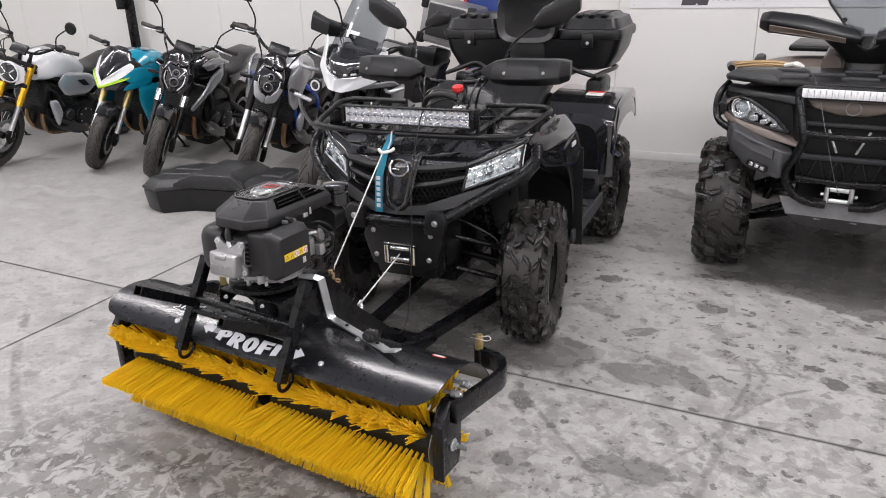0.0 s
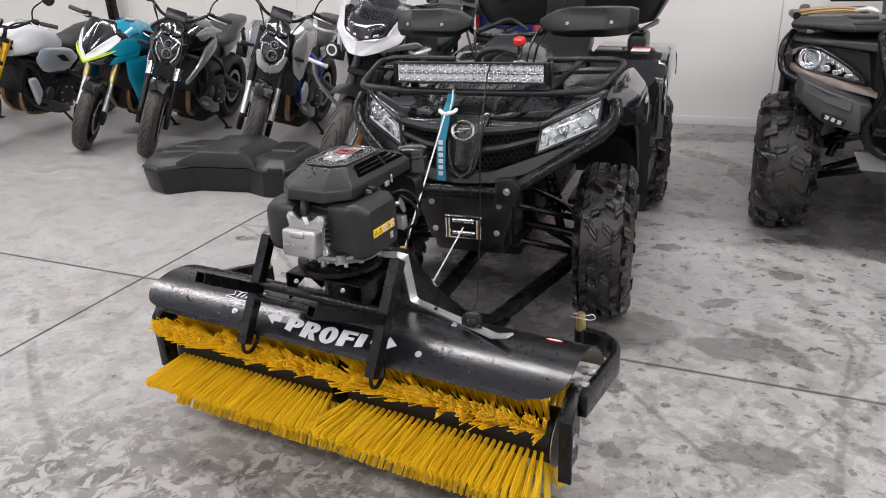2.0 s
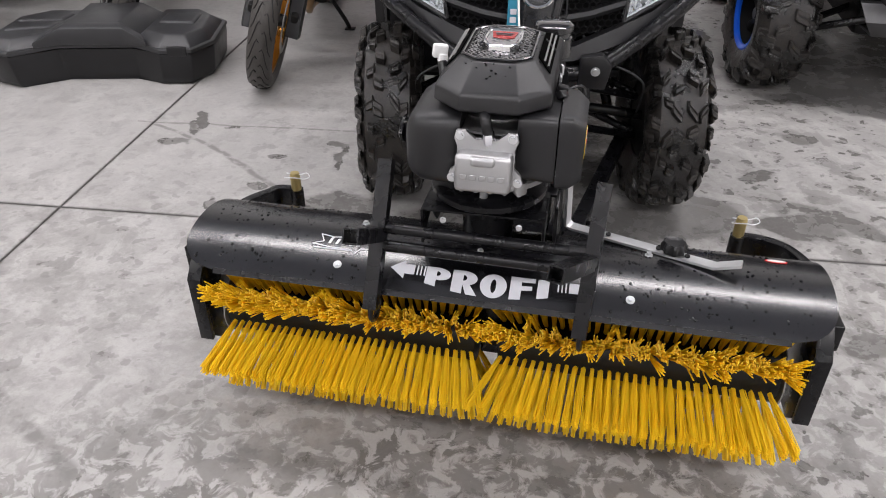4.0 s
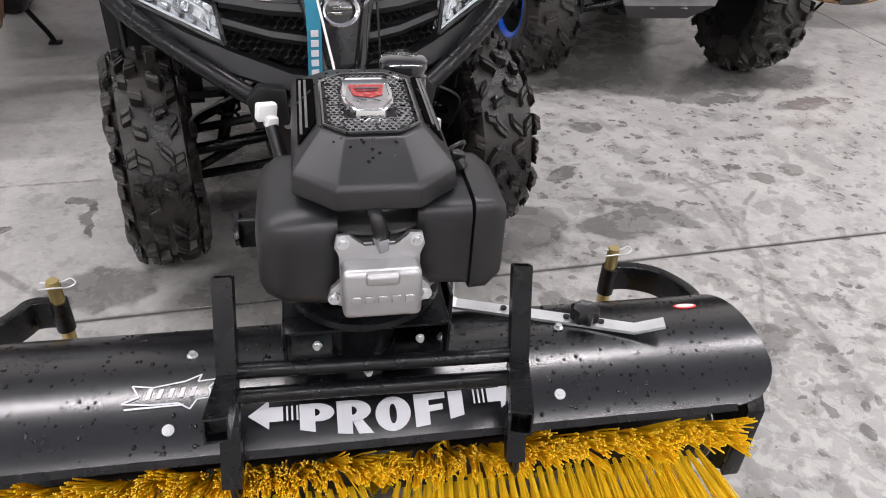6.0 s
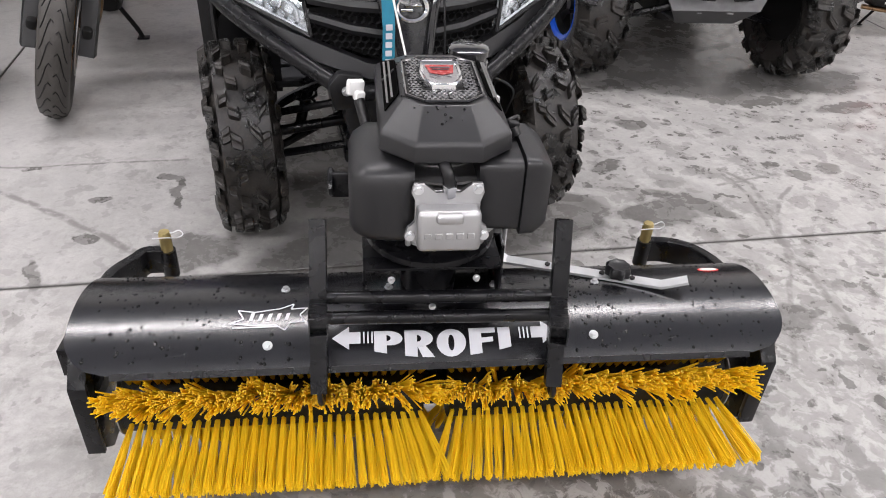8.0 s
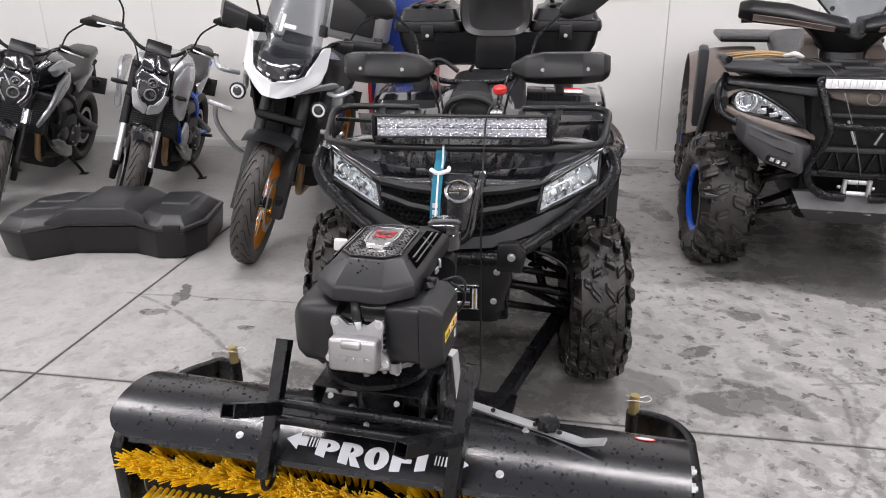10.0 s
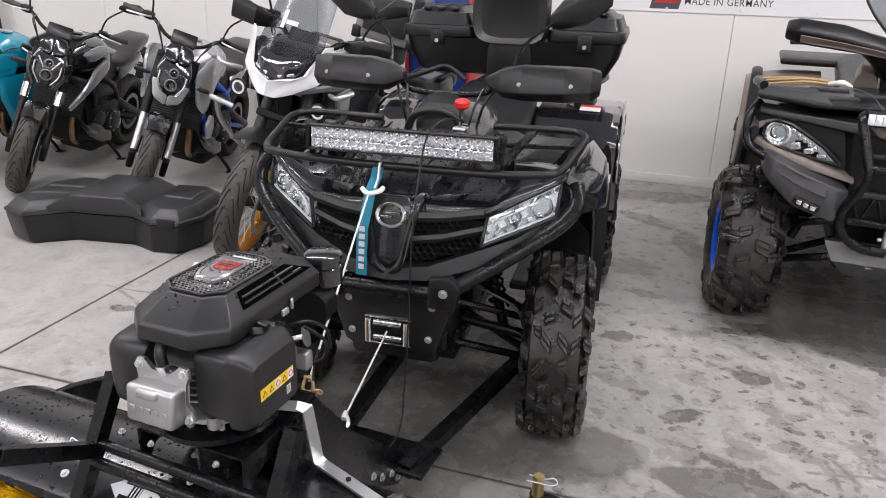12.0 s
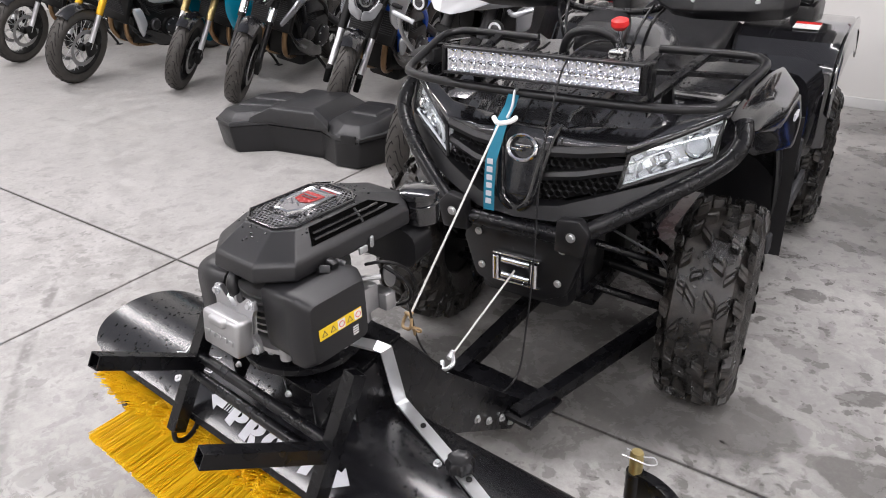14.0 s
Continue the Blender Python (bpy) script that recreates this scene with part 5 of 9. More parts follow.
def tread_block(R, lug_h, x0, x1, skew, wide, drop0=0.0, drop1=0.0, taper=1.0):
    """A hollowed block across the tread from x0 to x1."""
    bm = B()
    rings = []
    for t in (0.0, 0.12, 0.88, 1.0):
        x = x0 + (x1 - x0) * t
        ang = skew * t
        drop = drop0 + (drop1 - drop0) * t
        end = 0.72 if t in (0.0, 1.0) else 1.0
        top = lug_h - (0.006 if t in (0.0, 1.0) else 0.0)
        ww = wide * (1 + (taper - 1) * t) * end
        ring = []
        for da, dr in ((-1.15, -0.012), (-0.74, top), (-0.22, top), (0.0, top - 0.0045 * (end == 1.0)), (0.22, top), (0.74, top), (1.15, -0.012)):
            r = R - lug_h - drop + dr
            ring.append(Vector((x, r * math.cos(ang + da * ww / R), r * math.sin(ang + da * ww / R))))
        rings.append(ring)
    loft(bm, rings)
    return bm


def tread(wheel, R, w, lug_h, n, seed, mud):
    rnd = random.Random(seed)
    h, st = w / 2, 2 * math.pi / n
    for s in (-1, 1):
        off = 0 if s > 0 else st / 2
        if mud:
            kinds = ((0, 0.010, 0.52, 0.16, 0.029, 0, 0, 1.1), (st * 0.42, 0.46, 0.98, 0.10, 0.030, 0.0, 0.028, 1.05), (0.05, 0.74, 1.04, 0.03, 0.026, 0.004, 0.05, 1.0))
        else:
            kinds = ((0, 0.008, 0.40, 0.13, 0.022, 0, 0, 1.2), (st * 0.5, 0.40, 0.66, -0.10, 0.025, 0.0, 0.006, 0.85), (0.03, 0.74, 0.99, 0.05, 0.025, 0.006, 0.026, 1.05), (st * 0.55, 0.88, 1.05, -0.02, 0.022, 0.022, 0.055, 1.0))
        for da, x0, x1, skew, wide, d0, d1, taper in kinds:
            shapes = []
            for i in range(n):
                turn = Matrix.Rotation(st * i + off + da + rnd.uniform(-0.035, 0.035), 4, "X") @ Matrix.Translation((rnd.uniform(-0.004, 0.004), 0, 0))
                if len(shapes) < 3:
                    f = len(shapes)
                    lean = skew * (1.0, -0.35, 0.45)[f]
                    size = wide * (1.0, 0.86, 1.12)[f]
                    shapes.append(part("tread_block", tread_block(R, lug_h * (1.0, 0.9, 1.04)[f], s * (x0 if x0 < 0.011 else x0 * h), s * x1 * h * (1.0, 0.94, 1.0)[f], lean * s, size, d0, d1, taper), RUBBER_WET, wheel, "", 30))
                    shapes[-1].matrix_local = turn
                else:
                    again("tread_block", shapes[rnd.randrange(3)], wheel, turn)


def quad_wheel(T, at, R, w, rim_r, side, steer, lug_h, n, seed, rim_mat, mud=False):
    m = pose(*at, 0, 0, steer) @ pose(0, 0, 0, seed * 37 % 360, 0, 0)
    ob = part("wheel", knobbly_tyre(R, w, rim_r, lug_h), RUBBER_WET, T, "damp knobbly all-terrain tyre", smooth=30)
    ob.matrix_local = m
    tread(ob, R, w, lug_h, n, seed, mud)
    bm = B()
    h = w / 2
    lathe(bm, [(0.03, 0.25 * h), (0.06, 0.3 * h), (rim_r * 0.62, 0.1 * h), (rim_r * 0.9, -0.1 * h), (rim_r * 0.93, 0.65 * h), (rim_r + 0.008, 0.75 * h), (rim_r + 0.006, 0.62 * h), (rim_r * 0.95, 0.4 * h), (rim_r * 0.95, -0.6 * h), (rim_r + 0.006, -0.76 * h), (rim_r * 0.9, -0.72 * h), (rim_r * 0.86, -0.2 * h), (0.03, 0.0)], 36, pose(0, 0, 0, 0, 90 * side, 0))
    rim = part("rim", bm, DARK if rim_mat is BLUE_RIM else rim_mat, ob, smooth=30)
    if rim_mat is BLUE_RIM:
        bm = B()
        lathe(bm, [(rim_r + 0.002, 0.70 * h), (rim_r + 0.010, 0.80 * h), (rim_r - 0.006, 0.84 * h), (rim_r - 0.026, 0.76 * h), (rim_r - 0.024, 0.66 * h)], 40, pose(0, 0, 0, 0, 90 * side, 0), full=False)
        part("bead_ring", bm, rim_mat, rim, "blue bead-lock ring")
    for k in range(6):
        a = k * math.pi / 3
        bm = B()
        c, s = math.cos(a), math.sin(a)
        loft(bm, [[Vector((side * (0.32 * h + q), rr * c + t * s, rr * s - t * c)) for q, t in ((0, -ww), (0.006, -ww * 0.6), (0.006, ww * 0.6), (0, ww))] for rr, ww in ((0.05, 0.03), (rim_r * 0.55, 0.016), (rim_r * 0.9, 0.026))])
        part("spoke", bm, DARK if rim_mat is BLUE_RIM else ALU, rim, "" if rim_mat is BLUE_RIM else "machined bright spoke")
    bm = B()
    cyl(bm, (side * 0.3 * h, 0, 0), (side * (0.3 * h + 0.03), 0, 0), 0.032, 0.026, 18)
    part("hub_cap", bm, PLASTIC, rim)
    bm = B()
    lathe(bm, [(0.02, -0.62 * h), (rim_r * 0.9, -0.66 * h), (rim_r * 0.9, -0.55 * h), (0.02, -0.5 * h)], 28, pose(0, 0, 0, 0, 90 * side, 0))
    part("brake_shield", bm, DARK, rim)
    return ob


def mirrored(name, make, material, T, label=""):
    """Left and right parts that mirror each other."""
    out = []
    for s in (-1, 1):
        bm = B()
        make(bm)
        for v in bm.verts:
            v.co.x *= s
        out.append(part(name, bm, material, T, label))
    return out


def black_quad():
    T = thing("quad_bike", pose(0.0, 0.0, 0, 0, 0, 3.0), "black quad bike with tubular front rack and bull bar", "quad bike")
    FA, RA, R = 0.36, 1.82, 0.318
    for s in (-1, 1):
        quad_wheel(T, (s * 0.488, FA, R - 0.004), R, 0.215, 0.152, s, 4, 0.026, 19, 3 + s, DARK)
        quad_wheel(T, (s * 0.49, RA, R - 0.004), R, 0.25, 0.152, s, 0, 0.026, 19, 9 + s, DARK)
    # chassis, belly pan, arms and shocks
    bm = B()
    box(bm, (0, 1.05, 0.30), (0.34, 1.7, 0.05), bev=0.01)
    for x in (-0.15, 0.15):
        tube(bm, [(x, 0.12, 0.36), (x, 0.5, 0.32), (x, 1.5, 0.32), (x * 0.9, 2.05, 0.62)], 0.016, 8, 4)
        tube(bm, [(x, 0.10, 0.60), (x, 0.5, 0.78), (x * 0.9, 1.3, 0.80), (x * 0.9, 2.1, 0.80)], 0.014, 8, 4)
        tube(bm, [(x, 0.12, 0.36), (x, 0.10, 0.60)], 0.016, 8, 0)
    part("chassis", bm, STEEL_BLACK, T)
    bm = B()
    box(bm, (0, 0.85, 0.5), (0.34, 0.75, 0.36), bev=0.03)
    box(bm, (0, 1.7, 0.5), (0.30, 0.8, 0.34), bev=0.04)
    box(bm, (0, 0.36, 0.46), (0.22, 0.4, 0.25), bev=0.03)
    part("engine", bm, DARK, T)
    for s in (-1, 1):
        for y0 in (FA, RA):
            bm = B()
            for dy in (-0.12, 0.12):
                tube(bm, [(s * 0.14, y0 + dy, 0.33), (s * 0.40, y0 + dy * 0.15, 0.25)], 0.014, 8, 0)
                tube(bm, [(s * 0.15, y0 + dy, 0.48), (s * 0.39, y0 + dy * 0.15, 0.40)], 0.013, 8, 0)
            cyl(bm, (s * 0.14, y0, 0.36), (s * 0.45, y0, 0.318), 0.018, seg=10)
            part("control_arm", bm, STEEL_BLACK, T)
            bm = B()
            a, b = Vector((s * 0.30, y0 + 0.02, 0.34)), Vector((s * 0.19, y0 + 0.05, 0.72))
            cyl(bm, a, b, 0.018, seg=10)
            line = [a.lerp(b, 0.2 + 0.6 * k / 60) + Vector((0.032 * math.cos(k * 0.84), 0.032 * math.sin(k * 0.84), 0)) for k in range(61)]
            tube(bm, line, 0.0055, 6, 0)
            part("shock_absorber", bm, STEEL_BLACK, T)
    for s in (-1, 1):
        bm = B()
        tube(bm, [(s * 0.20, 0.14, 0.60), (s * 0.29, 0.11, 0.585), (s * 0.37, 0.16, 0.52), (s * 0.385, 0.24, 0.42), (s * 0.39, 0.30, 0.36)], 0.0038, 8, 5)
        part("brake_hose", bm, PLASTIC_GREY, T, "grey braided brake hose")

    # nose: hood, beak panels, chin
    def hood(u, v):
        k = 2 * u - 1
        a = abs(k)
        w = 0.33 + 0.14 * v
        y = 0.06 + 0.10 * a ** 1.6 + v * (0.56 - 0.08 * a)
        z = 0.872 + 0.115 * v ** 0.8 + 0.02 * math.cos(k * 3.2) - 0.035 * a ** 2.5 * (1 - v) - 0.045 * math.exp(-v / 0.06)
        z += 0.022 * max(0.0, 1 - abs(a - 0.30 - 0.20 * v) / 0.07) - 0.012 * max(0.0, 1 - abs(a - 0.66) / 0.12)
        return Vector((k * w, y, z))
    bm = B()
    surf(bm, hood, 60, 26, 0.006)
    hood_ob = part("hood", bm, BONNET, T, "wet gloss black bonnet with raised creases")
    rnd = random.Random(3)
    bm = B()
    for _ in range(900):
        c = hood(rnd.uniform(0.04, 0.96), rnd.uniform(0.02, 0.75))
        for v in bmesh.ops.create_icosphere(bm, subdivisions=1, radius=rnd.choice((0.0014, 0.002, 0.0028, 0.004)))["verts"]:
            v.co = c + Vector((v.co.x, v.co.y, v.co.z * 0.6))
    part("rain_water", bm, BEAD, hood_ob, "beads of rain water")["kind"] = "stuff"
    for sd in (-1, 1):
        for q0, q1 in ((0.10, 0.22), (0.52, 0.40)):
            bm = B()
            tube(bm, [hood(0.5 + sd * (q0 + (q1 - q0) * k / 8) / 2, 0.05 + 0.9 * k / 8) + Vector((0, 0, 0.001)) for k in range(9)], 0.0028, 5, 0)
            part("panel_gap", bm, DARK, hood_ob)
        bm = B()
        c = hood(0.5 + sd * 0.33, 0.40)
        box(bm, c + Vector((0, 0, 0.002)), (0.07, 0.035, 0.012), (14, sd * 6, sd * 18), bev=0.005)
        vent = part("vent", bm, PLASTIC, hood_ob)
        bm = B()
        box(bm, c + Vector((0, -0.004, 0.007)), (0.05, 0.02, 0.006), (14, sd * 6, sd * 18), bev=0.002)
        part("vent_mouth", bm, DARK, vent)
    # headlamp surround and eyebrows
    def brow(bm):
        loft(bm, [[Vector(p) for p in q] for q in (
            ((0.05, 0.035, 0.840), (0.05, 0.045, 0.872), (0.05, 0.10, 0.886), (0.05, 0.06, 0.835)),
            ((0.16, 0.045, 0.838), (0.16, 0.055, 0.864), (0.16, 0.12, 0.886), (0.16, 0.09, 0.833)),
            ((0.28, 0.088, 0.842), (0.28, 0.094, 0.860), (0.30, 0.16, 0.890), (0.29, 0.13, 0.838)),
            ((0.40, 0.175, 0.888), (0.40, 0.18, 0.902), (0.42, 0.24, 0.922), (0.40, 0.21, 0.882)),
            ((0.485, 0.245, 0.922), (0.485, 0.255, 0.935), (0.49, 0.30, 0.945), (0.485, 0.28, 0.905)))])
        bmesh.ops.bevel(bm, geom=bm.edges[:], offset=0.004, segments=2, affect="EDGES", profile=0.5, clamp_overlap=True)
    mirrored("brow_panel", brow, GLOSS, T)

    def lamp_face(u, v, d=0.0):
        """u from the inner tip outwards, v upwards."""
        lo = Vector((0.266, 0.070, 0.748)).lerp(Vector((0.468, 0.200, 0.822)), u)
        hi = Vector((0.280, 0.090, 0.836)).lerp(Vector((0.474, 0.238, 0.922)), u)
        p = lo.lerp(hi, v)
        p.y -= 0.012 * math.sin(math.pi * v) - d
        return p
    for s in (-1, 1):
        def lamp_part(name, bm, m, parent, label="", smooth=38):
            for v in bm.verts:
                v.co.x *= s
            return part(name, bm, m, parent, label, smooth)
        bm = B()
        surf(bm, lambda u, v: lamp_face(u, v, 0.034), 6, 4, 0.004)
        lamp = lamp_part("headlight", bm, LAMP_IN, T, "clear headlight with chrome reflectors and projector")
        rl = random.Random(40)
        for i in range(7):
            for j in range(3):
                u0, v0 = (i + 0.5) / 7, (j + 0.5) / 3
                if 0.5 < u0 < 0.95 and j == 1:
                    continue
                c = lamp_face(u0, v0, 0.022)
                bm = B()
                box(bm, c, (0.027, 0.010, 0.024), (rl.uniform(-24, 14), rl.uniform(-12, 12) - 24, 32 + rl.uniform(-16, 16)), bev=0.002, seg=1)
                lamp_part("reflector", bm, LED, lamp, "", 0)
        for r0, u0 in ((0.031, 0.76), (0.020, 0.40)):
            c = lamp_face(u0, 0.50, 0.012)
            bm = B()
            lathe(bm, [(r0 * 0.72, -0.012), (r0 * 0.95, 0.0), (r0, 0.006), (r0 * 1.12, 0.004), (r0 * 1.1, -0.01)], 24, Matrix.Translation(c) @ pose(0, 0, 0, 80, 0, 30), full=False)
            proj = lamp_part("projector", bm, CHROME, lamp)
            bm = B()
            bmesh.ops.create_uvsphere(bm, u_segments=18, v_segments=10, radius=r0 * 0.78, matrix=Matrix.Translation(c + Vector((0, 0.008, 0))))
            lamp_part("projector_lens", bm, LAMP_GLASS, proj)
        for k, pts in enumerate((((0.03, 0.04), (0.03, 0.90), (0.55, 0.93), (0.97, 0.93)), ((0.04, 0.07), (0.45, 0.06), (0.97, 0.10)), ((0.14, 0.22), (0.16, 0.66), (0.50, 0.70)))):
            bm = B()
            tube(bm, [lamp_face(u, v, 0.006) for u, v in pts], 0.006 if k < 2 else 0.004, 6, 4, 0.7)
            lamp_part("light_guide", bm, WHITE_PAINT, lamp, "white daylight strip")
        bm = B()
        surf(bm, lambda u, v: lamp_face(u, v, -0.004), 8, 6, 0.002)
        for v in bm.verts:
            v.co.x *= s
        part("lens", bm, LENS, lamp).visible_shadow = False
        bm = B()
        lo = [lamp_face(k / 6, 0, -0.004) for k in range(7)] + [lamp_face(1, k / 3, -0.004) for k in range(1, 4)] + [lamp_face(1 - k / 6, 1, -0.004) for k in range(1, 7)] + [lamp_face(0, 0, -0.004)]
        tube(bm, lo, 0.006, 6, 0)
        for v in bm.verts:
            v.co.x *= s
        part("bezel", bm, PLASTIC, lamp)

    # grille mouth between the lamps
    def mouth(u, v):
        x = 0.03 + 0.235 * u
        zt = 0.835 - 0.02 * u
        zb = 0.655 + 0.075 * u
        return Vector((x, 0.055 + 0.045 * u + 0.02 * (1 - v), zb + (zt - zb) * v))
    mirrored("grille_back", lambda bm: surf(bm, mouth, 8, 6, 0.004), DARK, T)

    def honey(bm):
        px_ = 0.021
        for j in range(9):
            for i in range(13):
                cx, cz = 0.055 + (i + (j % 2) * 0.5) * px_, 0.665 + j * px_ * 0.87
                u = (cx - 0.03) / 0.235
                if not 0.05 < u < 0.97 or not (0.668 + 0.075 * u < cz < 0.825 - 0.02 * u):
                    continue
                y = 0.045 + 0.045 * u
                tube(bm, [(cx + px_ * 0.52 * math.cos(a), y, cz + px_ * 0.52 * math.sin(a)) for a in (math.pi / 6 + math.pi / 3 * k for k in range(7))], 0.0022, 4, 0)
    mirrored("grille_mesh", honey, PLASTIC, T, "black honeycomb grille")

    def slat(bm):
        for z0, z1, t in ((0.755, 0.795, 0.012), (0.828, 0.845, 0.014)):
            loft(bm, [[Vector((x, y - 0.012, z - t)), Vector((x, y - 0.018, z)), Vector((x, y - 0.01, z + t)), Vector((x, y + 0.03, z + t)), Vector((x, y + 0.03, z - t))] for x, y, z in ((0.05, 0.04, z0), (0.16, 0.055, z0 + (z1 - z0) * 0.4), (0.27, 0.095, z1))])
    mirrored("grille_bar", slat, SATIN, T)

    def cheek(bm):
        loft(bm, [[Vector(p) for p in q] for q in (
            ((0.0, -0.012, 0.675), (0.0, -0.024, 0.645), (0.0, 0.03, 0.62), (0.0, 0.06, 0.67)),
            ((0.12, 0.0, 0.69), (0.12, -0.012, 0.65), (0.12, 0.04, 0.62), (0.12, 0.07, 0.68)),
            ((0.25, 0.055, 0.732), (0.255, 0.04, 0.685), (0.255, 0.09, 0.66), (0.25, 0.11, 0.725)),
            ((0.36, 0.13, 0.762), (0.37, 0.11, 0.72), (0.37, 0.17, 0.69), (0.36, 0.19, 0.755)),
            ((0.46, 0.215, 0.812), (0.48, 0.20, 0.775), (0.48, 0.27, 0.75), (0.46, 0.275, 0.805)),
            ((0.50, 0.265, 0.87), (0.515, 0.26, 0.83), (0.515, 0.32, 0.80), (0.50, 0.32, 0.86)))])
    mirrored("cheek_panel", cheek, SATIN, T, "satin black lower grille surround")
    bm = B()
    loft(bm, [[Vector(p) for p in q] for q in (
        ((-0.012, 0.0, 0.672), (0.012, 0.0, 0.672), (0.014, 0.04, 0.672), (-0.014, 0.04, 0.672)),
        ((-0.036, -0.008, 0.705), (0.036, -0.008, 0.705), (0.04, 0.06, 0.705), (-0.04, 0.06, 0.705)),
        ((-0.05, 0.012, 0.79), (0.05, 0.012, 0.79), (0.054, 0.07, 0.79), (-0.054, 0.07, 0.79)),
        ((-0.062, 0.034, 0.858), (0.062, 0.034, 0.858), (0.064, 0.09, 0.858), (-0.064, 0.09, 0.858)),
        ((-0.048, 0.055, 0.882), (0.048, 0.055, 0.882), (0.05, 0.10, 0.88), (-0.05, 0.10, 0.88)))])
    bmesh.ops.bevel(bm, geom=bm.edges[:], offset=0.006, segments=2, affect="EDGES", profile=0.5, clamp_overlap=True)
    nose = part("nose_shield", bm, CARBON, T, "dark metallic shield panel on the nose")
    bm = B()
    for sd in (-1, 1):
        fb = B()
        tube(fb, [(sd * 0.008, -0.008, 0.660), (sd * 0.045, -0.012, 0.70), (sd * 0.062, 0.014, 0.79), (sd * 0.078, 0.036, 0.865), (sd * 0.085, 0.07, 0.892)], 0.009, 8, 4, 1.5)
        part("shield_edge", fb, GLOSS, nose)
    M = pose(0.004, 0.020, 0.833, 74, 0, 0)
    lathe(bm, [(0.030, 0), (0.038, 0.001), (0.040, 0.006), (0.036, 0.009), (0.031, 0.006), (0.030, 0)], 32, M, full=False)
    box(bm, M @ Vector((0.004, 0.006, 0.004)), (0.04, 0.006, 0.008), (0, 0, 0), bev=0.002)
    box(bm, M @ Vector((-0.012, -0.006, 0.004)), (0.03, 0.006, 0.008), (0, 0, 0), bev=0.002)
    for v in bm.verts:
        v.co.x *= 1.18
        v.co.z = 0.833 + (v.co.z - 0.833) * 0.95
    part("emblem", bm, CHROME, nose, "chromed oval emblem")
    # winch plate and fairlead
    bm = B()
    prism(bm, [(-0.17, 0.60), (0.17, 0.60), (0.19, 0.52), (0.15, 0.40), (0.08, 0.365), (-0.08, 0.365), (-0.15, 0.40), (-0.19, 0.52)], 0.05, pose(0, 0.045, 0, 90, 0, 0), bev=0.012)
    box(bm, (0, 0.2, 0.46), (0.30, 0.3, 0.26), bev=0.03)
    plate = part("winch_plate", bm, PLASTIC, T, "black plastic winch cover")
    bm = B()
    for z in (0.437, 0.487):
        cyl(bm, (-0.045, 0.0, z), (0.045, 0.0, z), 0.011, seg=14)
    for x in (-0.062, 0.062):
        cyl(bm, (x, -0.008, 0.425), (x, -0.008, 0.50), 0.011, seg=14)
    for z in (0.418, 0.506):
        box(bm, (0, 0.004, z), (0.15, 0.02, 0.006), bev=0.002)
    part("fairlead", bm, CHROME, plate, "bright four-roller fairlead")
    for x, z in ((-0.135, 0.55), (0.135, 0.55), (-0.125, 0.44), (0.125, 0.44)):
        bm = B()
        bolt(bm, (x, 0.018, z), (0, -1, 0), 0.008, 0.012)
        part("bolt", bm, ZINC, plate)
    # bull bar
    bm = B()
    cyl(bm, (-0.20, -0.015, 0.612), (0.20, -0.015, 0.612), 0.024, seg=14)
    bar = part("bumper_bar", bm, STEEL_BLACK, T, "satin black tubular bull bar")

    def side_bar(bm):
        tube(bm, [(0.17, -0.02, 0.615), (0.24, 0.0, 0.655), (0.38, 0.08, 0.74), (0.49, 0.17, 0.81), (0.525, 0.225, 0.86), (0.515, 0.27, 0.905)], 0.0235, 14, 5)
    mirrored("side_bar", side_bar, STEEL_BLACK, bar)

    def clamp(bm):
        prism(bm, [(-0.05, -0.05), (0.035, -0.055), (0.05, 0.02), (0.02, 0.055), (-0.045, 0.045)], 0.035, pose(0.185, -0.03, 0.628, 90, 0, 0), bev=0.008)
    for ob in mirrored("clamp", clamp, PLASTIC, bar):
        s = 1 if ob.data.vertices[0].co.x > 0 else -1
        bm = B()
        bolt(bm, (s * 0.185, -0.049, 0.632), (0, -1, 0), 0.009, 0.014)
        part("bolt", bm, ZINC, ob)
    # front rack of bent tube
    bm = B()
    half = [(0.0, 0.098, 0.958), (0.28, 0.104, 0.960), (0.42, 0.128, 0.965), (0.47, 0.18, 0.968), (0.495, 0.31, 0.988), (0.514, 0.44, 1.008), (0.495, 0.50, 1.014), (0.44, 0.525, 1.016), (0.20, 0.53, 1.012)]
    tube(bm, [(-x, y, z) for x, y, z in half[:0:-1]] + half, 0.0125, 12, 6)
    rack = part("front_rack", bm, PLASTIC, T, "matt black tubular front rack")

    def strut(a, b, w, h):
        def make(bm):
            sq_tube(bm, Vector(a), Vector(b), w, h)
        mirrored("rack_strut", make, STEEL_BLACK, rack)
    strut((0.285, 0.11, 0.957), (0.34, 0.52, 1.008), 0.026, 0.014)
    strut((0.18, 0.115, 0.950), (0.20, 0.52, 1.0), 0.022, 0.014)
    strut((0.20, 0.36, 0.985), (0.49, 0.38, 0.995), 0.022, 0.012)
    strut((0.30, 0.30, 0.975), (0.30, 0.32, 0.90), 0.03, 0.02)
    mirrored("rack_mount", lambda bm: box(bm, (0.49, 0.36, 0.965), (0.03, 0.07, 0.05), bev=0.008), PLASTIC, rack)
    # light bar: two rows of reflectors
    LB = thing("light_bar", pose(0, 0, 0), "black LED light bar with two rows of reflectors", "light bar")
    LB.matrix_world = T.matrix_world @ pose(0.006, 0.120, 0.990, -4, 0, 1)
    bm = B()
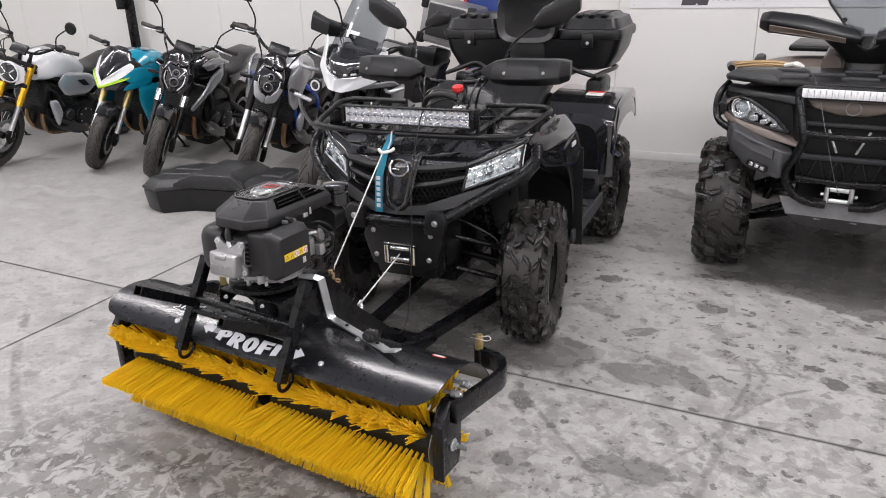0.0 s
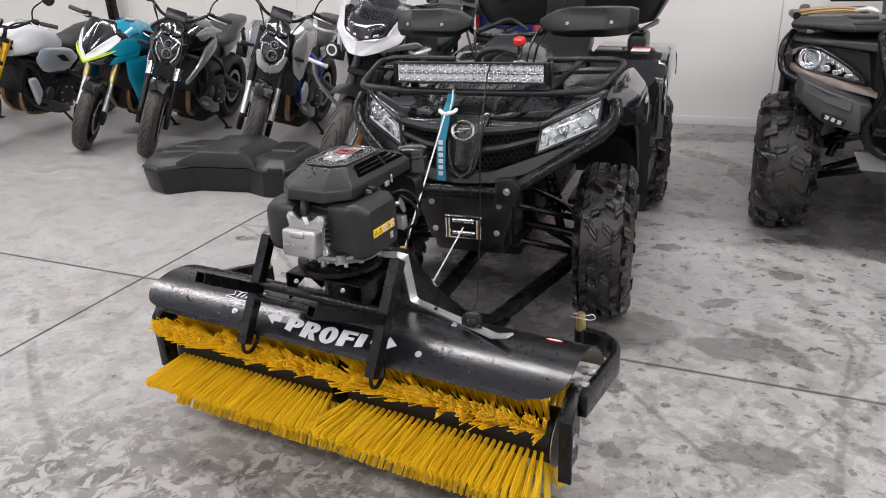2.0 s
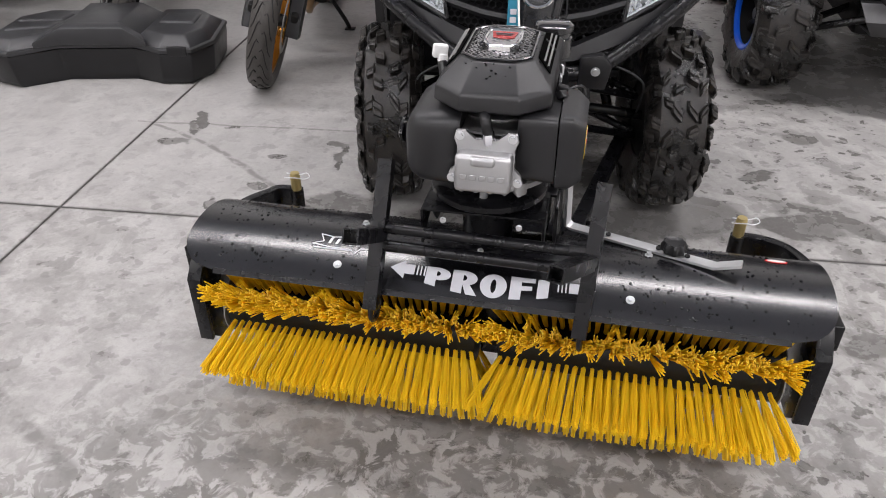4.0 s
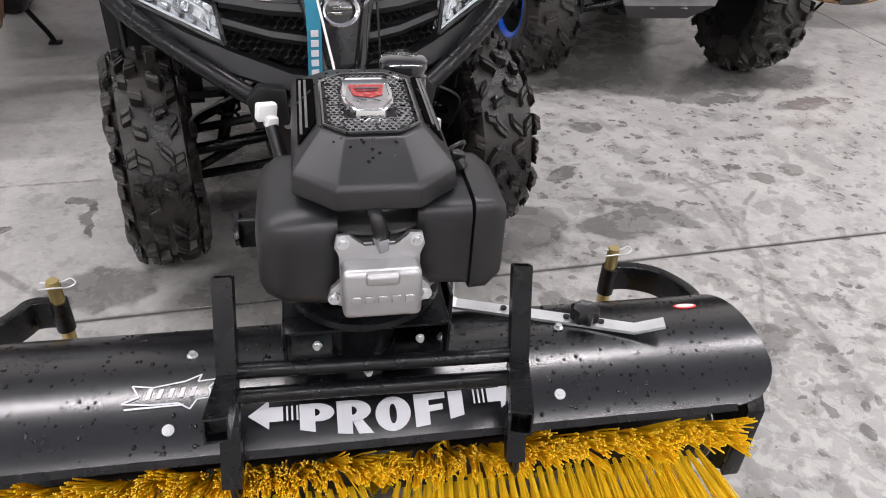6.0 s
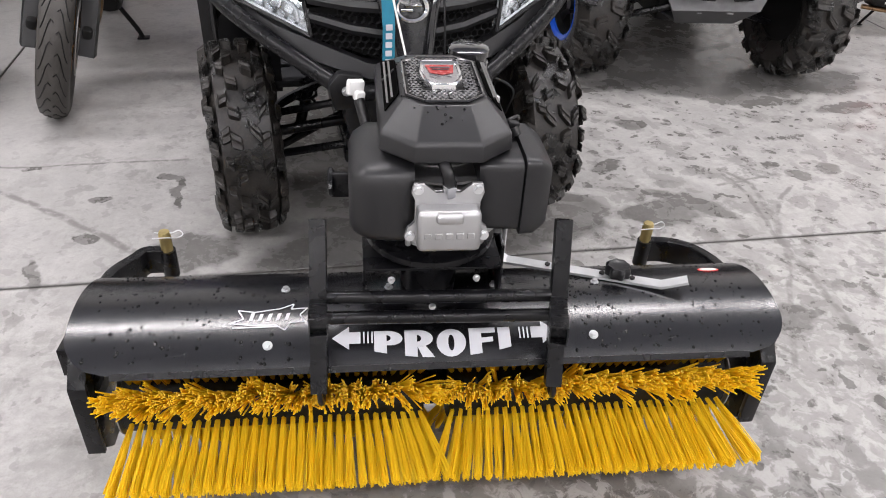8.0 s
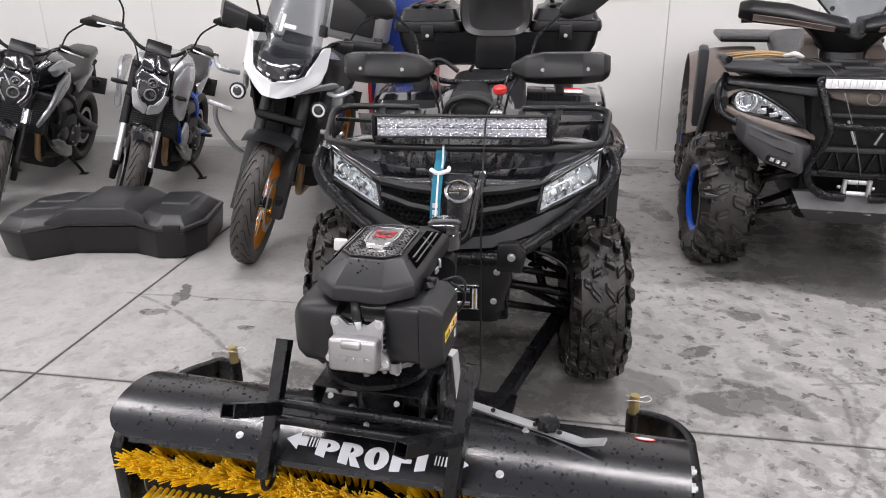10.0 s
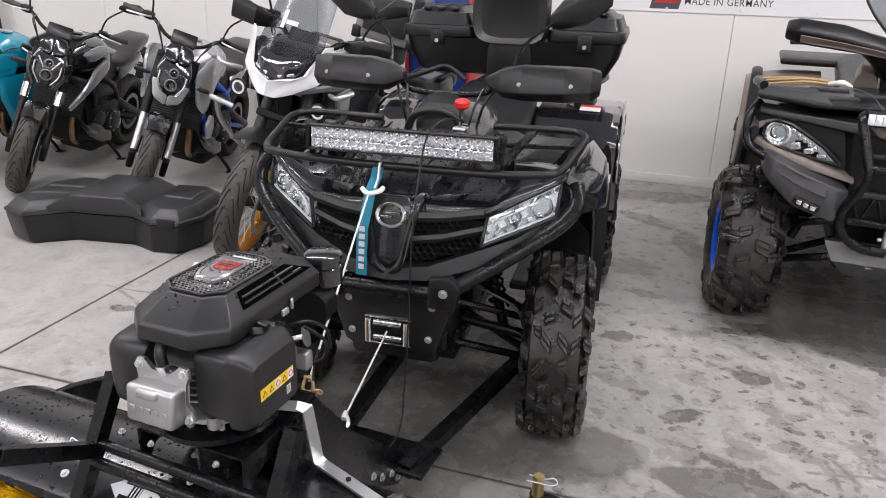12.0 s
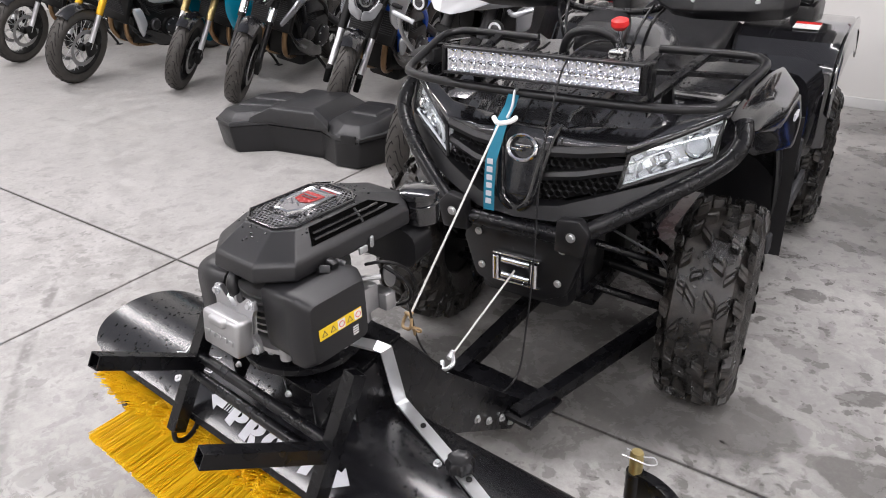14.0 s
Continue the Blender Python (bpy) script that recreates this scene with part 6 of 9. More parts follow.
    prism(bm, [(-0.030, -0.036), (-0.02, -0.038), (0.03, -0.026), (0.03, 0.026), (-0.02, 0.038), (-0.030, 0.036)], 0.57, pose(0, 0.02, 0.038, 90, 0, 90), bev=0.003)
    part("housing", bm, PLASTIC, LB)
    bm = B()
    for k in range(24):
        box(bm, (-0.27 + 0.0235 * k, 0.055, 0.035), (0.003, 0.03, 0.07))
    part("heat_sink", bm, PLASTIC, LB)
    for s in (-1, 1):
        bm = B()
        box(bm, (s * 0.290, 0.008, 0.038), (0.016, 0.085, 0.080), bev=0.006)
        box(bm, (s * 0.297, 0.02, 0.0), (0.006, 0.04, 0.12), bev=0.002)
        part("end_bracket", bm, STEEL_BLACK, LB)
    cup, chip = None, None
    for j in range(2):
        for i in range(18):
            at = Vector((-0.2625 + 0.0309 * i, -0.031, 0.0235 + 0.030 * j))
            if cup is None:
                b = B()
                lathe(b, [(0.0217, 0.0), (0.013, 0.011), (0.0075, 0.013), (0.005, 0.006), (0.0006, 0.003)], 4, pose(0, 0, 0, -90, 0, 0) @ pose(0, 0, 0, 0, 0, 45), full=False)
                cup = part("reflector", b, CUP, LB, smooth=0)
                b = B()
                box(b, (0, 0.006, 0), (0.004, 0.004, 0.004))
                chip = part("led", b, LED_CHIP, cup, smooth=0)
                cup.matrix_local = Matrix.Translation(at)
            else:
                c2 = again("reflector", cup, LB, Matrix.Translation(at))
                again("led", chip, c2)
    bm = B()
    for z in (0.004, 0.073):
        box(bm, (0, -0.028, z), (0.575, 0.022, 0.006), bev=0.002)
    part("frame", bm, PLASTIC, LB)

    # wings
    def front_wing(u, v):
        """u outwards, v from the front round to the back."""
        a = radians(72 + 92 * v)
        rr = 0.42 + 0.03 * math.sin(math.pi * v)
        x = 0.28 + 0.28 * u - 0.06 * u * (1 - v) ** 2
        return Vector((x, FA + 0.02 - rr * math.cos(a), R + rr * 1.38 * math.sin(a) - 0.05 * u ** 4))
    mirrored("front_wing", lambda bm: surf(bm, front_wing, 8, 20, 0.005), GLOSS, T, "gloss black front mudguard")

    def fender(bm):
        puff(bm, [(0.478, 0.25, 0.925), (0.505, 0.36, 0.965), (0.525, 0.50, 0.985), (0.53, 0.66, 0.965), (0.585, 0.66, 0.90), (0.585, 0.46, 0.885), (0.545, 0.31, 0.875), (0.51, 0.255, 0.885)], 0.006, 0.007, 0.10)
    mirrored("fender_top", fender, GLOSS, T, "gloss black fender panel beside the headlight")

    def fender_side(bm):
        puff(bm, [(0.51, 0.255, 0.882), (0.545, 0.31, 0.872), (0.588, 0.46, 0.882), (0.588, 0.66, 0.897), (0.60, 0.70, 0.80), (0.60, 0.62, 0.74), (0.575, 0.46, 0.775), (0.535, 0.32, 0.80)], 0.006, 0.005, 0.12)
    for ob in mirrored("fender_side", fender_side, GLOSS, T):
        sd = 1 if ob.data.vertices[0].co.x > 0 else -1
        for k in range(3):
            bm = B()
            box(bm, (sd * 0.600, 0.535 + 0.022 * k, 0.856), (0.006, 0.014, 0.02), bev=0.0008, seg=1)
            part("badge_bar", bm, DECAL, ob)

    def wing_lip(bm):
        tube(bm, [front_wing(1, k / 12) + Vector((0.0, 0, -0.012)) for k in range(13)], 0.012, 8, 2, 1.6)
    mirrored("wing_flare", wing_lip, PLASTIC, T)
    mirrored("mud_flap", lambda bm: surf(bm, lambda u, v: Vector((0.34 + 0.265 * u, 0.715 + 0.05 * v + 0.02 * u, 0.80 - 0.50 * v)), 4, 8, 0.006), PLASTIC, T)

    wing_line = [Vector(q) for q in ((0, 1.465, 0.46), (0, 1.475, 0.62), (0, 1.50, 0.78), (0, 1.56, 0.862), (0, 1.66, 0.885), (0, 1.82, 0.896), (0, 2.02, 0.892), (0, 2.16, 0.85), (0, 2.23, 0.72))]

    def rear_wing(u, v):
        """A boxy mudguard: a bent line from front to back, swept outwards, with a turned-down edge."""
        f = v * (len(wing_line) - 1)
        i = min(int(f), len(wing_line) - 2)
        q = wing_line[i].lerp(wing_line[i + 1], f - i)
        edge = max(0.0, u - 0.86) / 0.14
        mid = Vector((0, 1.84, 0.45))
        q = q.lerp(mid, 0.10 * edge ** 1.5 + 0.02 * u)
        return Vector((0.20 + 0.40 * min(u, 0.90) / 0.90 + 0.01 * edge, q.y, q.z))
    mirrored("rear_wing", lambda bm: surf(bm, rear_wing, 14, 32, 0.005), GLOSS, T, "gloss black rear mudguard")

    def skirt(bm):
        top = [(1.468, 0.60), (1.50, 0.775), (1.56, 0.855), (1.66, 0.880), (1.84, 0.889), (2.02, 0.886), (2.15, 0.845), (2.20, 0.76)]
        low = [(1.50, 0.58), (1.54, 0.665), (1.60, 0.715), (1.70, 0.74), (1.84, 0.755), (2.0, 0.745), (2.12, 0.715), (2.17, 0.68)]
        surf(bm, lambda u, v: Vector((0.598 + 0.006 * v, *(Vector(top[min(7, int(u * 7 + 0.5))]).lerp(Vector(low[min(7, int(u * 7 + 0.5))]), v)))), 7, 3, 0.006)
    mirrored("wing_skirt", skirt, GLOSS, T)

    def side_panel(bm):
        body(bm, [((0.38, 1.37, 0.58), 0.16, 0.20), ((0.40, 1.45, 0.60), 0.18, 0.22), ((0.40, 1.50, 0.62), 0.17, 0.18)], 4, 20)
    mirrored("side_panel", side_panel, GLOSS, T)

    def footwell(bm):
        box(bm, (0.41, 1.08, 0.33), (0.32, 0.66, 0.03), bev=0.01)
        box(bm, (0.565, 1.08, 0.35), (0.02, 0.70, 0.07), bev=0.008)
        for k in range(5):
            box(bm, (0.41, 0.9 + 0.09 * k, 0.352), (0.22, 0.03, 0.02), bev=0.006)
        box(bm, (0.42, 1.40, 0.42), (0.26, 0.03, 0.22), (15, 0, 0), bev=0.01)
    mirrored("footwell", footwell, PLASTIC_GREY, T)
    # tank cover, seat
    bm = B()
    body(bm, [((0, 0.60, 0.88), 0.17, 0.13), ((0, 0.72, 0.92), 0.17, 0.14), ((0, 0.88, 0.91), 0.16, 0.13), ((0, 1.0, 0.83), 0.15, 0.11)], 3, 24)
    part("tank_cover", bm, TANK_GREY, T, "glossy dark grey tank cover")
    bm = B()
    body(bm, [((0, 0.90, 0.86), 0.10, 0.06), ((0, 1.0, 0.85), 0.155, 0.085), ((0, 1.18, 0.83), 0.185, 0.075), ((0, 1.38, 0.85), 0.20, 0.08), ((0, 1.55, 0.91), 0.20, 0.075), ((0, 1.72, 0.94), 0.19, 0.06), ((0, 1.78, 0.94), 0.15, 0.04)], 3, 24)
    part("seat", bm, LEATHER, T, "black vinyl seat")
    bm = B()
    body(bm, [((0, 0.95, 0.62), 0.19, 0.22), ((0, 1.3, 0.62), 0.20, 0.18), ((0, 1.75, 0.72), 0.22, 0.18)], 4, 20)
    part("side_cover", bm, PLASTIC, T)
    bm = B()
    surf(bm, lambda u, v: rear_wing(0.44 + 0.22 * u, 0.50 + 0.075 * v) + Vector((0, 0, 0.007)), 4, 4, 0.002)
    lab = part("warning_sticker", bm, PAPER, T, "white warning sticker with a red heading")
    bm = B()
    surf(bm, lambda u, v: rear_wing(0.44 + 0.22 * u, 0.555 + 0.02 * v) + Vector((0, 0, 0.010)), 4, 2, 0.002)
    part("sticker_bar", bm, RED, lab)
    # steering: column, bar, guards, mirrors, dash
    bm = B()
    tube(bm, [(0, 0.44, 0.70), (0, 0.58, 1.0), (0, 0.62, 1.08)], 0.02, 10, 2)
    tube(bm, [(-0.42, 0.72, 1.15), (-0.22, 0.68, 1.15), (-0.12, 0.63, 1.10), (0.12, 0.63, 1.10), (0.22, 0.68, 1.15), (0.42, 0.72, 1.15)], 0.011, 10, 5)
    bars = part("handlebar", bm, STEEL_BLACK, T)
    bm = B()
    body(bm, [((0, 0.52, 0.99), 0.075, 0.03), ((0, 0.55, 1.03), 0.085, 0.045), ((0, 0.62, 1.06), 0.075, 0.04), ((0, 0.66, 1.05), 0.05, 0.03)], 3, 20)
    part("dash_pod", bm, PLASTIC, bars, "black instrument pod")
    bm = B()
    tube(bm, [(-0.10, 0.50, 0.98), (-0.07, 0.485, 1.04), (0.0, 0.48, 1.06), (0.07, 0.485, 1.04), (0.10, 0.50, 0.98)], 0.014, 10, 5)
    part("dash_hoop", bm, PLASTIC, bars)

    def hand_guard(bm):
        loft(bm, [[Vector(p) for p in q] for q in (
            ((0.150, 0.625, 1.130), (0.150, 0.600, 1.140), (0.150, 0.605, 1.165), (0.150, 0.65, 1.165), (0.150, 0.65, 1.13)),
            ((0.205, 0.605, 1.098), (0.205, 0.572, 1.120), (0.205, 0.590, 1.192), (0.205, 0.66, 1.196), (0.205, 0.66, 1.12)),
            ((0.275, 0.595, 1.092), (0.275, 0.556, 1.122), (0.275, 0.590, 1.210), (0.275, 0.66, 1.208), (0.275, 0.66, 1.12)),
            ((0.420, 0.615, 1.090), (0.420, 0.575, 1.125), (0.420, 0.612, 1.208), (0.420, 0.69, 1.206), (0.420, 0.69, 1.12)),
            ((0.505, 0.660, 1.094), (0.505, 0.628, 1.128), (0.505, 0.655, 1.200), (0.500, 0.75, 1.198), (0.500, 0.75, 1.12)),
            ((0.532, 0.720, 1.104), (0.536, 0.700, 1.130), (0.534, 0.715, 1.186), (0.525, 0.79, 1.185), (0.525, 0.79, 1.125)))])
        bmesh.ops.bevel(bm, geom=bm.edges[:], offset=0.004, segments=2, affect="EDGES", profile=0.5, clamp_overlap=True)
    for g in mirrored("hand_guard", hand_guard, PLASTIC, bars, "black plastic hand guard"):
        s = 1 if g.data.vertices[0].co.x > 0 else -1
        for x, y in ((0.27, 0.570), (0.44, 0.600)):
            bm = B()
            bolt(bm, (s * x, y, 1.15), (0, -1, 0), 0.006, 0.008)
            part("bolt", bm, ZINC, g)
        bm = B()
        cyl(bm, (s * 0.30, 0.69, 1.15), (s * 0.43, 0.722, 1.15), 0.018, seg=12)
        part("grip", bm, RUBBER, bars)
        bm = B()
        tube(bm, [(s * 0.22, 0.67, 1.15), (s * 0.25, 0.76, 1.26), (s * 0.36, 0.82, 1.35)], 0.006, 8, 4)
        part("mirror_stalk", bm, STEEL_BLACK, bars)
        bm = B()
        body(bm, [((s * 0.33, 0.82, 1.345), 0.012, 0.02), ((s * 0.37, 0.825, 1.365), 0.026, 0.05), ((s * 0.46, 0.84, 1.40), 0.028, 0.065), ((s * 0.54, 0.85, 1.435), 0.014, 0.035)], 2.8, 16, "yz")
        mir = part("mirror", bm, PLASTIC, bars, "black rear-view mirror")
        bm = B()
        tube(bm, [(s * 0.14, 0.62, 1.12), (s * 0.12, 0.56, 1.06), (s * 0.10, 0.54, 0.98), (s * 0.06, 0.52, 0.92)], 0.005, 6, 4)
        tube(bm, [(s * 0.18, 0.63, 1.12), (s * 0.15, 0.58, 1.07), (s * 0.12, 0.58, 0.97), (s * 0.08, 0.55, 0.9)], 0.005, 6, 4)
        part("control_cable", bm, PLASTIC, bars)
    bm = B()
    cyl(bm, (0.105, 0.43, 1.00), (0.115, 0.40, 1.09), 0.007, seg=10)
    box(bm, (0.105, 0.44, 1.0), (0.05, 0.06, 0.05), bev=0.01)
    stalk = part("gear_lever", bm, CHROME, T)
    bm = B()
    lathe(bm, [(0.004, -0.018), (0.017, -0.012), (0.026, 0.0), (0.024, 0.014), (0.012, 0.02), (0.002, 0.021)], 20, pose(0.118, 0.395, 1.10, 12, 0, 0))
    part("lever_knob", bm, RED, stalk, "red ball knob")
    # rear rack
    bm = B()
    tube(bm, [(-0.45, 1.62, 1.0), (-0.46, 1.75, 1.0), (-0.46, 2.15, 1.0), (0, 2.22, 1.0), (0.46, 2.15, 1.0), (0.46, 1.75, 1.0), (0.45, 1.62, 1.0)], 0.0125, 10, 5)
    for x in (-0.3, -0.1, 0.1, 0.3):
        cyl(bm, (x, 1.66, 1.0), (x, 2.17, 1.0), 0.010, seg=8)
    tube(bm, [(-0.45, 1.62, 1.0), (-0.36, 1.60, 1.03), (-0.26, 1.63, 1.06), (-0.16, 1.62, 1.0)], 0.0125, 10, 5)
    tube(bm, [(0.45, 1.62, 1.0), (0.36, 1.60, 1.03), (0.26, 1.63, 1.06), (0.16, 1.62, 1.0)], 0.0125, 10, 5)
    part("rear_rack", bm, PLASTIC, T, "matt black tubular rear rack")
    for s in (-1, 1):
        bm = B()
        box(bm, (s * 0.40, 2.0, 0.8), (0.1, 0.3, 0.3), bev=0.03)
        part("rear_body", bm, PLASTIC, T)
    return T


def storage_box():
    """The big box on the rear rack, with a padded back rest."""
    C = thing("storage_box", pose(0.03, 0.0, 0, 0, 0, 3.0), "large black plastic storage box with a padded backrest", "storage box")
    bm = B()
    loft(bm, [se((0.0, 1.97, z), a, b, 10, 40, "xy") for z, a, b in ((1.015, 0.42, 0.20), (1.03, 0.47, 0.235), (1.12, 0.52, 0.26), (1.19, 0.535, 0.27))])
    part("tub", bm, PLASTIC, C)
    for s in (-1, 1):
        bm = B()
        loft(bm, [se((s * 0.36, 1.97, z), a, b, 9, 36, "xy") for z, a, b in ((1.195, 0.185, 0.275), (1.215, 0.19, 0.28), (1.245, 0.185, 0.272), (1.25, 0.172, 0.258), (1.305, 0.150, 0.23), (1.312, 0.12, 0.2), (1.33, 0.10, 0.18))])
        lid = part("lid", bm, PLASTIC, C, "ribbed black side lid")
        for k in (-1, 0, 1):
            bm = B()
            box(bm, (s * 0.36 + k * 0.07, 1.93, 1.322), (0.035, 0.36, 0.016), bev=0.006)
            part("rib", bm, PLASTIC, lid)
        bm = B()
        box(bm, (s * 0.36, 1.70, 1.19), (0.07, 0.03, 0.08), bev=0.008)
        part("latch", bm, PLASTIC, C)
        bm = B()
        bolt(bm, (s * 0.36, 1.685, 1.175), (0, -1, 0), 0.007, 0.01)
        part("lock", bm, ZINC, C)
    bm = B()
    loft(bm, [se((0, y, z), a, b, 4, 24) for y, z, a, b in ((1.70, 1.30, 0.14, 0.10), (1.67, 1.31, 0.175, 0.135), (1.72, 1.33, 0.19, 0.15), (1.80, 1.34, 0.17, 0.13))])
    part("backrest", bm, LEATHER, C, "padded black backrest")
    bm = B()
    box(bm, (0, 1.74, 1.10), (0.22, 0.08, 0.2), bev=0.02)
    box(bm, (0, 1.95, 1.22), (0.30, 0.4, 0.08), bev=0.02)
    part("bridge", bm, PLASTIC, C)
    return C


black_quad()
storage_box()


def bronze_quad():
    T = thing("quad_bike", pose(1.667, 1.32, 0, 0, 0, -4.5), "bronze-grey quad bike with blue rims, winch and muddy tyres", "quad bike")
    FA, RA, R = 0.30, 1.86, 0.35
    for s in (-1, 1):
        quad_wheel(T, (s * 0.585 + 0.02, FA, R - 0.004), R, 0.27, 0.178, s, 8, 0.03, 15, 21 + s, BLUE_RIM, True)
        quad_wheel(T, (s * 0.57 + 0.02, RA, R - 0.004), R, 0.28, 0.178, s, 0, 0.03, 15, 27 + s, BLUE_RIM, True)
    bm = B()
    box(bm, (0, 1.1, 0.42), (0.36, 1.7, 0.3), bev=0.04)
    box(bm, (0, 0.45, 0.58), (0.42, 0.6, 0.34), bev=0.04)
    part("chassis", bm, DARK, T)
    for s in (-1, 1):
        for y0 in (FA, RA):
            bm = B()
            for dy in (-0.13, 0.13):
                tube(bm, [(s * 0.15, y0 + dy, 0.38), (s * 0.46, y0 + dy * 0.2, 0.27)], 0.018, 8, 0)
                tube(bm, [(s * 0.16, y0 + dy, 0.55), (s * 0.45, y0 + dy * 0.2, 0.44)], 0.016, 8, 0)
            part("control_arm", bm, STEEL_BLACK, T)
            bm = B()
            a, b = Vector((s * 0.36, y0 + 0.03, 0.38)), Vector((s * 0.22, y0 + 0.06, 0.82))
            cyl(bm, a, b, 0.02, seg=10)
            tube(bm, [a.lerp(b, 0.2 + 0.6 * k / 60) + Vector((0.036 * math.cos(k * 0.84), 0.036 * math.sin(k * 0.84), 0)) for k in range(61)], 0.006, 6, 0)
            part("shock_absorber", bm, STEEL_BLACK, T)

    # bonnet and brows
    def hood(u, v):
        k = 2 * u - 1
        a = abs(k)
        return Vector((k * (0.30 + 0.22 * v), 0.0 + 0.12 * a ** 1.5 + 0.32 * v, 0.955 + 0.07 * v + 0.02 * math.cos(k * 3) - 0.02 * a))
    bm = B()
    surf(bm, hood, 24, 8, 0.006)
    part("bonnet", bm, BROWN, T, "bronze-grey bonnet")

    def brow(bm):
        loft(bm, [[Vector(p) for p in q] for q in (
            ((0.04, -0.06, 0.945), (0.04, -0.045, 0.99), (0.04, 0.06, 1.0), (0.04, 0.02, 0.94)),
            ((0.24, -0.03, 0.945), (0.24, -0.015, 0.985), (0.24, 0.10, 1.0), (0.24, 0.07, 0.93)),
            ((0.42, 0.05, 0.960), (0.42, 0.065, 0.99), (0.42, 0.15, 1.0), (0.42, 0.11, 0.95)),
            ((0.59, 0.17, 0.965), (0.59, 0.19, 0.99), (0.60, 0.26, 1.0), (0.59, 0.22, 0.94)))])
        bmesh.ops.bevel(bm, geom=bm.edges[:], offset=0.008, segments=2, affect="EDGES", profile=0.5, clamp_overlap=True)
    mirrored("brow_panel", brow, PLASTIC, T)

    def lower(bm):
        loft(bm, [[Vector(p) for p in q] for q in (
            ((0.205, -0.062, 0.752), (0.205, -0.05, 0.768), (0.21, 0.05, 0.79), (0.21, 0.02, 0.75)),
            ((0.36, -0.01, 0.778), (0.36, 0.0, 0.812), (0.37, 0.10, 0.82), (0.37, 0.07, 0.775)),
            ((0.50, 0.055, 0.805), (0.50, 0.062, 0.838), (0.51, 0.16, 0.85), (0.51, 0.13, 0.80)),
            ((0.585, 0.13, 0.838), (0.585, 0.14, 0.87), (0.60, 0.22, 0.88), (0.59, 0.2, 0.83)))])
        bmesh.ops.bevel(bm, geom=bm.edges[:], offset=0.007, segments=2, affect="EDGES", profile=0.5, clamp_overlap=True)
    mirrored("lower_panel", lower, BROWN, T)

    def lamp_bed(bm):
        loft(bm, [[Vector(p) for p in q] for q in (
            ((0.18, 0.0, 0.77), (0.18, 0.02, 0.95), (0.2, 0.12, 0.95), (0.2, 0.12, 0.77)),
            ((0.40, 0.07, 0.80), (0.40, 0.09, 0.96), (0.42, 0.18, 0.96), (0.42, 0.18, 0.80)),
            ((0.595, 0.18, 0.84), (0.595, 0.19, 0.97), (0.60, 0.26, 0.97), (0.60, 0.26, 0.84)))])
    mirrored("lamp_bed", lamp_bed, PLASTIC, T)
    bm = B()
    loft(bm, [[Vector((x, y, z)) for x, z in ((-w, z0), (w, z0), (w * 1.2, z1), (-w * 1.2, z1))] for y, w, z0, z1 in ((-0.02, 0.20, 0.58, 0.95), (0.1, 0.24, 0.56, 0.95))])
    part("grille", bm, DARK, T, "black grille with two bright slashes")
    for s in (-1, 1):
        bm = B()
        tube(bm, [(s * 0.04, -0.06, 0.745), (s * 0.085, -0.06, 0.85)], 0.006, 6, 0)
        part("grille_slash", bm, ZINC, T)
    bm = B()
    loft(bm, [[Vector((x, y, z)) for x, y, z in q] for q in (
        ((-0.06, -0.045, 0.915), (0.06, -0.045, 0.915), (0.06, 0.04, 0.90), (-0.06, 0.04, 0.90)),
        ((-0.16, -0.062, 0.945), (0.16, -0.062, 0.945), (0.16, 0.04, 0.93), (-0.16, 0.04, 0.93)),
        ((-0.20, -0.050, 0.985), (0.20, -0.050, 0.985), (0.20, 0.05, 1.0), (-0.20, 0.05, 1.0)))])
    bmesh.ops.bevel(bm, geom=bm.edges[:], offset=0.010, segments=2, affect="EDGES", profile=0.5, clamp_overlap=True)
    part("nose_panel", bm, BROWN, T)
    for z0, z1 in ((0.70, 0.725), (0.585, 0.61), (0.86, 0.88)):
        bm = B()
        box(bm, (0, -0.04, (z0 + z1) / 2), (0.40, 0.03, z1 - z0), bev=0.008)
        part("grille_bar", bm, PLASTIC_GREY, T)
    for k in range(9):
        bm = B()
        box(bm, (-0.18 + 0.045 * k, -0.03, 0.655), (0.008, 0.02, 0.09), (0, 20 if k % 2 else -20, 0), bev=0.002)
        part("grille_rib", bm, PLASTIC, T)
    bm = B()
    lathe(bm, [(0.026, 0), (0.031, 0.001), (0.032, 0.004), (0.028, 0.005), (0.026, 0)], 24, pose(0, -0.066, 0.952, 84, 0, 0), full=False)
    part("emblem", bm, ALU_DULL, T, "dark oval emblem with a metal rim")
    def lamp_outline(d):
        pts = [(0.262, -0.004, 0.812), (0.36, 0.035, 0.820), (0.46, 0.075, 0.838), (0.53, 0.11, 0.852), (0.562, 0.13, 0.885), (0.555, 0.13, 0.925), (0.51, 0.105, 0.948), (0.46, 0.075, 0.942), (0.40, 0.05, 0.912), (0.33, 0.02, 0.872)]
        return [Vector((x, y + d, z)) for x, y, z in pts]
    for s in (-1, 1):
        def side(name, bm, m, parent, label="", smooth=38):
            for v in bm.verts:
                v.co.x *= s
            return part(name, bm, m, parent, label, smooth)
        bm = B()
        facet(bm, lamp_outline(0.03), 0.004)
        lamp = side("headlight", bm, LAMP_IN, T, "headlight with a round projector in a black bezel")
        bm = B()
        C = Vector((0.502, 0.096, 0.898))
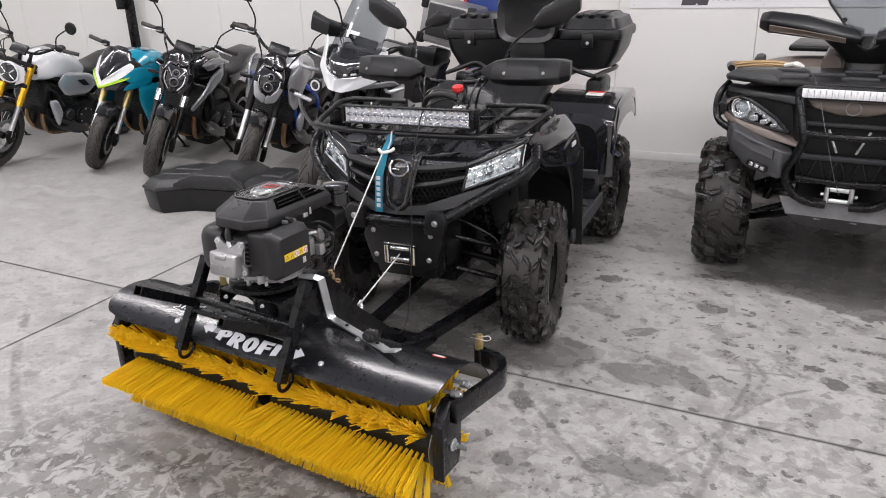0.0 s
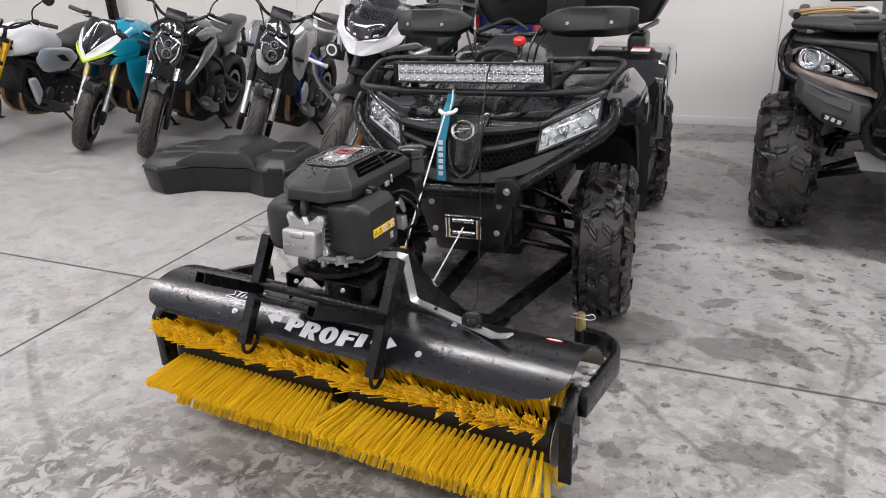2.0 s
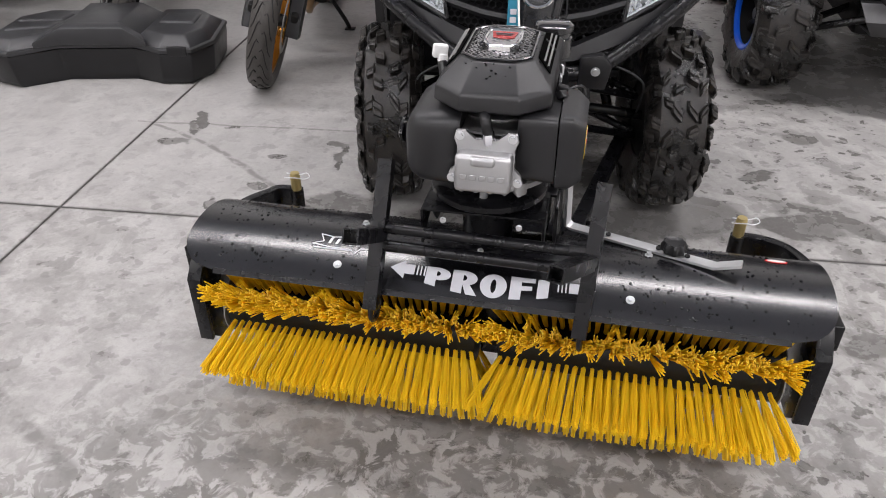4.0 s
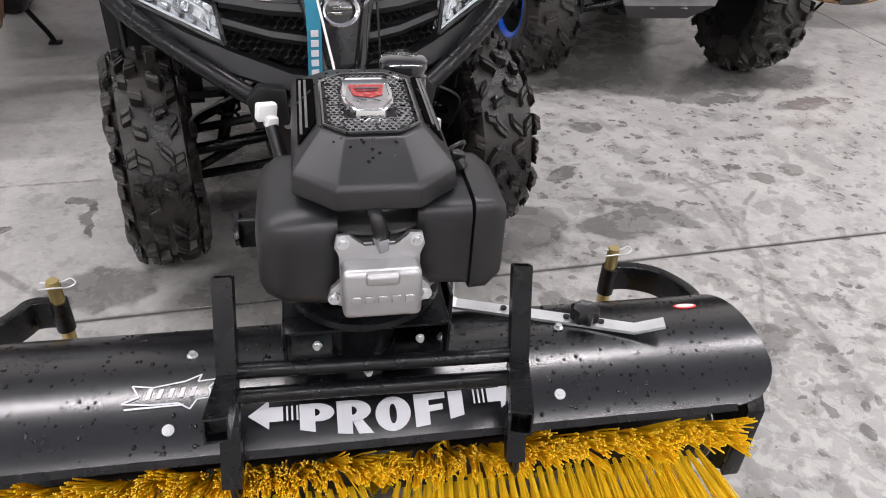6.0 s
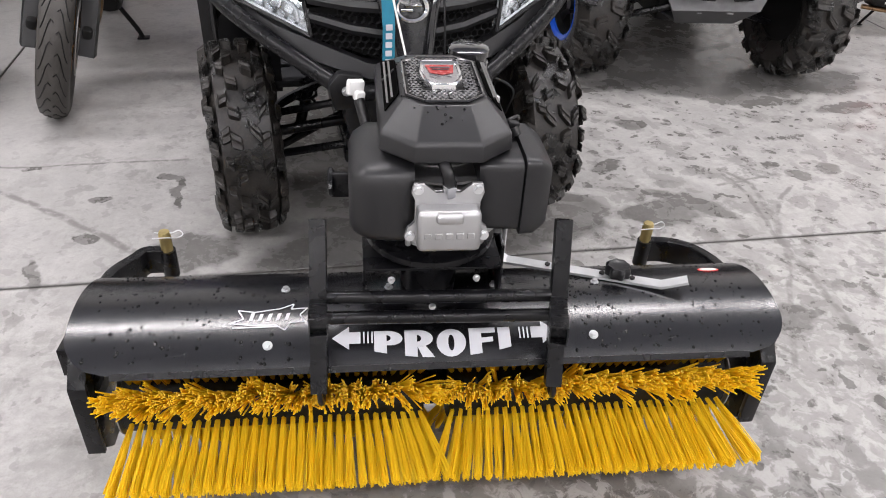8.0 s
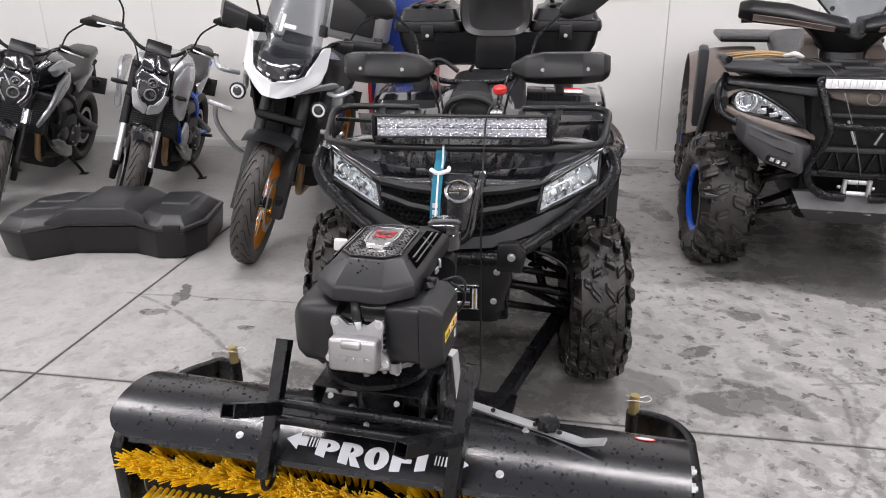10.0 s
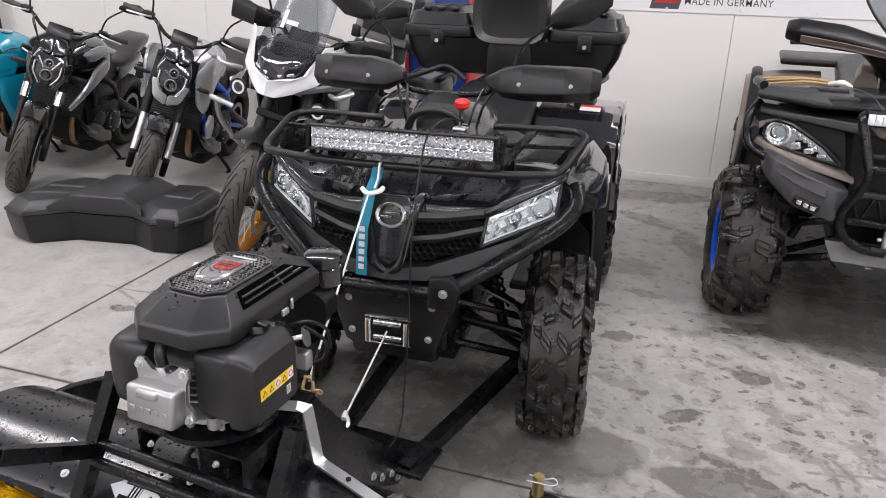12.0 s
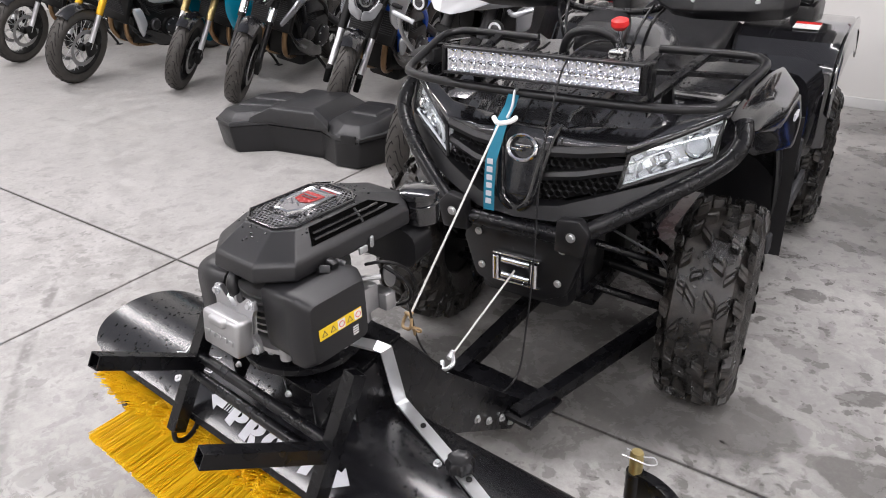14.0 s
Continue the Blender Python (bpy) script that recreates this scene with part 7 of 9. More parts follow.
        lathe(bm, [(0.030, -0.014), (0.040, -0.002), (0.047, 0.008), (0.053, 0.006), (0.054, -0.016)], 28, Matrix.Translation(C) @ pose(0, 0, 0, 86, 0, 24), full=False)
        proj = side("projector", bm, LED, lamp, "silver projector ring")
        bm = B()
        bmesh.ops.create_uvsphere(bm, u_segments=20, v_segments=12, radius=0.040, matrix=Matrix.Translation(C + Vector((0, 0.024, 0))))
        side("projector_lens", bm, LAMP_GLASS, proj)
        for k in range(5):
            bm = B()
            box(bm, (0.446 - 0.022 * k, 0.062 - 0.010 * k, 0.918 - 0.0145 * k), (0.015, 0.012, 0.020), (0, 12, 20), bev=0.003)
            side("led", bm, LED, lamp)
        for k in range(3):
            bm = B()
            box(bm, (0.43 - 0.05 * k, 0.064 - 0.02 * k, 0.858 - 0.012 * k), (0.040, 0.012, 0.030 - 0.006 * k), (0, 14, 22), bev=0.005)
            side("reflector", bm, LED, lamp)
        bm = B()
        facet(bm, lamp_outline(-0.004), 0.002)
        side("lens", bm, LENS, lamp).visible_shadow = False
        bm = B()
        q = lamp_outline(-0.004)
        tube(bm, q + q[:1], 0.008, 6, 0)
        side("bezel", bm, PLASTIC, lamp)

    def corner(bm):
        loft(bm, [[Vector(p) for p in q] for q in (
            ((0.215, -0.105, 0.66), (0.22, -0.09, 0.735), (0.24, 0.06, 0.75), (0.24, 0.06, 0.62)),
            ((0.26, -0.150, 0.610), (0.27, -0.12, 0.745), (0.30, 0.06, 0.77), (0.29, 0.06, 0.61)),
            ((0.42, -0.125, 0.655), (0.40, -0.085, 0.785), (0.42, 0.08, 0.80), (0.43, 0.08, 0.66)),
            ((0.515, -0.055, 0.725), (0.50, -0.035, 0.822), (0.52, 0.10, 0.835), (0.53, 0.10, 0.73)),
            ((0.545, 0.02, 0.755), (0.54, 0.02, 0.815), (0.55, 0.12, 0.83), (0.55, 0.12, 0.755)))])
        bmesh.ops.bevel(bm, geom=bm.edges[:], offset=0.012, segments=2, affect="EDGES", profile=0.5, clamp_overlap=True)
    for ob in mirrored("bumper_corner", corner, BUMPER_GREY, T, "grey plastic bumper corner with a fog light"):
        s = 1 if ob.data.vertices[0].co.x > 0 else -1
        bm = B()
        box(bm, (s * 0.365, -0.132, 0.668), (0.105, 0.02, 0.034), (14, -s * 16, s * 10), bev=0.008)
        fog = part("fog_light", bm, PLASTIC, ob)
        for k in (-1, 0, 1):
            bm = B()
            box(bm, (s * (0.365 + 0.026 * k), -0.141 + 0.005 * k, 0.668 + 0.008 * k), (0.020, 0.012, 0.018), (14, -s * 16, s * 10), bev=0.003)
            part("led", bm, LED, fog)
        bm = B()
        facet(bm, [(s * 0.30, -0.122, 0.745), (s * 0.40, -0.098, 0.775), (s * 0.49, -0.048, 0.805), (s * 0.49, -0.058, 0.770), (s * 0.40, -0.115, 0.735), (s * 0.30, -0.140, 0.705)], 0.01)
        part("corner_panel", bm, BUMPER_GREY, ob)

    def bull(bm):
        tube(bm, [(0.20, 0.0, 1.02), (0.225, -0.07, 1.02), (0.222, -0.10, 0.99), (0.19, -0.145, 0.87), (0.178, -0.158, 0.81), (0.20, -0.15, 0.74), (0.235, -0.13, 0.65), (0.215, -0.11, 0.57), (0.15, -0.10, 0.515), (0.05, -0.09, 0.50)], 0.020, 12, 5)
    mirrored("bull_bar", bull, STEEL_BLACK, T, "black tubular bull bar")

    def guard_tube(bm):
        tube(bm, [(0.595, 0.24, 1.0), (0.625, 0.17, 0.95), (0.625, 0.13, 0.88), (0.60, 0.09, 0.83), (0.53, 0.04, 0.80)], 0.018, 12, 5)
    mirrored("corner_bar", guard_tube, STEEL_BLACK, T)
    for z, y in ((0.845, -0.155), (0.63, -0.125)):
        bm = B()
        tube(bm, [(-0.19, y, z), (0, y - 0.012, z - 0.008), (0.19, y, z)], 0.016, 10, 4)
        part("cross_bar", bm, STEEL_BLACK, T)
    bm = B()
    for z in (0.515, 0.568):
        cyl(bm, (-0.04, -0.06, z), (0.04, -0.06, z), 0.011, seg=12)
    for x in (-0.052, 0.052):
        cyl(bm, (x, -0.065, 0.505), (x, -0.065, 0.58), 0.011, seg=12)
        cyl(bm, (x * 1.25, -0.05, 0.54), (x * 1.5, -0.05, 0.54), 0.008, seg=8)
    part("fairlead", bm, ZINC, T, "bright four-roller fairlead")
    bm = B()
    loft(bm, [[Vector((x, y, z)) for x, y, z in q] for q in (
        ((-0.26, -0.02, 0.50), (0.26, -0.02, 0.50), (0.26, 0.0, 0.505), (-0.26, 0.0, 0.505)),
        ((-0.22, -0.04, 0.42), (0.22, -0.04, 0.42), (0.22, -0.02, 0.42), (-0.22, -0.02, 0.42)),
        ((-0.15, 0.06, 0.33), (0.15, 0.06, 0.33), (0.15, 0.07, 0.34), (-0.15, 0.07, 0.34)),
        ((-0.15, 0.4, 0.31), (0.15, 0.4, 0.31), (0.15, 0.4, 0.32), (-0.15, 0.4, 0.32)))])
    skid = part("skid_plate", bm, SKID, T, "dull aluminium skid plate")
    bm = B()
    for x, w, r in ((-0.05, 0.09, 20), (0.05, 0.09, -20), (0.0, 0.16, 3)):
        box(bm, (x, -0.015, 0.405), (w, 0.004, 0.006), (-42, 0, r))
    part("pressed_mark", bm, ALU, skid)
    # rack deck with gear, light strip
    bm = B()
    prism(bm, [(-0.60, 0.20), (-0.40, 0.03), (0.40, 0.03), (0.60, 0.20), (0.61, 0.50), (0.40, 0.62), (-0.40, 0.62), (-0.61, 0.50)], 0.022, pose(0, 0, 1.034), bev=0.008)
    deck = part("rack_deck", bm, PLASTIC, T, "black plastic rack deck")
    for x, y, r in ((-0.30, 0.16, 24), (0.30, 0.16, -24), (-0.15, 0.30, 10), (0.15, 0.30, -10), (0, 0.18, 0), (0.0, 0.45, 0), (-0.32, 0.42, 0), (0.32, 0.42, 0)):
        bm = B()
        box(bm, (x, y, 1.048), (0.16, 0.045, 0.018), (0, 0, r), bev=0.007)
        part("deck_rib", bm, PLASTIC_GREY, deck)
    for x in (-0.24, -0.08, 0.08, 0.24):
        bm = B()
        lathe(bm, [(0.004, 0), (0.018, 0), (0.018, 0.003), (0.004, 0.003)], 16, pose(x, 0.24, 1.0455))
        part("deck_hole", bm, DARK, deck)
    for sd in (-1, 1):
        bm = B()
        loft(bm, [[Vector((sd * x, y, z)) for x, y, z in q] for q in (
            ((0.33, 0.03, 1.02), (0.60, 0.19, 1.02), (0.60, 0.40, 1.02), (0.36, 0.40, 1.02)),
            ((0.33, 0.02, 1.045), (0.61, 0.18, 1.045), (0.61, 0.40, 1.045), (0.36, 0.40, 1.045)),
            ((0.36, 0.06, 1.072), (0.57, 0.20, 1.072), (0.57, 0.36, 1.06), (0.38, 0.36, 1.06)))])
        bmesh.ops.bevel(bm, geom=bm.edges[:], offset=0.008, segments=2, affect="EDGES", profile=0.5, clamp_overlap=True)
        part("corner_pad", bm, PLASTIC_GREY, deck)
        bm = B()
        tube(bm, [(sd * 0.60, 0.52, 1.06), (sd * 0.62, 0.36, 1.075), (sd * 0.59, 0.22, 1.075)], 0.018, 10, 4)
        part("rack_rail", bm, STEEL_BLACK, deck)
    bm = B()
    box(bm, (-0.018, -0.082, 1.018), (0.40, 0.05, 0.058), bev=0.006)
    strip = part("light_strip", bm, PLASTIC, T, "narrow LED light strip")
    for k in range(16):
        bm = B()
        lathe(bm, [(0.0172, 0.0), (0.0155, -0.004), (0.006, -0.0065), (0.0006, -0.007)], 4, pose(-0.203 + 0.0247 * k, -0.1085, 1.018, -90, 0, 0) @ pose(0, 0, 0, 0, 0, 45), full=False)
        for v in bm.verts:
            v.co.z = 1.018 + (v.co.z - 1.018) * 1.7
        part("reflector", bm, STRIP_SHINE, strip, "", 0)

    # wings and body
    def front_wing(u, v):
        a = radians(70 + 95 * v)
        return Vector((0.34 + 0.30 * u - 0.05 * (1 - v) * u, FA - 0.50 * math.cos(a) * (0.95 + 0.1 * v), R + 0.66 * math.sin(a) - 0.07 * u ** 3))
    mirrored("front_wing", lambda bm: surf(bm, front_wing, 8, 16, 0.006), BROWN, T, "bronze-grey front mudguard")
    mirrored("wing_flare", lambda bm: tube(bm, [front_wing(1, k / 10) + Vector((0.01, 0, -0.02)) for k in range(11)], 0.024, 8, 2, 1.6), PLASTIC_GREY, T)

    def rear_wing(u, v):
        a = radians(15 + 140 * v)
        return Vector((0.26 + 0.42 * u, RA - 0.52 * math.cos(a), R + 0.62 * math.sin(a) - 0.05 * u ** 3))
    mirrored("rear_wing", lambda bm: surf(bm, rear_wing, 8, 16, 0.006), BROWN, T, "bronze-grey rear mudguard")

    def flank(bm):
        body(bm, [((0.30, 0.66, 0.80), 0.12, 0.24), ((0.28, 0.9, 0.72), 0.11, 0.22), ((0.28, 1.2, 0.66), 0.12, 0.18)], 4, 18)
    mirrored("side_panel", flank, BROWN, T)

    def rear_side(bm):
        box(bm, (0.62, 1.40, 0.76), (0.06, 0.14, 0.52), (8, 0, 0), bev=0.02)
    mirrored("rear_flare", rear_side, PLASTIC_GREY, T)

    def footwell(bm):
        box(bm, (0.46, 1.02, 0.36), (0.34, 0.8, 0.04), bev=0.012)
        box(bm, (0.62, 1.02, 0.38), (0.03, 0.8, 0.08), bev=0.01)
    mirrored("footwell", footwell, PLASTIC, T)
    bm = B()
    body(bm, [((0, 0.85, 0.92), 0.12, 0.08), ((0, 1.1, 0.92), 0.18, 0.08), ((0, 1.4, 0.94), 0.20, 0.08), ((0, 1.75, 1.02), 0.20, 0.08), ((0, 1.9, 1.02), 0.18, 0.06)], 3, 22)
    part("seat", bm, LEATHER, T, "black vinyl seat")
    bm = B()
    box(bm, (0, 2.0, 1.03), (1.0, 0.55, 0.04), bev=0.015)
    part("rear_rack", bm, PLASTIC, T)
    # steering pod with screen and guards
    bm = B()
    body(bm, [((0, 0.62, 0.98), 0.10, 0.10), ((0, 0.64, 1.08), 0.10, 0.09), ((0, 0.60, 1.15), 0.16, 0.09), ((0, 0.58, 1.22), 0.24, 0.07)], 3, 22, "xy")
    pod = part("steering_pod", bm, PLASTIC, T, "black steering pod")

    def pod_side(bm):
        loft(bm, [[Vector(p) for p in q] for q in (
            ((0.03, 0.42, 1.185), (0.03, 0.40, 1.215), (0.03, 0.46, 1.25), (0.03, 0.60, 1.25), (0.03, 0.60, 1.18)),
            ((0.16, 0.43, 1.200), (0.16, 0.42, 1.235), (0.16, 0.47, 1.28), (0.16, 0.62, 1.28), (0.16, 0.62, 1.20)),
            ((0.30, 0.46, 1.212), (0.30, 0.44, 1.265), (0.30, 0.50, 1.320), (0.30, 0.64, 1.31), (0.30, 0.64, 1.21)),
            ((0.48, 0.52, 1.228), (0.48, 0.50, 1.290), (0.48, 0.55, 1.338), (0.47, 0.68, 1.325), (0.47, 0.68, 1.23)),
            ((0.535, 0.58, 1.245), (0.535, 0.57, 1.290), (0.53, 0.60, 1.325), (0.52, 0.68, 1.315), (0.52, 0.68, 1.24)))])
        bmesh.ops.bevel(bm, geom=bm.edges[:], offset=0.010, segments=2, affect="EDGES", profile=0.5, clamp_overlap=True)
    for g in mirrored("hand_guard", pod_side, PLASTIC, pod, "black and bronze-grey hand guard"):
        sd = 1 if g.data.vertices[0].co.x > 0 else -1
        bm = B()
        facet(bm, [(sd * 0.10, 0.418, 1.192), (sd * 0.10, 0.404, 1.215), (sd * 0.30, 0.432, 1.248), (sd * 0.47, 0.494, 1.268), (sd * 0.47, 0.508, 1.238), (sd * 0.30, 0.446, 1.222)], 0.006)
        part("guard_panel", bm, BROWN, g)

    def screen(u, v):
        k = 2 * u - 1
        return Vector((k * (0.06 + 0.17 * min(1, v * 1.6)), 0.385 + 0.15 * v + 0.09 * k * k, 1.165 + 0.36 * v + 0.04 * k * k * (1 - v)))
    bm = B()
    surf(bm, screen, 14, 12, 0.004)
    part("windscreen", bm, SCREEN_CLEAR, pod, "clear plastic windscreen").visible_shadow = False
    bm = B()
    tube(bm, [screen(0, k / 6) + Vector((0, -0.002, 0)) for k in range(7)][::-1] + [screen(j / 6, 0) + Vector((0, -0.002, 0)) for j in range(1, 7)] + [screen(1, k / 6) + Vector((0, -0.002, 0)) for k in range(1, 7)], 0.006, 6, 0)
    part("screen_rim", bm, PLASTIC, pod)
    for x, z in ((-0.12, 1.30), (0.12, 1.30)):
        bm = B()
        bolt(bm, (x, 0.43 + 0.3 * (z - 1.16) * 0.42, z), (0, -1, 0.3), 0.007, 0.012)
        part("bolt", bm, DARK, pod)
    mirrored("grip", lambda bm: cyl(bm, (0.30, 0.66, 1.24), (0.50, 0.70, 1.23), 0.02, seg=12), RUBBER, pod)
    mirrored("knee_panel", lambda bm: body(bm, [((0.16, 0.62, 1.02), 0.05, 0.09), ((0.15, 0.72, 1.06), 0.05, 0.10), ((0.12, 0.85, 1.0), 0.05, 0.07)], 3, 14), BROWN, T)
    M = T.matrix_world
    # gear left on the rack
    can = thing("canister", M @ pose(0.42, 0.30, 1.09), "round red plastic canister lying on the rack", "canister")
    bm = B()
    lathe(bm, [(0.01, -0.07), (0.055, -0.068), (0.06, -0.06), (0.06, 0.04), (0.066, 0.045), (0.066, 0.07), (0.05, 0.075), (0.045, 0.066), (0.01, 0.066)], 28, pose(0, 0, 0.05, 78, 0, 12))
    part("shell", bm, RED, can)
    bm = B()
    lathe(bm, [(0.03, 0.07), (0.036, 0.078), (0.03, 0.08)], 24, pose(0, 0, 0.05, 78, 0, 12))
    part("cap_ring", bm, RED, can)
    jack = thing("tool_holder", M @ pose(0.24, 0.24, 1.062), "flat red metal holder clamped to the rack", "bracket")
    bm = B()
    box(bm, (0, 0, 0.065), (0.07, 0.025, 0.13), (0, 12, 0), bev=0.006)
    part("plate", bm, RED, jack)
    bm = B()
    for z in (0.035, 0.09):
        lathe(bm, [(0.004, 0), (0.012, 0), (0.012, 0.004), (0.004, 0.004)], 14, pose(0.005, -0.014, z, 90, 0, 0))
    part("hole", bm, DARK, jack)
    rope = thing("rope", M @ pose(-0.44, 0.26, 1.075), "coil of tan synthetic rope lying on the rack", "rope")
    bm = B()
    for k in range(4):
        y, z = -0.045 + 0.03 * k, 0.008 + 0.009 * (k % 2)
        tube(bm, [(-0.13 - 0.01 * k, y, z), (-0.06, y - 0.012, z + 0.012), (0.03, y * 0.7, z + 0.016), (0.12, y * 0.3, z + 0.008), (0.14, 0.01 * k, 0.012), (0.10, y * 0.4 + 0.012, z + 0.004), (-0.02, y + 0.012, z + 0.006), (-0.13 - 0.01 * k, y, z)], 0.0048, 7, 5)
    part("strand", bm, TAN_ROPE, rope)
    bm = B()
    tube(bm, [(0.10, -0.02, 0.02), (0.14, -0.05, 0.03), (0.18, -0.03, 0.015), (0.15, 0.0, 0.03), (0.11, -0.03, 0.02)], 0.010, 7, 5)
    part("knot", bm, ROPE, rope, "white rope knot")
    wr = thing("winch_rope", M @ pose(0, 0, 0), "thin grey winch rope hanging from the rack to the fairlead", "rope")
    bm = B()
    tube(bm, [(-0.26, 0.22, 1.09), (-0.20, 0.05, 1.085), (-0.15, -0.08, 1.02), (-0.09, -0.16, 0.85), (-0.03, -0.17, 0.66), (0.0, -0.075, 0.55)], 0.0019, 6, 6)
    part("strand", bm, SKID, wr)
    return T


# ---- motorcycles ----
def bike_tyre(R, w, seed):
    bm = B()
    prof = [(R - 0.085, -w * 0.36), (R - 0.07, -w * 0.46), (R - 0.045, -w * 0.5), (R - 0.02, -w * 0.42), (R - 0.006, -w * 0.24), (R, 0), (R - 0.006, w * 0.24), (R - 0.02, w * 0.42), (R - 0.045, w * 0.5), (R - 0.07, w * 0.46), (R - 0.085, w * 0.36)]
    lathe(bm, prof, 48, pose(0, 0, 0, 0, 90, 0), full=False)
    return bm


def tread_marks(R, w, n):
    """Curved grooves round the tyre, as thin darker inlays."""
    bm = B()
    for k in range(n):
        for s in (-1, 1):
            a0 = 2 * math.pi * (k + (0.5 if s > 0 else 0)) / n
            pts = []
            for t in range(6):
                f = t / 5
                x = s * w * (0.04 + 0.36 * f)
                r = R - 0.02 * (abs(x) / (w * 0.42)) ** 2.2 - 0.0005
                a = a0 + 0.30 * f * f - 0.05 * math.sin(f * 6)
                pts.append((x, r * math.cos(a), r * math.sin(a)))
            tube(bm, pts, 0.0028, 4, 0)
    return bm


def bike_wheel(T, y, R, w, rim_mat, spoked, steer, name, discs=2):
    ob = part(name, bike_tyre(R, w, 1), RUBBER, T, "black road tyre")
    ob.matrix_local = pose(0, y, R, 0, 0, steer)
    part("tread", tread_marks(R, w, 26), DARK, ob)
    bm = B()
    rr = R - 0.085
    lathe(bm, [(rr + 0.012, -w * 0.36), (rr - 0.01, -w * 0.33), (rr - 0.018, 0), (rr - 0.01, w * 0.33), (rr + 0.012, w * 0.36), (rr + 0.004, 0)], 40, pose(0, 0, 0, 0, 90, 0), full=False)
    rim = part("rim", bm, rim_mat, ob)
    bm = B()
    if spoked:
        for k in range(24):
            a = 2 * math.pi * k / 24
            s = 1 if k % 2 else -1
            cyl(bm, (s * 0.025, 0.03 * math.cos(a + 0.5 * s), 0.03 * math.sin(a + 0.5 * s)), (0, rr * math.cos(a), rr * math.sin(a)), 0.0025, seg=5)
        part("spokes", bm, ZINC, ob)["kind"] = "stuff"
    else:
        for k in range(5):
            a = 2 * math.pi * k / 5
            for d in (-0.16, 0.16):
                tube(bm, [(0, 0.03 * math.cos(a), 0.03 * math.sin(a)), (0, rr * math.cos(a + d), rr * math.sin(a + d))], (0.016, 0.012), 6, 0)
        part("spoke_star", bm, rim_mat, ob)
    bm = B()
    cyl(bm, (-0.06, 0, 0), (0.06, 0, 0), 0.03, seg=16)
    part("hub", bm, DARK, ob)
    for s in ((-1, 1) if discs == 2 else (1,)):
        bm = B()
        m = pose(s * 0.065, 0, 0, 0, 90, 0)
        lathe(bm, [(0.118, -0.002), (0.15, -0.002), (0.15, 0.002), (0.118, 0.002), (0.118, -0.002)], 32, m, full=False)
        part("brake_disc", bm, ALU_DULL, ob)
    return ob


def motorcycle(at, rz, lean, steer, style, tank_mat, panel_mat, fork_mat, rim_mat, label, scale=1.0, seed=1):
    """A parked motorcycle; its front tyre touches the ground at `at`, and it stretches back along its own y."""
    adv, sport, retro = style == "touring", style == "sport", style in ("retro", "small")
    T = thing("motorcycle", pose(*at, 0, lean, rz) @ Matrix.Scale(scale, 4), label, "motorcycle", "parked motorcycles")
    R, WB = (0.335, 1.50) if adv else (0.315, 1.45) if retro else (0.30, 1.40)
    # steered parts turn about the raked steering axis
    S = pose(0, -0.10, 0) @ Matrix.Rotation(radians(steer), 4, Vector((0, 0.4226, 0.9063))) @ pose(0, 0.10, 0)
    fw = bike_wheel(T, 0.0, R, 0.115 if not adv else 0.12, rim_mat, adv or retro, 0, "front_wheel")
    fw.matrix_local = S @ pose(0, 0, R)
    bike_wheel(T, WB, R, 0.165, rim_mat, adv or retro, 0, "rear_wheel", 1)

    def steered(name, bm, m, parent, label=""):
        for v in bm.verts:
            v.co = S @ v.co
        return part(name, bm, m, parent, label)
    top = 0.93 if not adv else 1.02
    for s in (-1, 1):
        bm = B()
        up = Vector((s * 0.10, 0.30 if not adv else 0.34, top))
        lo = Vector((s * 0.10, 0.01, R))
        cyl(bm, lo.lerp(up, 0.42), up, 0.028, seg=14)
        leg = steered("fork_leg", bm, fork_mat, T, "fork leg")
        bm = B()
        cyl(bm, lo, lo.lerp(up, 0.45), 0.026 if adv else 0.021, seg=14)
        steered("fork_tube", bm, PLASTIC if adv or style == "naked" else ZINC, leg)
        if style == "naked":
            bm = B()
            cyl(bm, lo.lerp(up, 0.46), lo.lerp(up, 0.60), 0.0295, seg=14)
            steered("fork_slider", bm, CHROME, leg, "bright fork slider")
        bm = B()
        box(bm, lo + Vector((0, 0.02, 0.0)), (0.04, 0.09, 0.12), (15, 0, 0), bev=0.012)
        box(bm, lo + Vector((s * -0.02, 0.11, 0.06)), (0.05, 0.06, 0.11), (20, 0, 0), bev=0.012)
        steered("caliper", bm, DARK, leg)
        if adv:
            bm = B()
            loft(bm, [[lo.lerp(up, k) + Vector((s * x, y, 0)) for x, y in ((-0.028, -0.03), (0.03, -0.035), (0.04, 0.0), (0.03, 0.03), (-0.02, 0.03))] for k in (-0.08, 0.1, 0.3, 0.42)])
            steered("fork_guard", bm, PLASTIC, leg)
    for z in (0.74, top - 0.02):
        bm = B()
        k = (z - R) / (top - R)
        box(bm, (0, 0.30 * k + 0.01, z), (0.25, 0.09, 0.04), (-22, 0, 0), bev=0.012)
        steered("fork_clamp", bm, DARK, T)

    def fender(u, v):
        a = radians((58 if not adv else 72) + (82 if not adv else 70) * v)
        x = (2 * u - 1) * ((0.066 if not adv else 0.125) - 0.02 * abs(v - 0.5))
        r = R + 0.006 + 0.024 * (1 - (2 * u - 1) ** 2) + (0.012 if adv else 0.0)
        return Vector((x, -r * math.cos(a), R + r * math.sin(a)))
    bm = B()
    surf(bm, fender, 8, 14, 0.003)
    for v in bm.verts:
        v.co = S @ v.co
    part("front_mudguard", bm, GLOSS if not adv else PLASTIC, T)
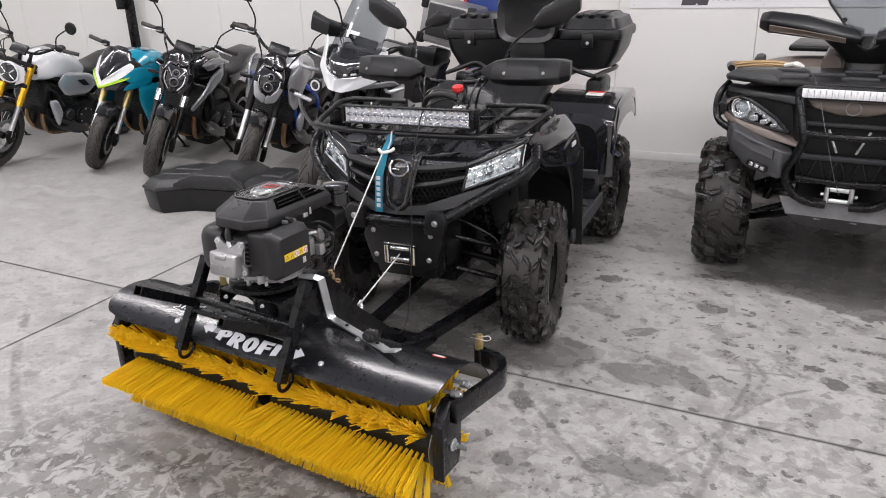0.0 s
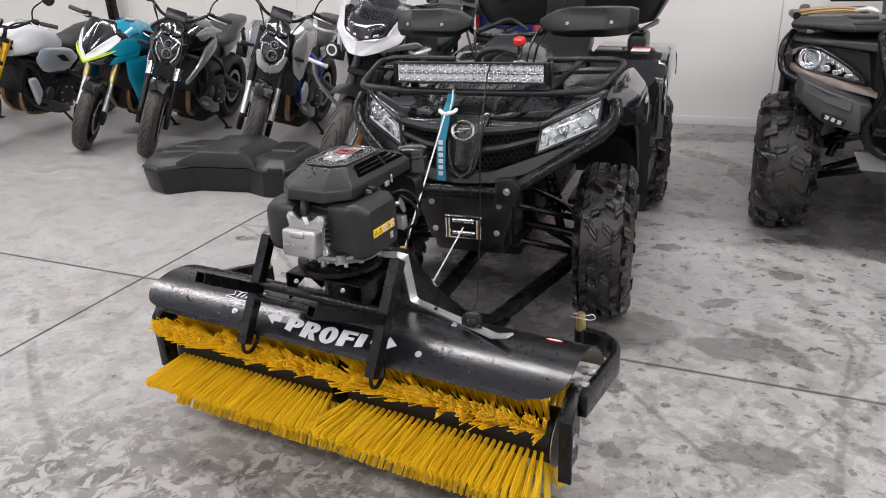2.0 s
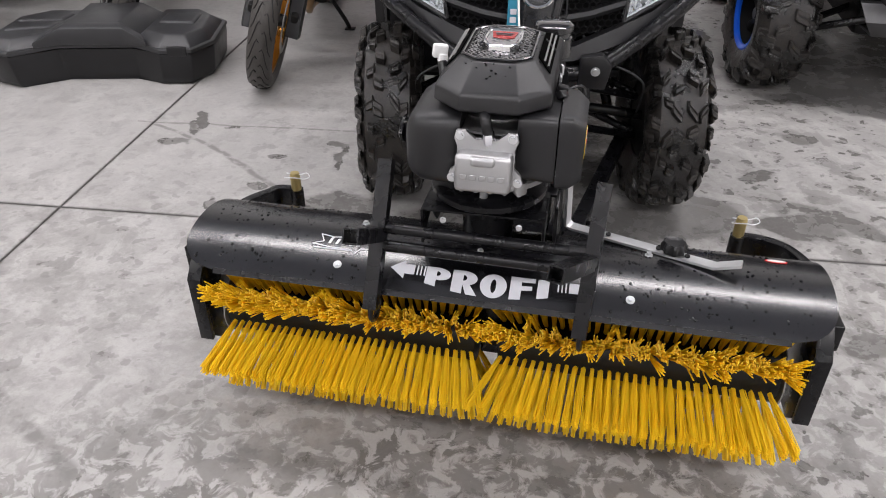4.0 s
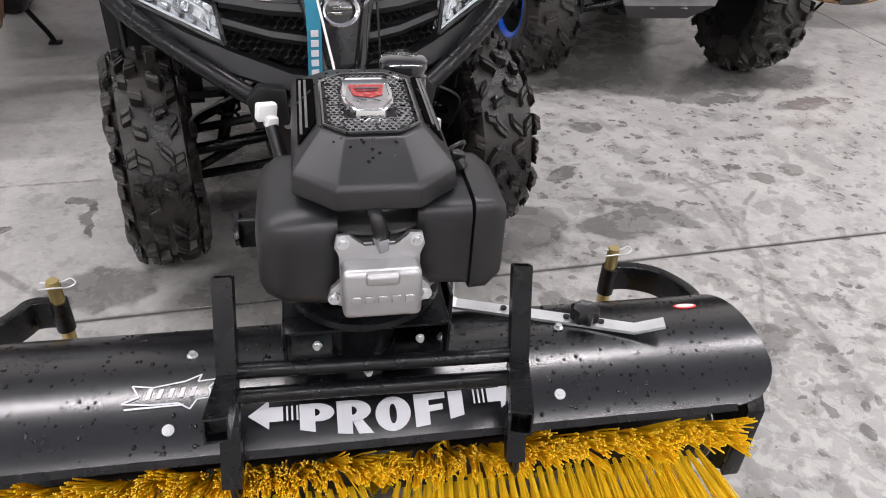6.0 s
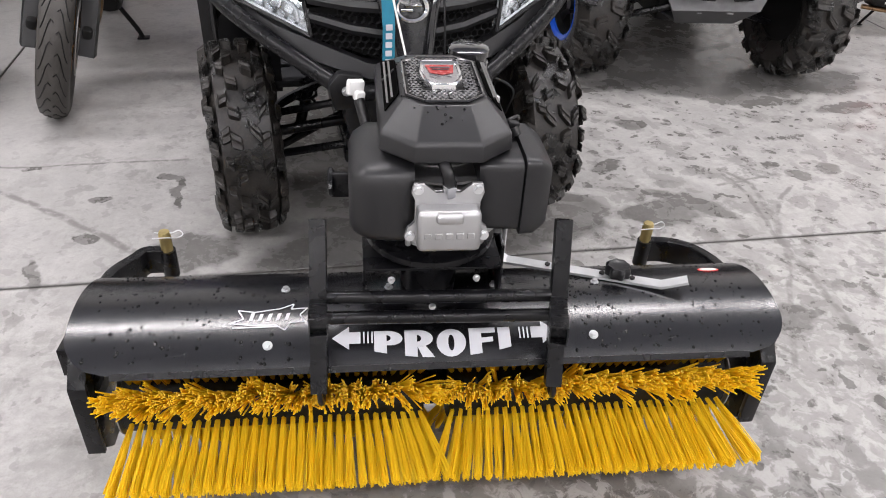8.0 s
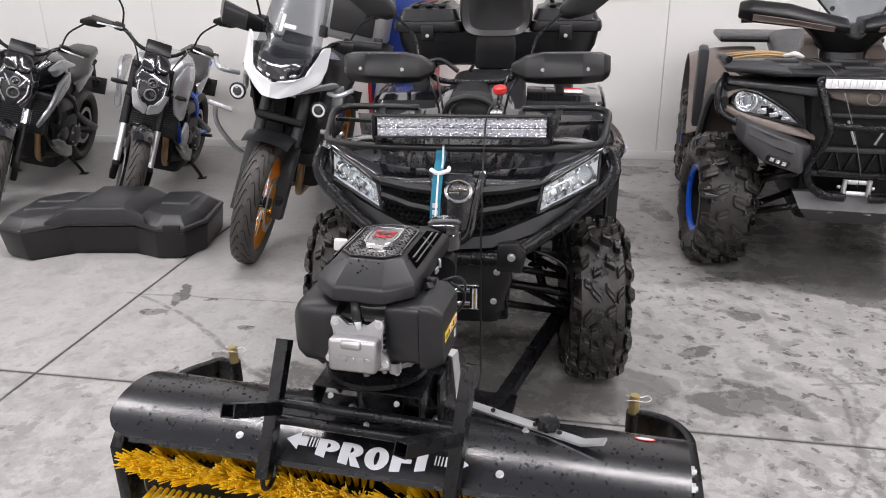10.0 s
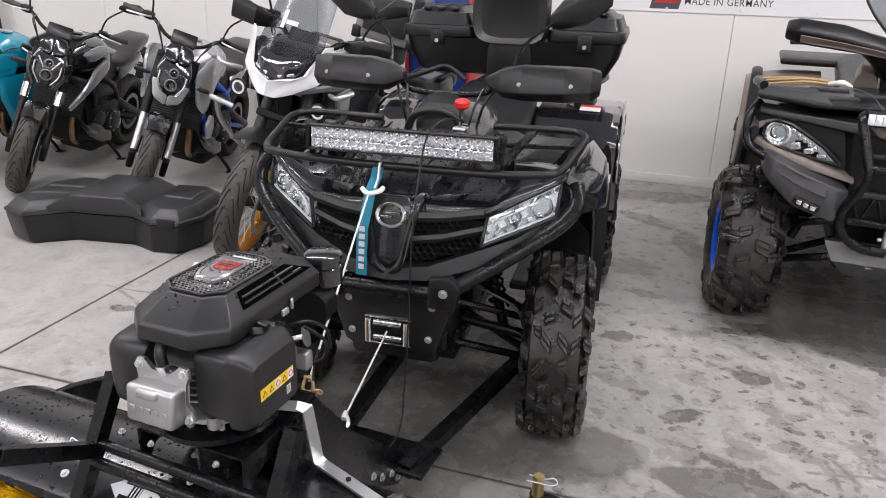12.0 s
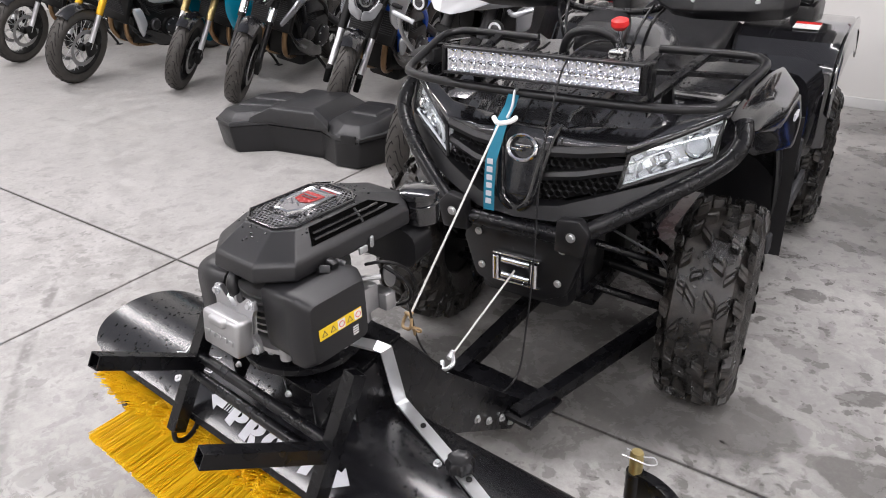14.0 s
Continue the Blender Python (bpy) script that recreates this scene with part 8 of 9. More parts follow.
    # frame, engine, exhaust
    bm = B()
    for s in (-1, 1):
        tube(bm, [(s * 0.05, 0.36, 0.84), (s * 0.17, 0.60, 0.74), (s * 0.16, 0.88, 0.58), (s * 0.12, 0.98, 0.40)], 0.022, 8, 4)
        tube(bm, [(s * 0.05, 0.38, 0.74), (s * 0.14, 0.48, 0.55), (s * 0.15, 0.60, 0.30), (s * 0.13, 0.95, 0.28)], 0.017, 8, 4)
        tube(bm, [(s * 0.14, 0.86, 0.62), (s * 0.12, 1.15, 0.72), (s * 0.09, 1.5, 0.82)], 0.015, 8, 4)
        tube(bm, [(s * 0.13, 0.96, 0.36), (s * 0.13, WB, R)], 0.03, 8, 0)
    part("frame", bm, BLUE_RIM if style == "naked_blue" else ZINC if style == "small" else DARK, T)
    bm = B()
    box(bm, (0, 0.75, 0.40), (0.34, 0.44, 0.26), bev=0.05)
    box(bm, (0, 0.62, 0.58), (0.30, 0.24, 0.22), (-25, 0, 0), bev=0.04)
    for s in (-1, 1):
        lathe(bm, [(0.02, 0), (0.075, 0.0), (0.085, -0.015), (0.085, -0.04)], 24, pose(s * 0.185, 0.80, 0.38, 0, s * 90, 0))
        lathe(bm, [(0.02, 0), (0.05, 0.0), (0.058, -0.015), (0.058, -0.04)], 20, pose(s * 0.185, 0.62, 0.40, 0, s * 90, 0))
    part("engine", bm, DARK, T, "dark engine block")
    bm = B()
    for k in range(8):
        box(bm, (0, 0.66 - 0.008 * k, 0.52 + 0.02 * k), (0.33, 0.25, 0.006), (-25, 0, 0))
    part("finned_barrel", bm, PLASTIC_GREY, T)["kind"] = "stuff"
    bm = B()
    box(bm, (0, 0.40, 0.60), (0.34, 0.05, 0.28), (-18, 0, 0), bev=0.012)
    part("radiator", bm, DARK, T)
    bm = B()
    for x in (-0.07, 0.07):
        tube(bm, [(x, 0.50, 0.56), (x * 1.3, 0.42, 0.48), (x * 1.3, 0.42, 0.34), (x, 0.52, 0.24), (x * 0.6, 0.75, 0.2), (0.08, 1.0, 0.22)], 0.021, 10, 5)
    pipe = part("exhaust", bm, BRONZE_PIPE, T, "heat-tinted exhaust pipes")
    bm = B()
    if retro or adv:
        tube(bm, [(-0.14, 1.0, 0.3), (-0.2, 1.25, 0.45), (-0.22, 1.6, 0.6)], (0.04, 0.06), 14, 4)
    else:
        box(bm, (0, 0.82, 0.19), (0.26, 0.34, 0.12), bev=0.04)
    part("silencer", bm, DARK, pipe)
    # tank, seat, tail
    bm = B()
    z0 = 0.85 if not adv else 0.92
    body(bm, [((0, 0.38, z0 - 0.02), 0.10, 0.08), ((0, 0.46, z0 + 0.02), 0.17, 0.12), ((0, 0.62, z0 + 0.03), 0.19, 0.13), ((0, 0.80, z0 - 0.02), 0.15, 0.11), ((0, 0.90, z0 - 0.06), 0.10, 0.07)], 3, 24)
    tank = part("fuel_tank", bm, tank_mat, T, "painted fuel tank")
    bm = B()
    lathe(bm, [(0.004, 0.0), (0.04, 0.0), (0.042, 0.012), (0.03, 0.016), (0.004, 0.016)], 20, pose(0, 0.56, z0 + 0.155, -4, 0, 0))
    part("filler_cap", bm, ZINC, tank)
    bm = B()
    body(bm, [((0, 0.84, z0 - 0.08), 0.09, 0.05), ((0, 0.98, z0 - 0.09), 0.15, 0.05), ((0, 1.15, z0 - 0.06), 0.16, 0.055), ((0, 1.28, z0 + 0.0), 0.13, 0.05), ((0, 1.52, z0 + 0.04), 0.10, 0.04), ((0, 1.58, z0 + 0.04), 0.06, 0.02)], 3, 20)
    part("seat", bm, LEATHER, T, "black vinyl seat")
    bm = B()
    body(bm, [((0, 1.0, 0.72), 0.13, 0.05), ((0, 1.25, 0.78), 0.12, 0.055), ((0, 1.5, 0.84), 0.09, 0.045), ((0, 1.66, 0.88), 0.05, 0.03)], 3, 18)
    tail = part("tail", bm, panel_mat if not adv else DARK, T)
    bm = B()
    tube(bm, [(0, 1.55, 0.82), (0, 1.72, 0.72), (0, 1.78, 0.55)], 0.016, 8, 3, 2.0)
    box(bm, (0, 1.80, 0.56), (0.18, 0.012, 0.14), (-20, 0, 0), bev=0.004)
    part("plate_holder", bm, DARK, tail)
    # engine cases, cover plates and hoses between fork and rear wheel
    if not adv:
        for sd in (-1, 1):
            bm = B()
            lathe(bm, [(0.01, 0.02), (0.055, 0.018), (0.078, 0.008), (0.084, -0.02), (0.084, -0.05)], 26, pose(sd * 0.195, 0.83, 0.37, 0, sd * 90, 0))
            case = part("clutch_cover", bm, ENGINE_CASE, T, "dark cast clutch cover")
            for k in range(7):
                an = 2 * math.pi * k / 7
                bm = B()
                bolt(bm, (sd * 0.200, 0.83 + 0.076 * math.cos(an), 0.37 + 0.076 * math.sin(an)), (sd, 0, 0), 0.006, 0.008)
                part("bolt", bm, ZINC, case)
            bm = B()
            lathe(bm, [(0.01, 0.012), (0.04, 0.010), (0.05, 0.0), (0.054, -0.04)], 22, pose(sd * 0.19, 0.64, 0.42, 0, sd * 90, 0))
            part("alternator_cover", bm, ENGINE_CASE, T)
            bm = B()
            puff(bm, [(sd * 0.165, 0.56, 0.66), (sd * 0.165, 0.72, 0.70), (sd * 0.16, 0.90, 0.64), (sd * 0.15, 0.92, 0.55), (sd * 0.165, 0.72, 0.57), (sd * 0.17, 0.58, 0.58)], 0.01, 0.015)
            part("frame_cover", bm, PLASTIC, T)
            bm = B()
            tube(bm, [(sd * 0.15, 0.40, 0.70), (sd * 0.185, 0.48, 0.66), (sd * 0.18, 0.54, 0.56), (sd * 0.15, 0.60, 0.50)], 0.014, 10, 5)
            part("coolant_hose", bm, PLASTIC, T, "black coolant hose")
            bm = B()
            tube(bm, [(sd * 0.12, 0.36, 0.52), (sd * 0.17, 0.44, 0.40), (sd * 0.17, 0.60, 0.30), (sd * 0.16, 0.74, 0.26)], 0.010, 8, 5)
            part("coolant_hose", bm, PLASTIC, T)
            bm = B()
            puff(bm, [(sd * 0.16, 0.40, 0.42), (sd * 0.19, 0.48, 0.32), (sd * 0.18, 0.72, 0.21), (sd * 0.15, 0.92, 0.19), (sd * 0.16, 0.86, 0.28), (sd * 0.185, 0.58, 0.40)], 0.006, 0.014)
            part("belly_pan", bm, GLOSS, T)
            bm = B()
            sq_tube(bm, (sd * 0.135, 0.92, 0.44), (sd * 0.15, 1.02, 0.34), 0.012, 0.05)
            part("peg_bracket", bm, ENGINE_CASE, T)
            bm = B()
            puff(bm, [(sd * 0.14, 0.92, 0.74), (sd * 0.15, 1.08, 0.77), (sd * 0.125, 1.34, 0.82), (sd * 0.11, 1.40, 0.78), (sd * 0.13, 1.15, 0.69), (sd * 0.14, 0.98, 0.64)], 0.01, 0.02)
            part("tail_panel", bm, GLOSS if style != "naked_blue" else panel_mat, T)
        bm = B()
        for k in range(14):
            box(bm, (0, 0.372 - 0.005 * k, 0.49 + 0.0165 * k), (0.30, 0.012, 0.004), (-18, 0, 0))
        part("radiator_core", bm, PLASTIC_GREY, T)["kind"] = "stuff"
        bm = B()
        box(bm, (0, 0.56, 0.665), (0.25, 0.16, 0.06), (-25, 0, 0), bev=0.02)
        part("cylinder_head", bm, ENGINE_CASE, T, "dark cylinder head cover")
        bm = B()
        tube(bm, [(0.0, 0.86, 0.60), (0.12, 1.05, 0.46), (0.14, 1.25, 0.36), (0.14, WB, R)], 0.030, 8, 4)
        part("swing_arm", bm, ENGINE_CASE, T)
        bm = B()
        line = [Vector((0.0, 0.92 + 0.10 * k / 60 + 0.028 * math.sin(k * 0.8), 0.44 + 0.24 * k / 60)) + Vector((0.028 * math.cos(k * 0.8), 0, 0)) for k in range(61)]
        tube(bm, line, 0.006, 6, 0)
        part("shock_spring", bm, RED if style == "retro" else PLASTIC_GREY, T)
        bm = B()
        body(bm, [((0, 0.62, 0.72), 0.12, 0.08), ((0, 0.85, 0.70), 0.13, 0.10), ((0, 1.02, 0.70), 0.12, 0.08), ((0, 1.2, 0.74), 0.10, 0.05)], 4, 18)
        part("air_box", bm, DARK, T)
        bm = B()
        body(bm, [((0, 0.46, 0.38), 0.13, 0.12), ((0, 0.70, 0.35), 0.165, 0.14), ((0, 0.96, 0.38), 0.15, 0.14), ((0, 1.06, 0.42), 0.11, 0.10)], 5, 20)
        part("engine_case", bm, DARK, T)
        bm = B()
        facet(bm, [(-0.10, 1.26, 0.72), (0.10, 1.26, 0.72), (0.10, 1.46, 0.70), (0.08, 1.70, 0.62), (-0.08, 1.70, 0.62), (-0.10, 1.46, 0.70)])
        part("rear_mudguard", bm, PLASTIC, T)
    if style == "naked":
        plates = [([(0.64, 0.88), (0.66, 0.80), (0.46, 0.70), (0.24, 0.54), (0.22, 0.57), (0.34, 0.70), (0.46, 0.82)], 0.21, "grey blade on the tank side"),
                  ([(0.30, 0.93), (0.56, 0.97), (0.80, 0.90), (0.60, 0.90), (0.40, 0.86)], 0.20, "")]
    elif style == "naked_blue":
        plates = [([(0.22, 0.86), (0.34, 0.96), (0.54, 0.93), (0.52, 0.86), (0.38, 0.72), (0.31, 0.60), (0.27, 0.66)], 0.215, "silver tank shroud"),
                  ([(0.40, 0.50), (0.48, 0.58), (0.52, 0.46), (0.47, 0.38)], 0.20, "")]
    elif retro:
        plates = [([(0.48, 0.74), (0.56, 0.84), (0.86, 0.80), (0.96, 0.70), (0.82, 0.60), (0.56, 0.62)], 0.222, "white side cover with a dark mark"),
                  ([(0.38, 0.60), (0.47, 0.60), (0.53, 0.46), (0.48, 0.34), (0.44, 0.42)], 0.222, "")]
    else:
        plates = []
    for pts, half, note in plates:
        for sd in (-1, 1):
            bm = B()
            puff(bm, [Vector((sd * (half - 0.10 * max(0, z - 0.86) - 0.045 * (y < 0.3)), y, z)) for y, z in pts], 0.012, 0.022)
            plate = part("side_shroud", bm, panel_mat, T, note)
            if retro and note:
                bm = B()
                facet(bm, [(sd * (half + 0.025), 0.68, 0.76), (sd * (half + 0.024), 0.76, 0.76), (sd * (half + 0.021), 0.83, 0.69), (sd * (half + 0.023), 0.75, 0.70)], 0.004)
                part("mark", bm, DARK, plate)
    if adv:
        for sd in (-1, 1):
            bm = B()
            body(bm, [((sd * 0.10, 0.34, 0.72), 0.08, 0.18), ((sd * 0.12, 0.50, 0.66), 0.09, 0.22), ((sd * 0.11, 0.75, 0.62), 0.09, 0.2), ((sd * 0.09, 1.05, 0.66), 0.07, 0.14)], 4, 16)
            part("side_cover", bm, DARK, T)
    # handlebar, grips, mirrors, instrument
    bz = top + (0.12 if not sport else 0.02)
    wide = 0.38 if not adv else 0.43
    bm = B()
    tube(bm, [(-wide, 0.52, bz + 0.02), (-0.22, 0.44, bz + 0.03), (-0.09, 0.36, bz - 0.04), (0.09, 0.36, bz - 0.04), (0.22, 0.44, bz + 0.03), (wide, 0.52, bz + 0.02)], 0.012, 10, 5)
    for x in (-0.05, 0.05):
        cyl(bm, (x, 0.35, bz - 0.05), (x, 0.33, top - 0.02), 0.015, seg=8)
    bars = steered("handlebar", bm, DARK, T)
    for s in (-1, 1):
        bm = B()
        cyl(bm, (s * 0.27, 0.465, bz + 0.028), (s * (wide + 0.01), 0.522, bz + 0.02), 0.018, seg=12)
        steered("grip", bm, RUBBER, bars)
        bm = B()
        tube(bm, [(s * 0.22, 0.42, bz + 0.03), (s * 0.27, 0.38, bz + 0.03), (s * (wide - 0.02), 0.42, bz + 0.015)], 0.006, 6, 4)
        steered("brake_lever", bm, ZINC, bars)
        bm = B()
        box(bm, (s * 0.235, 0.45, bz + 0.03), (0.06, 0.05, 0.05), (0, 0, s * 18), bev=0.012)
        steered("switch_gear", bm, PLASTIC, bars)
        if not (sport or adv):
            bm = B()
            tube(bm, [(s * 0.22, 0.44, bz + 0.05), (s * 0.24, 0.41, bz + 0.15), (s * 0.32, 0.42, bz + 0.24)], 0.006, 8, 4)
            steered("mirror_stalk", bm, DARK, bars)
            bm = B()
            if retro:
                lathe(bm, [(0.004, -0.016), (0.045, -0.012), (0.055, 0.0), (0.053, 0.008), (0.004, 0.008)], 22, pose(s * 0.35, 0.43, bz + 0.26, -90, 0, 0))
            else:
                body(bm, [((s * 0.29, 0.43, bz + 0.25), 0.008, 0.012), ((s * 0.34, 0.43, bz + 0.265), 0.014, 0.034), ((s * 0.41, 0.44, bz + 0.275), 0.014, 0.036), ((s * 0.45, 0.44, bz + 0.275), 0.006, 0.015)], 3, 14, "yz")
            steered("mirror", bm, PLASTIC, bars, "black mirror")
        for k in (0, 1):
            bm = B()
            tube(bm, [(s * (0.20 - 0.03 * k), 0.42, bz + 0.02), (s * 0.16, 0.28 - 0.04 * k, bz + 0.02), (s * 0.10, 0.22, bz - 0.10), (s * 0.06, 0.30, 0.72)], 0.0045, 6, 5)
            steered("cable", bm, PLASTIC, bars)
    bm = B()
    box(bm, (0, 0.26, bz + 0.0), (0.15, 0.03, 0.09), (-40, 0, 0), bev=0.01)
    steered("instrument", bm, PLASTIC, bars, "black instrument display")
    # front end
    if sport:
        bm = B()
        body(bm, [((0, 0.10, 0.82), 0.10, 0.07), ((0, 0.20, 0.84), 0.16, 0.11), ((0, 0.32, 0.84), 0.19, 0.12)], 3, 18)
        fair = part("fairing", bm, PLASTIC, T, "white, teal and lime nose fairing")
        upper = (
            ("nose_panel", WHITE_PAINT, [(0.0, -0.02, 0.735), (0.14, 0.09, 0.835), (0.19, 0.20, 0.93), (0.15, 0.18, 0.965), (0.06, 0.03, 0.85), (0.0, 0.0, 0.79)]),
            ("lime_stripe", LIME, [(0.0, -0.028, 0.728), (0.15, 0.08, 0.81), (0.19, 0.15, 0.85), (0.15, 0.082, 0.835), (0.0, -0.028, 0.752)]),
            ("headlight", LENS_DARK, [(0.02, -0.012, 0.722), (0.15, 0.085, 0.805), (0.17, 0.13, 0.775), (0.10, 0.06, 0.72)]),
            ("cheek", tank_mat, [(0.14, 0.09, 0.835), (0.19, 0.20, 0.93), (0.25, 0.38, 0.93), (0.25, 0.36, 0.82), (0.19, 0.16, 0.79)]),
            ("chin", tank_mat, [(0.17, 0.13, 0.785), (0.25, 0.36, 0.83), (0.24, 0.34, 0.77), (0.14, 0.10, 0.715)]))
        lower = (
            ("side_fairing", tank_mat, [(0.215, 0.22, 0.77), (0.26, 0.60, 0.78), (0.25, 0.76, 0.50), (0.21, 0.72, 0.22), (0.20, 0.46, 0.22), (0.22, 0.36, 0.42), (0.215, 0.24, 0.62)]),
            ("inner_fairing", PLASTIC, [(0.19, 0.36, 0.78), (0.225, 0.56, 0.72), (0.21, 0.66, 0.40), (0.17, 0.56, 0.28), (0.14, 0.40, 0.36)]),
            ("screen", GLOSS, [(0.0, 0.004, 0.795), (0.06, 0.036, 0.852), (0.15, 0.185, 0.967), (0.12, 0.24, 1.05), (0.0, 0.19, 1.06)]),
            ("red_mark", RED, [(0.262, 0.42, 0.765), (0.268, 0.50, 0.762), (0.268, 0.50, 0.74), (0.262, 0.43, 0.74)]))
        for sd in (-1, 1):
            for nm, m, pts in upper + lower:
                bm = B()
                puff(bm, [Vector((sd * x, y, z)) for x, y, z in pts], 0.006, 0.03 if nm == "side_fairing" else 0.008)
                part(nm, bm, m, fair)
    elif adv:
        bm = B()
        loft(bm, [se((0, y, z), a, b, 4, 20) for y, z, a, b in ((0.02, 1.0, 0.06, 0.04), (0.05, 1.01, 0.10, 0.06), (0.14, 1.03, 0.14, 0.09), (0.26, 1.02, 0.16, 0.12))])
        beak = part("headlight", bm, LENS_DARK, T, "slim double headlight between white cowl panels")
        for s in (-1, 1):
            for k, (x, y, z, w) in enumerate(((0.045, 0.03, 0.972, 0.07), (0.06, 0.04, 1.0, 0.08), (0.07, 0.06, 1.045, 0.07))):
                bm = B()
                box(bm, (s * x, y, z), (w, 0.03, 0.014), (0, -s * 16, s * 18), bev=0.004)
                part("light_unit", bm, LED if k < 2 else CUP, beak)
            for nm, m, pts in (
                    ("cowl_panel", WHITE_PAINT, [(0.0, -0.035, 0.895), (0.0, -0.03, 0.968), (0.09, 0.015, 0.982), (0.150, 0.085, 1.02), (0.185, 0.15, 1.15), (0.215, 0.19, 1.16), (0.215, 0.17, 1.05), (0.20, 0.12, 0.98), (0.10, 0.03, 0.915), (0.045, -0.015, 0.893)]),
                    ("beak_edge", SILVER_PAINT, [(0.02, -0.02, 0.90), (0.14, 0.08, 0.945), (0.25, 0.25, 0.975), (0.27, 0.30, 0.95), (0.13, 0.12, 0.915)]),
                    ("side_fairing", PLASTIC, [(0.20, 0.20, 1.10), (0.24, 0.36, 1.08), (0.25, 0.60, 0.96), (0.22, 0.62, 0.74), (0.20, 0.40, 0.66), (0.17, 0.28, 0.72), (0.20, 0.22, 0.92)]),
                    ("side_badge", SILVER_PAINT, [(0.245, 0.26, 0.92), (0.27, 0.38, 0.95), (0.27, 0.40, 0.82), (0.25, 0.30, 0.80)])):
                bm = B()
                puff(bm, [Vector((s * x, y, z)) for x, y, z in pts], 0.010, 0.006, 0.10)
                part(nm, bm, m, beak)
            bm = B()
            lathe(bm, [(0.004, 0.03), (0.03, 0.028), (0.042, 0.005), (0.044, -0.008), (0.036, -0.01), (0.034, 0.004), (0.004, 0.01)], 22, pose(s * 0.215, 0.127, 0.85, -90, 0, 0))
            fog = part("fog_light", bm, PLASTIC, T, "round auxiliary light")
            bm = B()
            lathe(bm, [(0.024, 0.008), (0.024, 0.012), (0.034, 0.012), (0.034, 0.008)], 22, pose(s * 0.215, 0.127, 0.85, 90, 0, 0), full=False)
            part("ring", bm, WHITE_PAINT, fog)
            bm = B()
            lathe(bm, [(0.001, 0.013), (0.016, 0.012), (0.0236, 0.009)], 20, pose(s * 0.215, 0.127, 0.85, 90, 0, 0), full=False)
            part("lens", bm, LENS_DARK, fog)
            bm = B()
            tube(bm, [(s * 0.36, 0.12, 0.76), (s * 0.24, 0.14, 0.74)], 0.013, 10, 0)
            tube(bm, [(s * 0.33, 0.13, 0.755), (s * 0.34, 0.22, 0.62), (s * 0.26, 0.36, 0.46), (s * 0.18, 0.5, 0.40)], 0.013, 10, 5)
            tube(bm, [(s * 0.24, 0.18, 0.93), (s * 0.31, 0.10, 0.95), (s * 0.36, 0.16, 0.98)], 0.013, 10, 4)
            part("crash_bar", bm, SILVER_PAINT, T, "silver crash bar")
            bm = B()
            body(bm, [((s * 0.17, 0.42, bz), 0.01, 0.02), ((s * 0.28, 0.34, bz + 0.02), 0.025, 0.05), ((s * 0.42, 0.38, bz + 0.03), 0.028, 0.06), ((s * 0.47, 0.50, bz + 0.03), 0.02, 0.04)], 3, 14, "yz")
            steered("hand_guard", bm, PLASTIC, bars, "black hand guard")
            bm = B()
            tube(bm, [(s * 0.24, 0.44, bz + 0.03), (s * 0.28, 0.42, bz + 0.14), (s * 0.34, 0.42, bz + 0.2)], 0.006, 8, 4)
            body(bm, [((s * 0.30, 0.43, bz + 0.2), 0.01, 0.02), ((s * 0.36, 0.43, bz + 0.24), 0.018, 0.05), ((s * 0.44, 0.44, bz + 0.26), 0.012, 0.03)], 3, 14, "yz")
            steered("mirror", bm, PLASTIC, bars)
            # aluminium side case
            bm = B()
            box(bm, (s * 0.40, 1.42, 0.74), (0.22, 0.46, 0.36), bev=0.025)
            case = part("side_case", bm, ALU_DULL, T, "aluminium side case")
            for dy in (-0.2, 0.2):
                for dz in (-0.15, 0.15):
                    bm = B()
                    box(bm, (s * 0.41, 1.42 + dy, 0.74 + dz), (0.235, 0.08, 0.08), bev=0.02)
                    part("corner_guard", bm, PLASTIC, case)
        bm = B()
        box(bm, (0, 1.72, 1.16), (0.42, 0.36, 0.32), bev=0.03)
        tc = part("top_case", bm, ALU_DULL, T, "aluminium top case with black corners")
        bm = B()
        box(bm, (0, 1.535, 1.18), (0.30, 0.03, 0.24), bev=0.012)
        part("back_pad", bm, LEATHER, tc)
        for s in (-1, 1):
            for dz in (-0.13, 0.13):
                bm = B()
                box(bm, (s * 0.19, 1.56, 1.16 + dz), (0.06, 0.06, 0.08), bev=0.012)
                part("corner_guard", bm, PLASTIC, tc)
        bm = B()
        surf(bm, lambda u, v: Vector(((2 * u - 1) * (0.17 - 0.03 * v), 0.05 + 0.20 * v + 0.10 * (2 * u - 1) ** 2, 1.06 + 0.36 * v)), 14, 12, 0.004)
        scr = part("windscreen", bm, SCREEN_CLEAR, T, "tall clear windscreen with a white sticker")
        scr.visible_shadow = False
        bm = B()
        box(bm, (-0.03, 0.13, 1.235), (0.016, 0.003, 0.09), (-29, 0, 0))
        box(bm, (0.012, 0.125, 1.225), (0.06, 0.003, 0.022), (-29, 0, 0), bev=0.008)
        part("sticker", bm, WHITE, scr)
    elif retro:
        bm = B()
        lathe(bm, [(0.004, 0.09), (0.06, 0.08), (0.09, 0.03), (0.095, 0.0), (0.09, -0.006)], 28, pose(0, 0.13, 0.86, -90, 0, 0) @ pose(0, 0, 0))
        hl = steered("headlight", bm, WHITE_PAINT, T, "round headlight in a white cowl")
        bm = B()
        lathe(bm, [(0.004, -0.02), (0.05, -0.014), (0.085, 0.0)], 28, pose(0, 0.125, 0.86, -90, 0, 0), full=False)
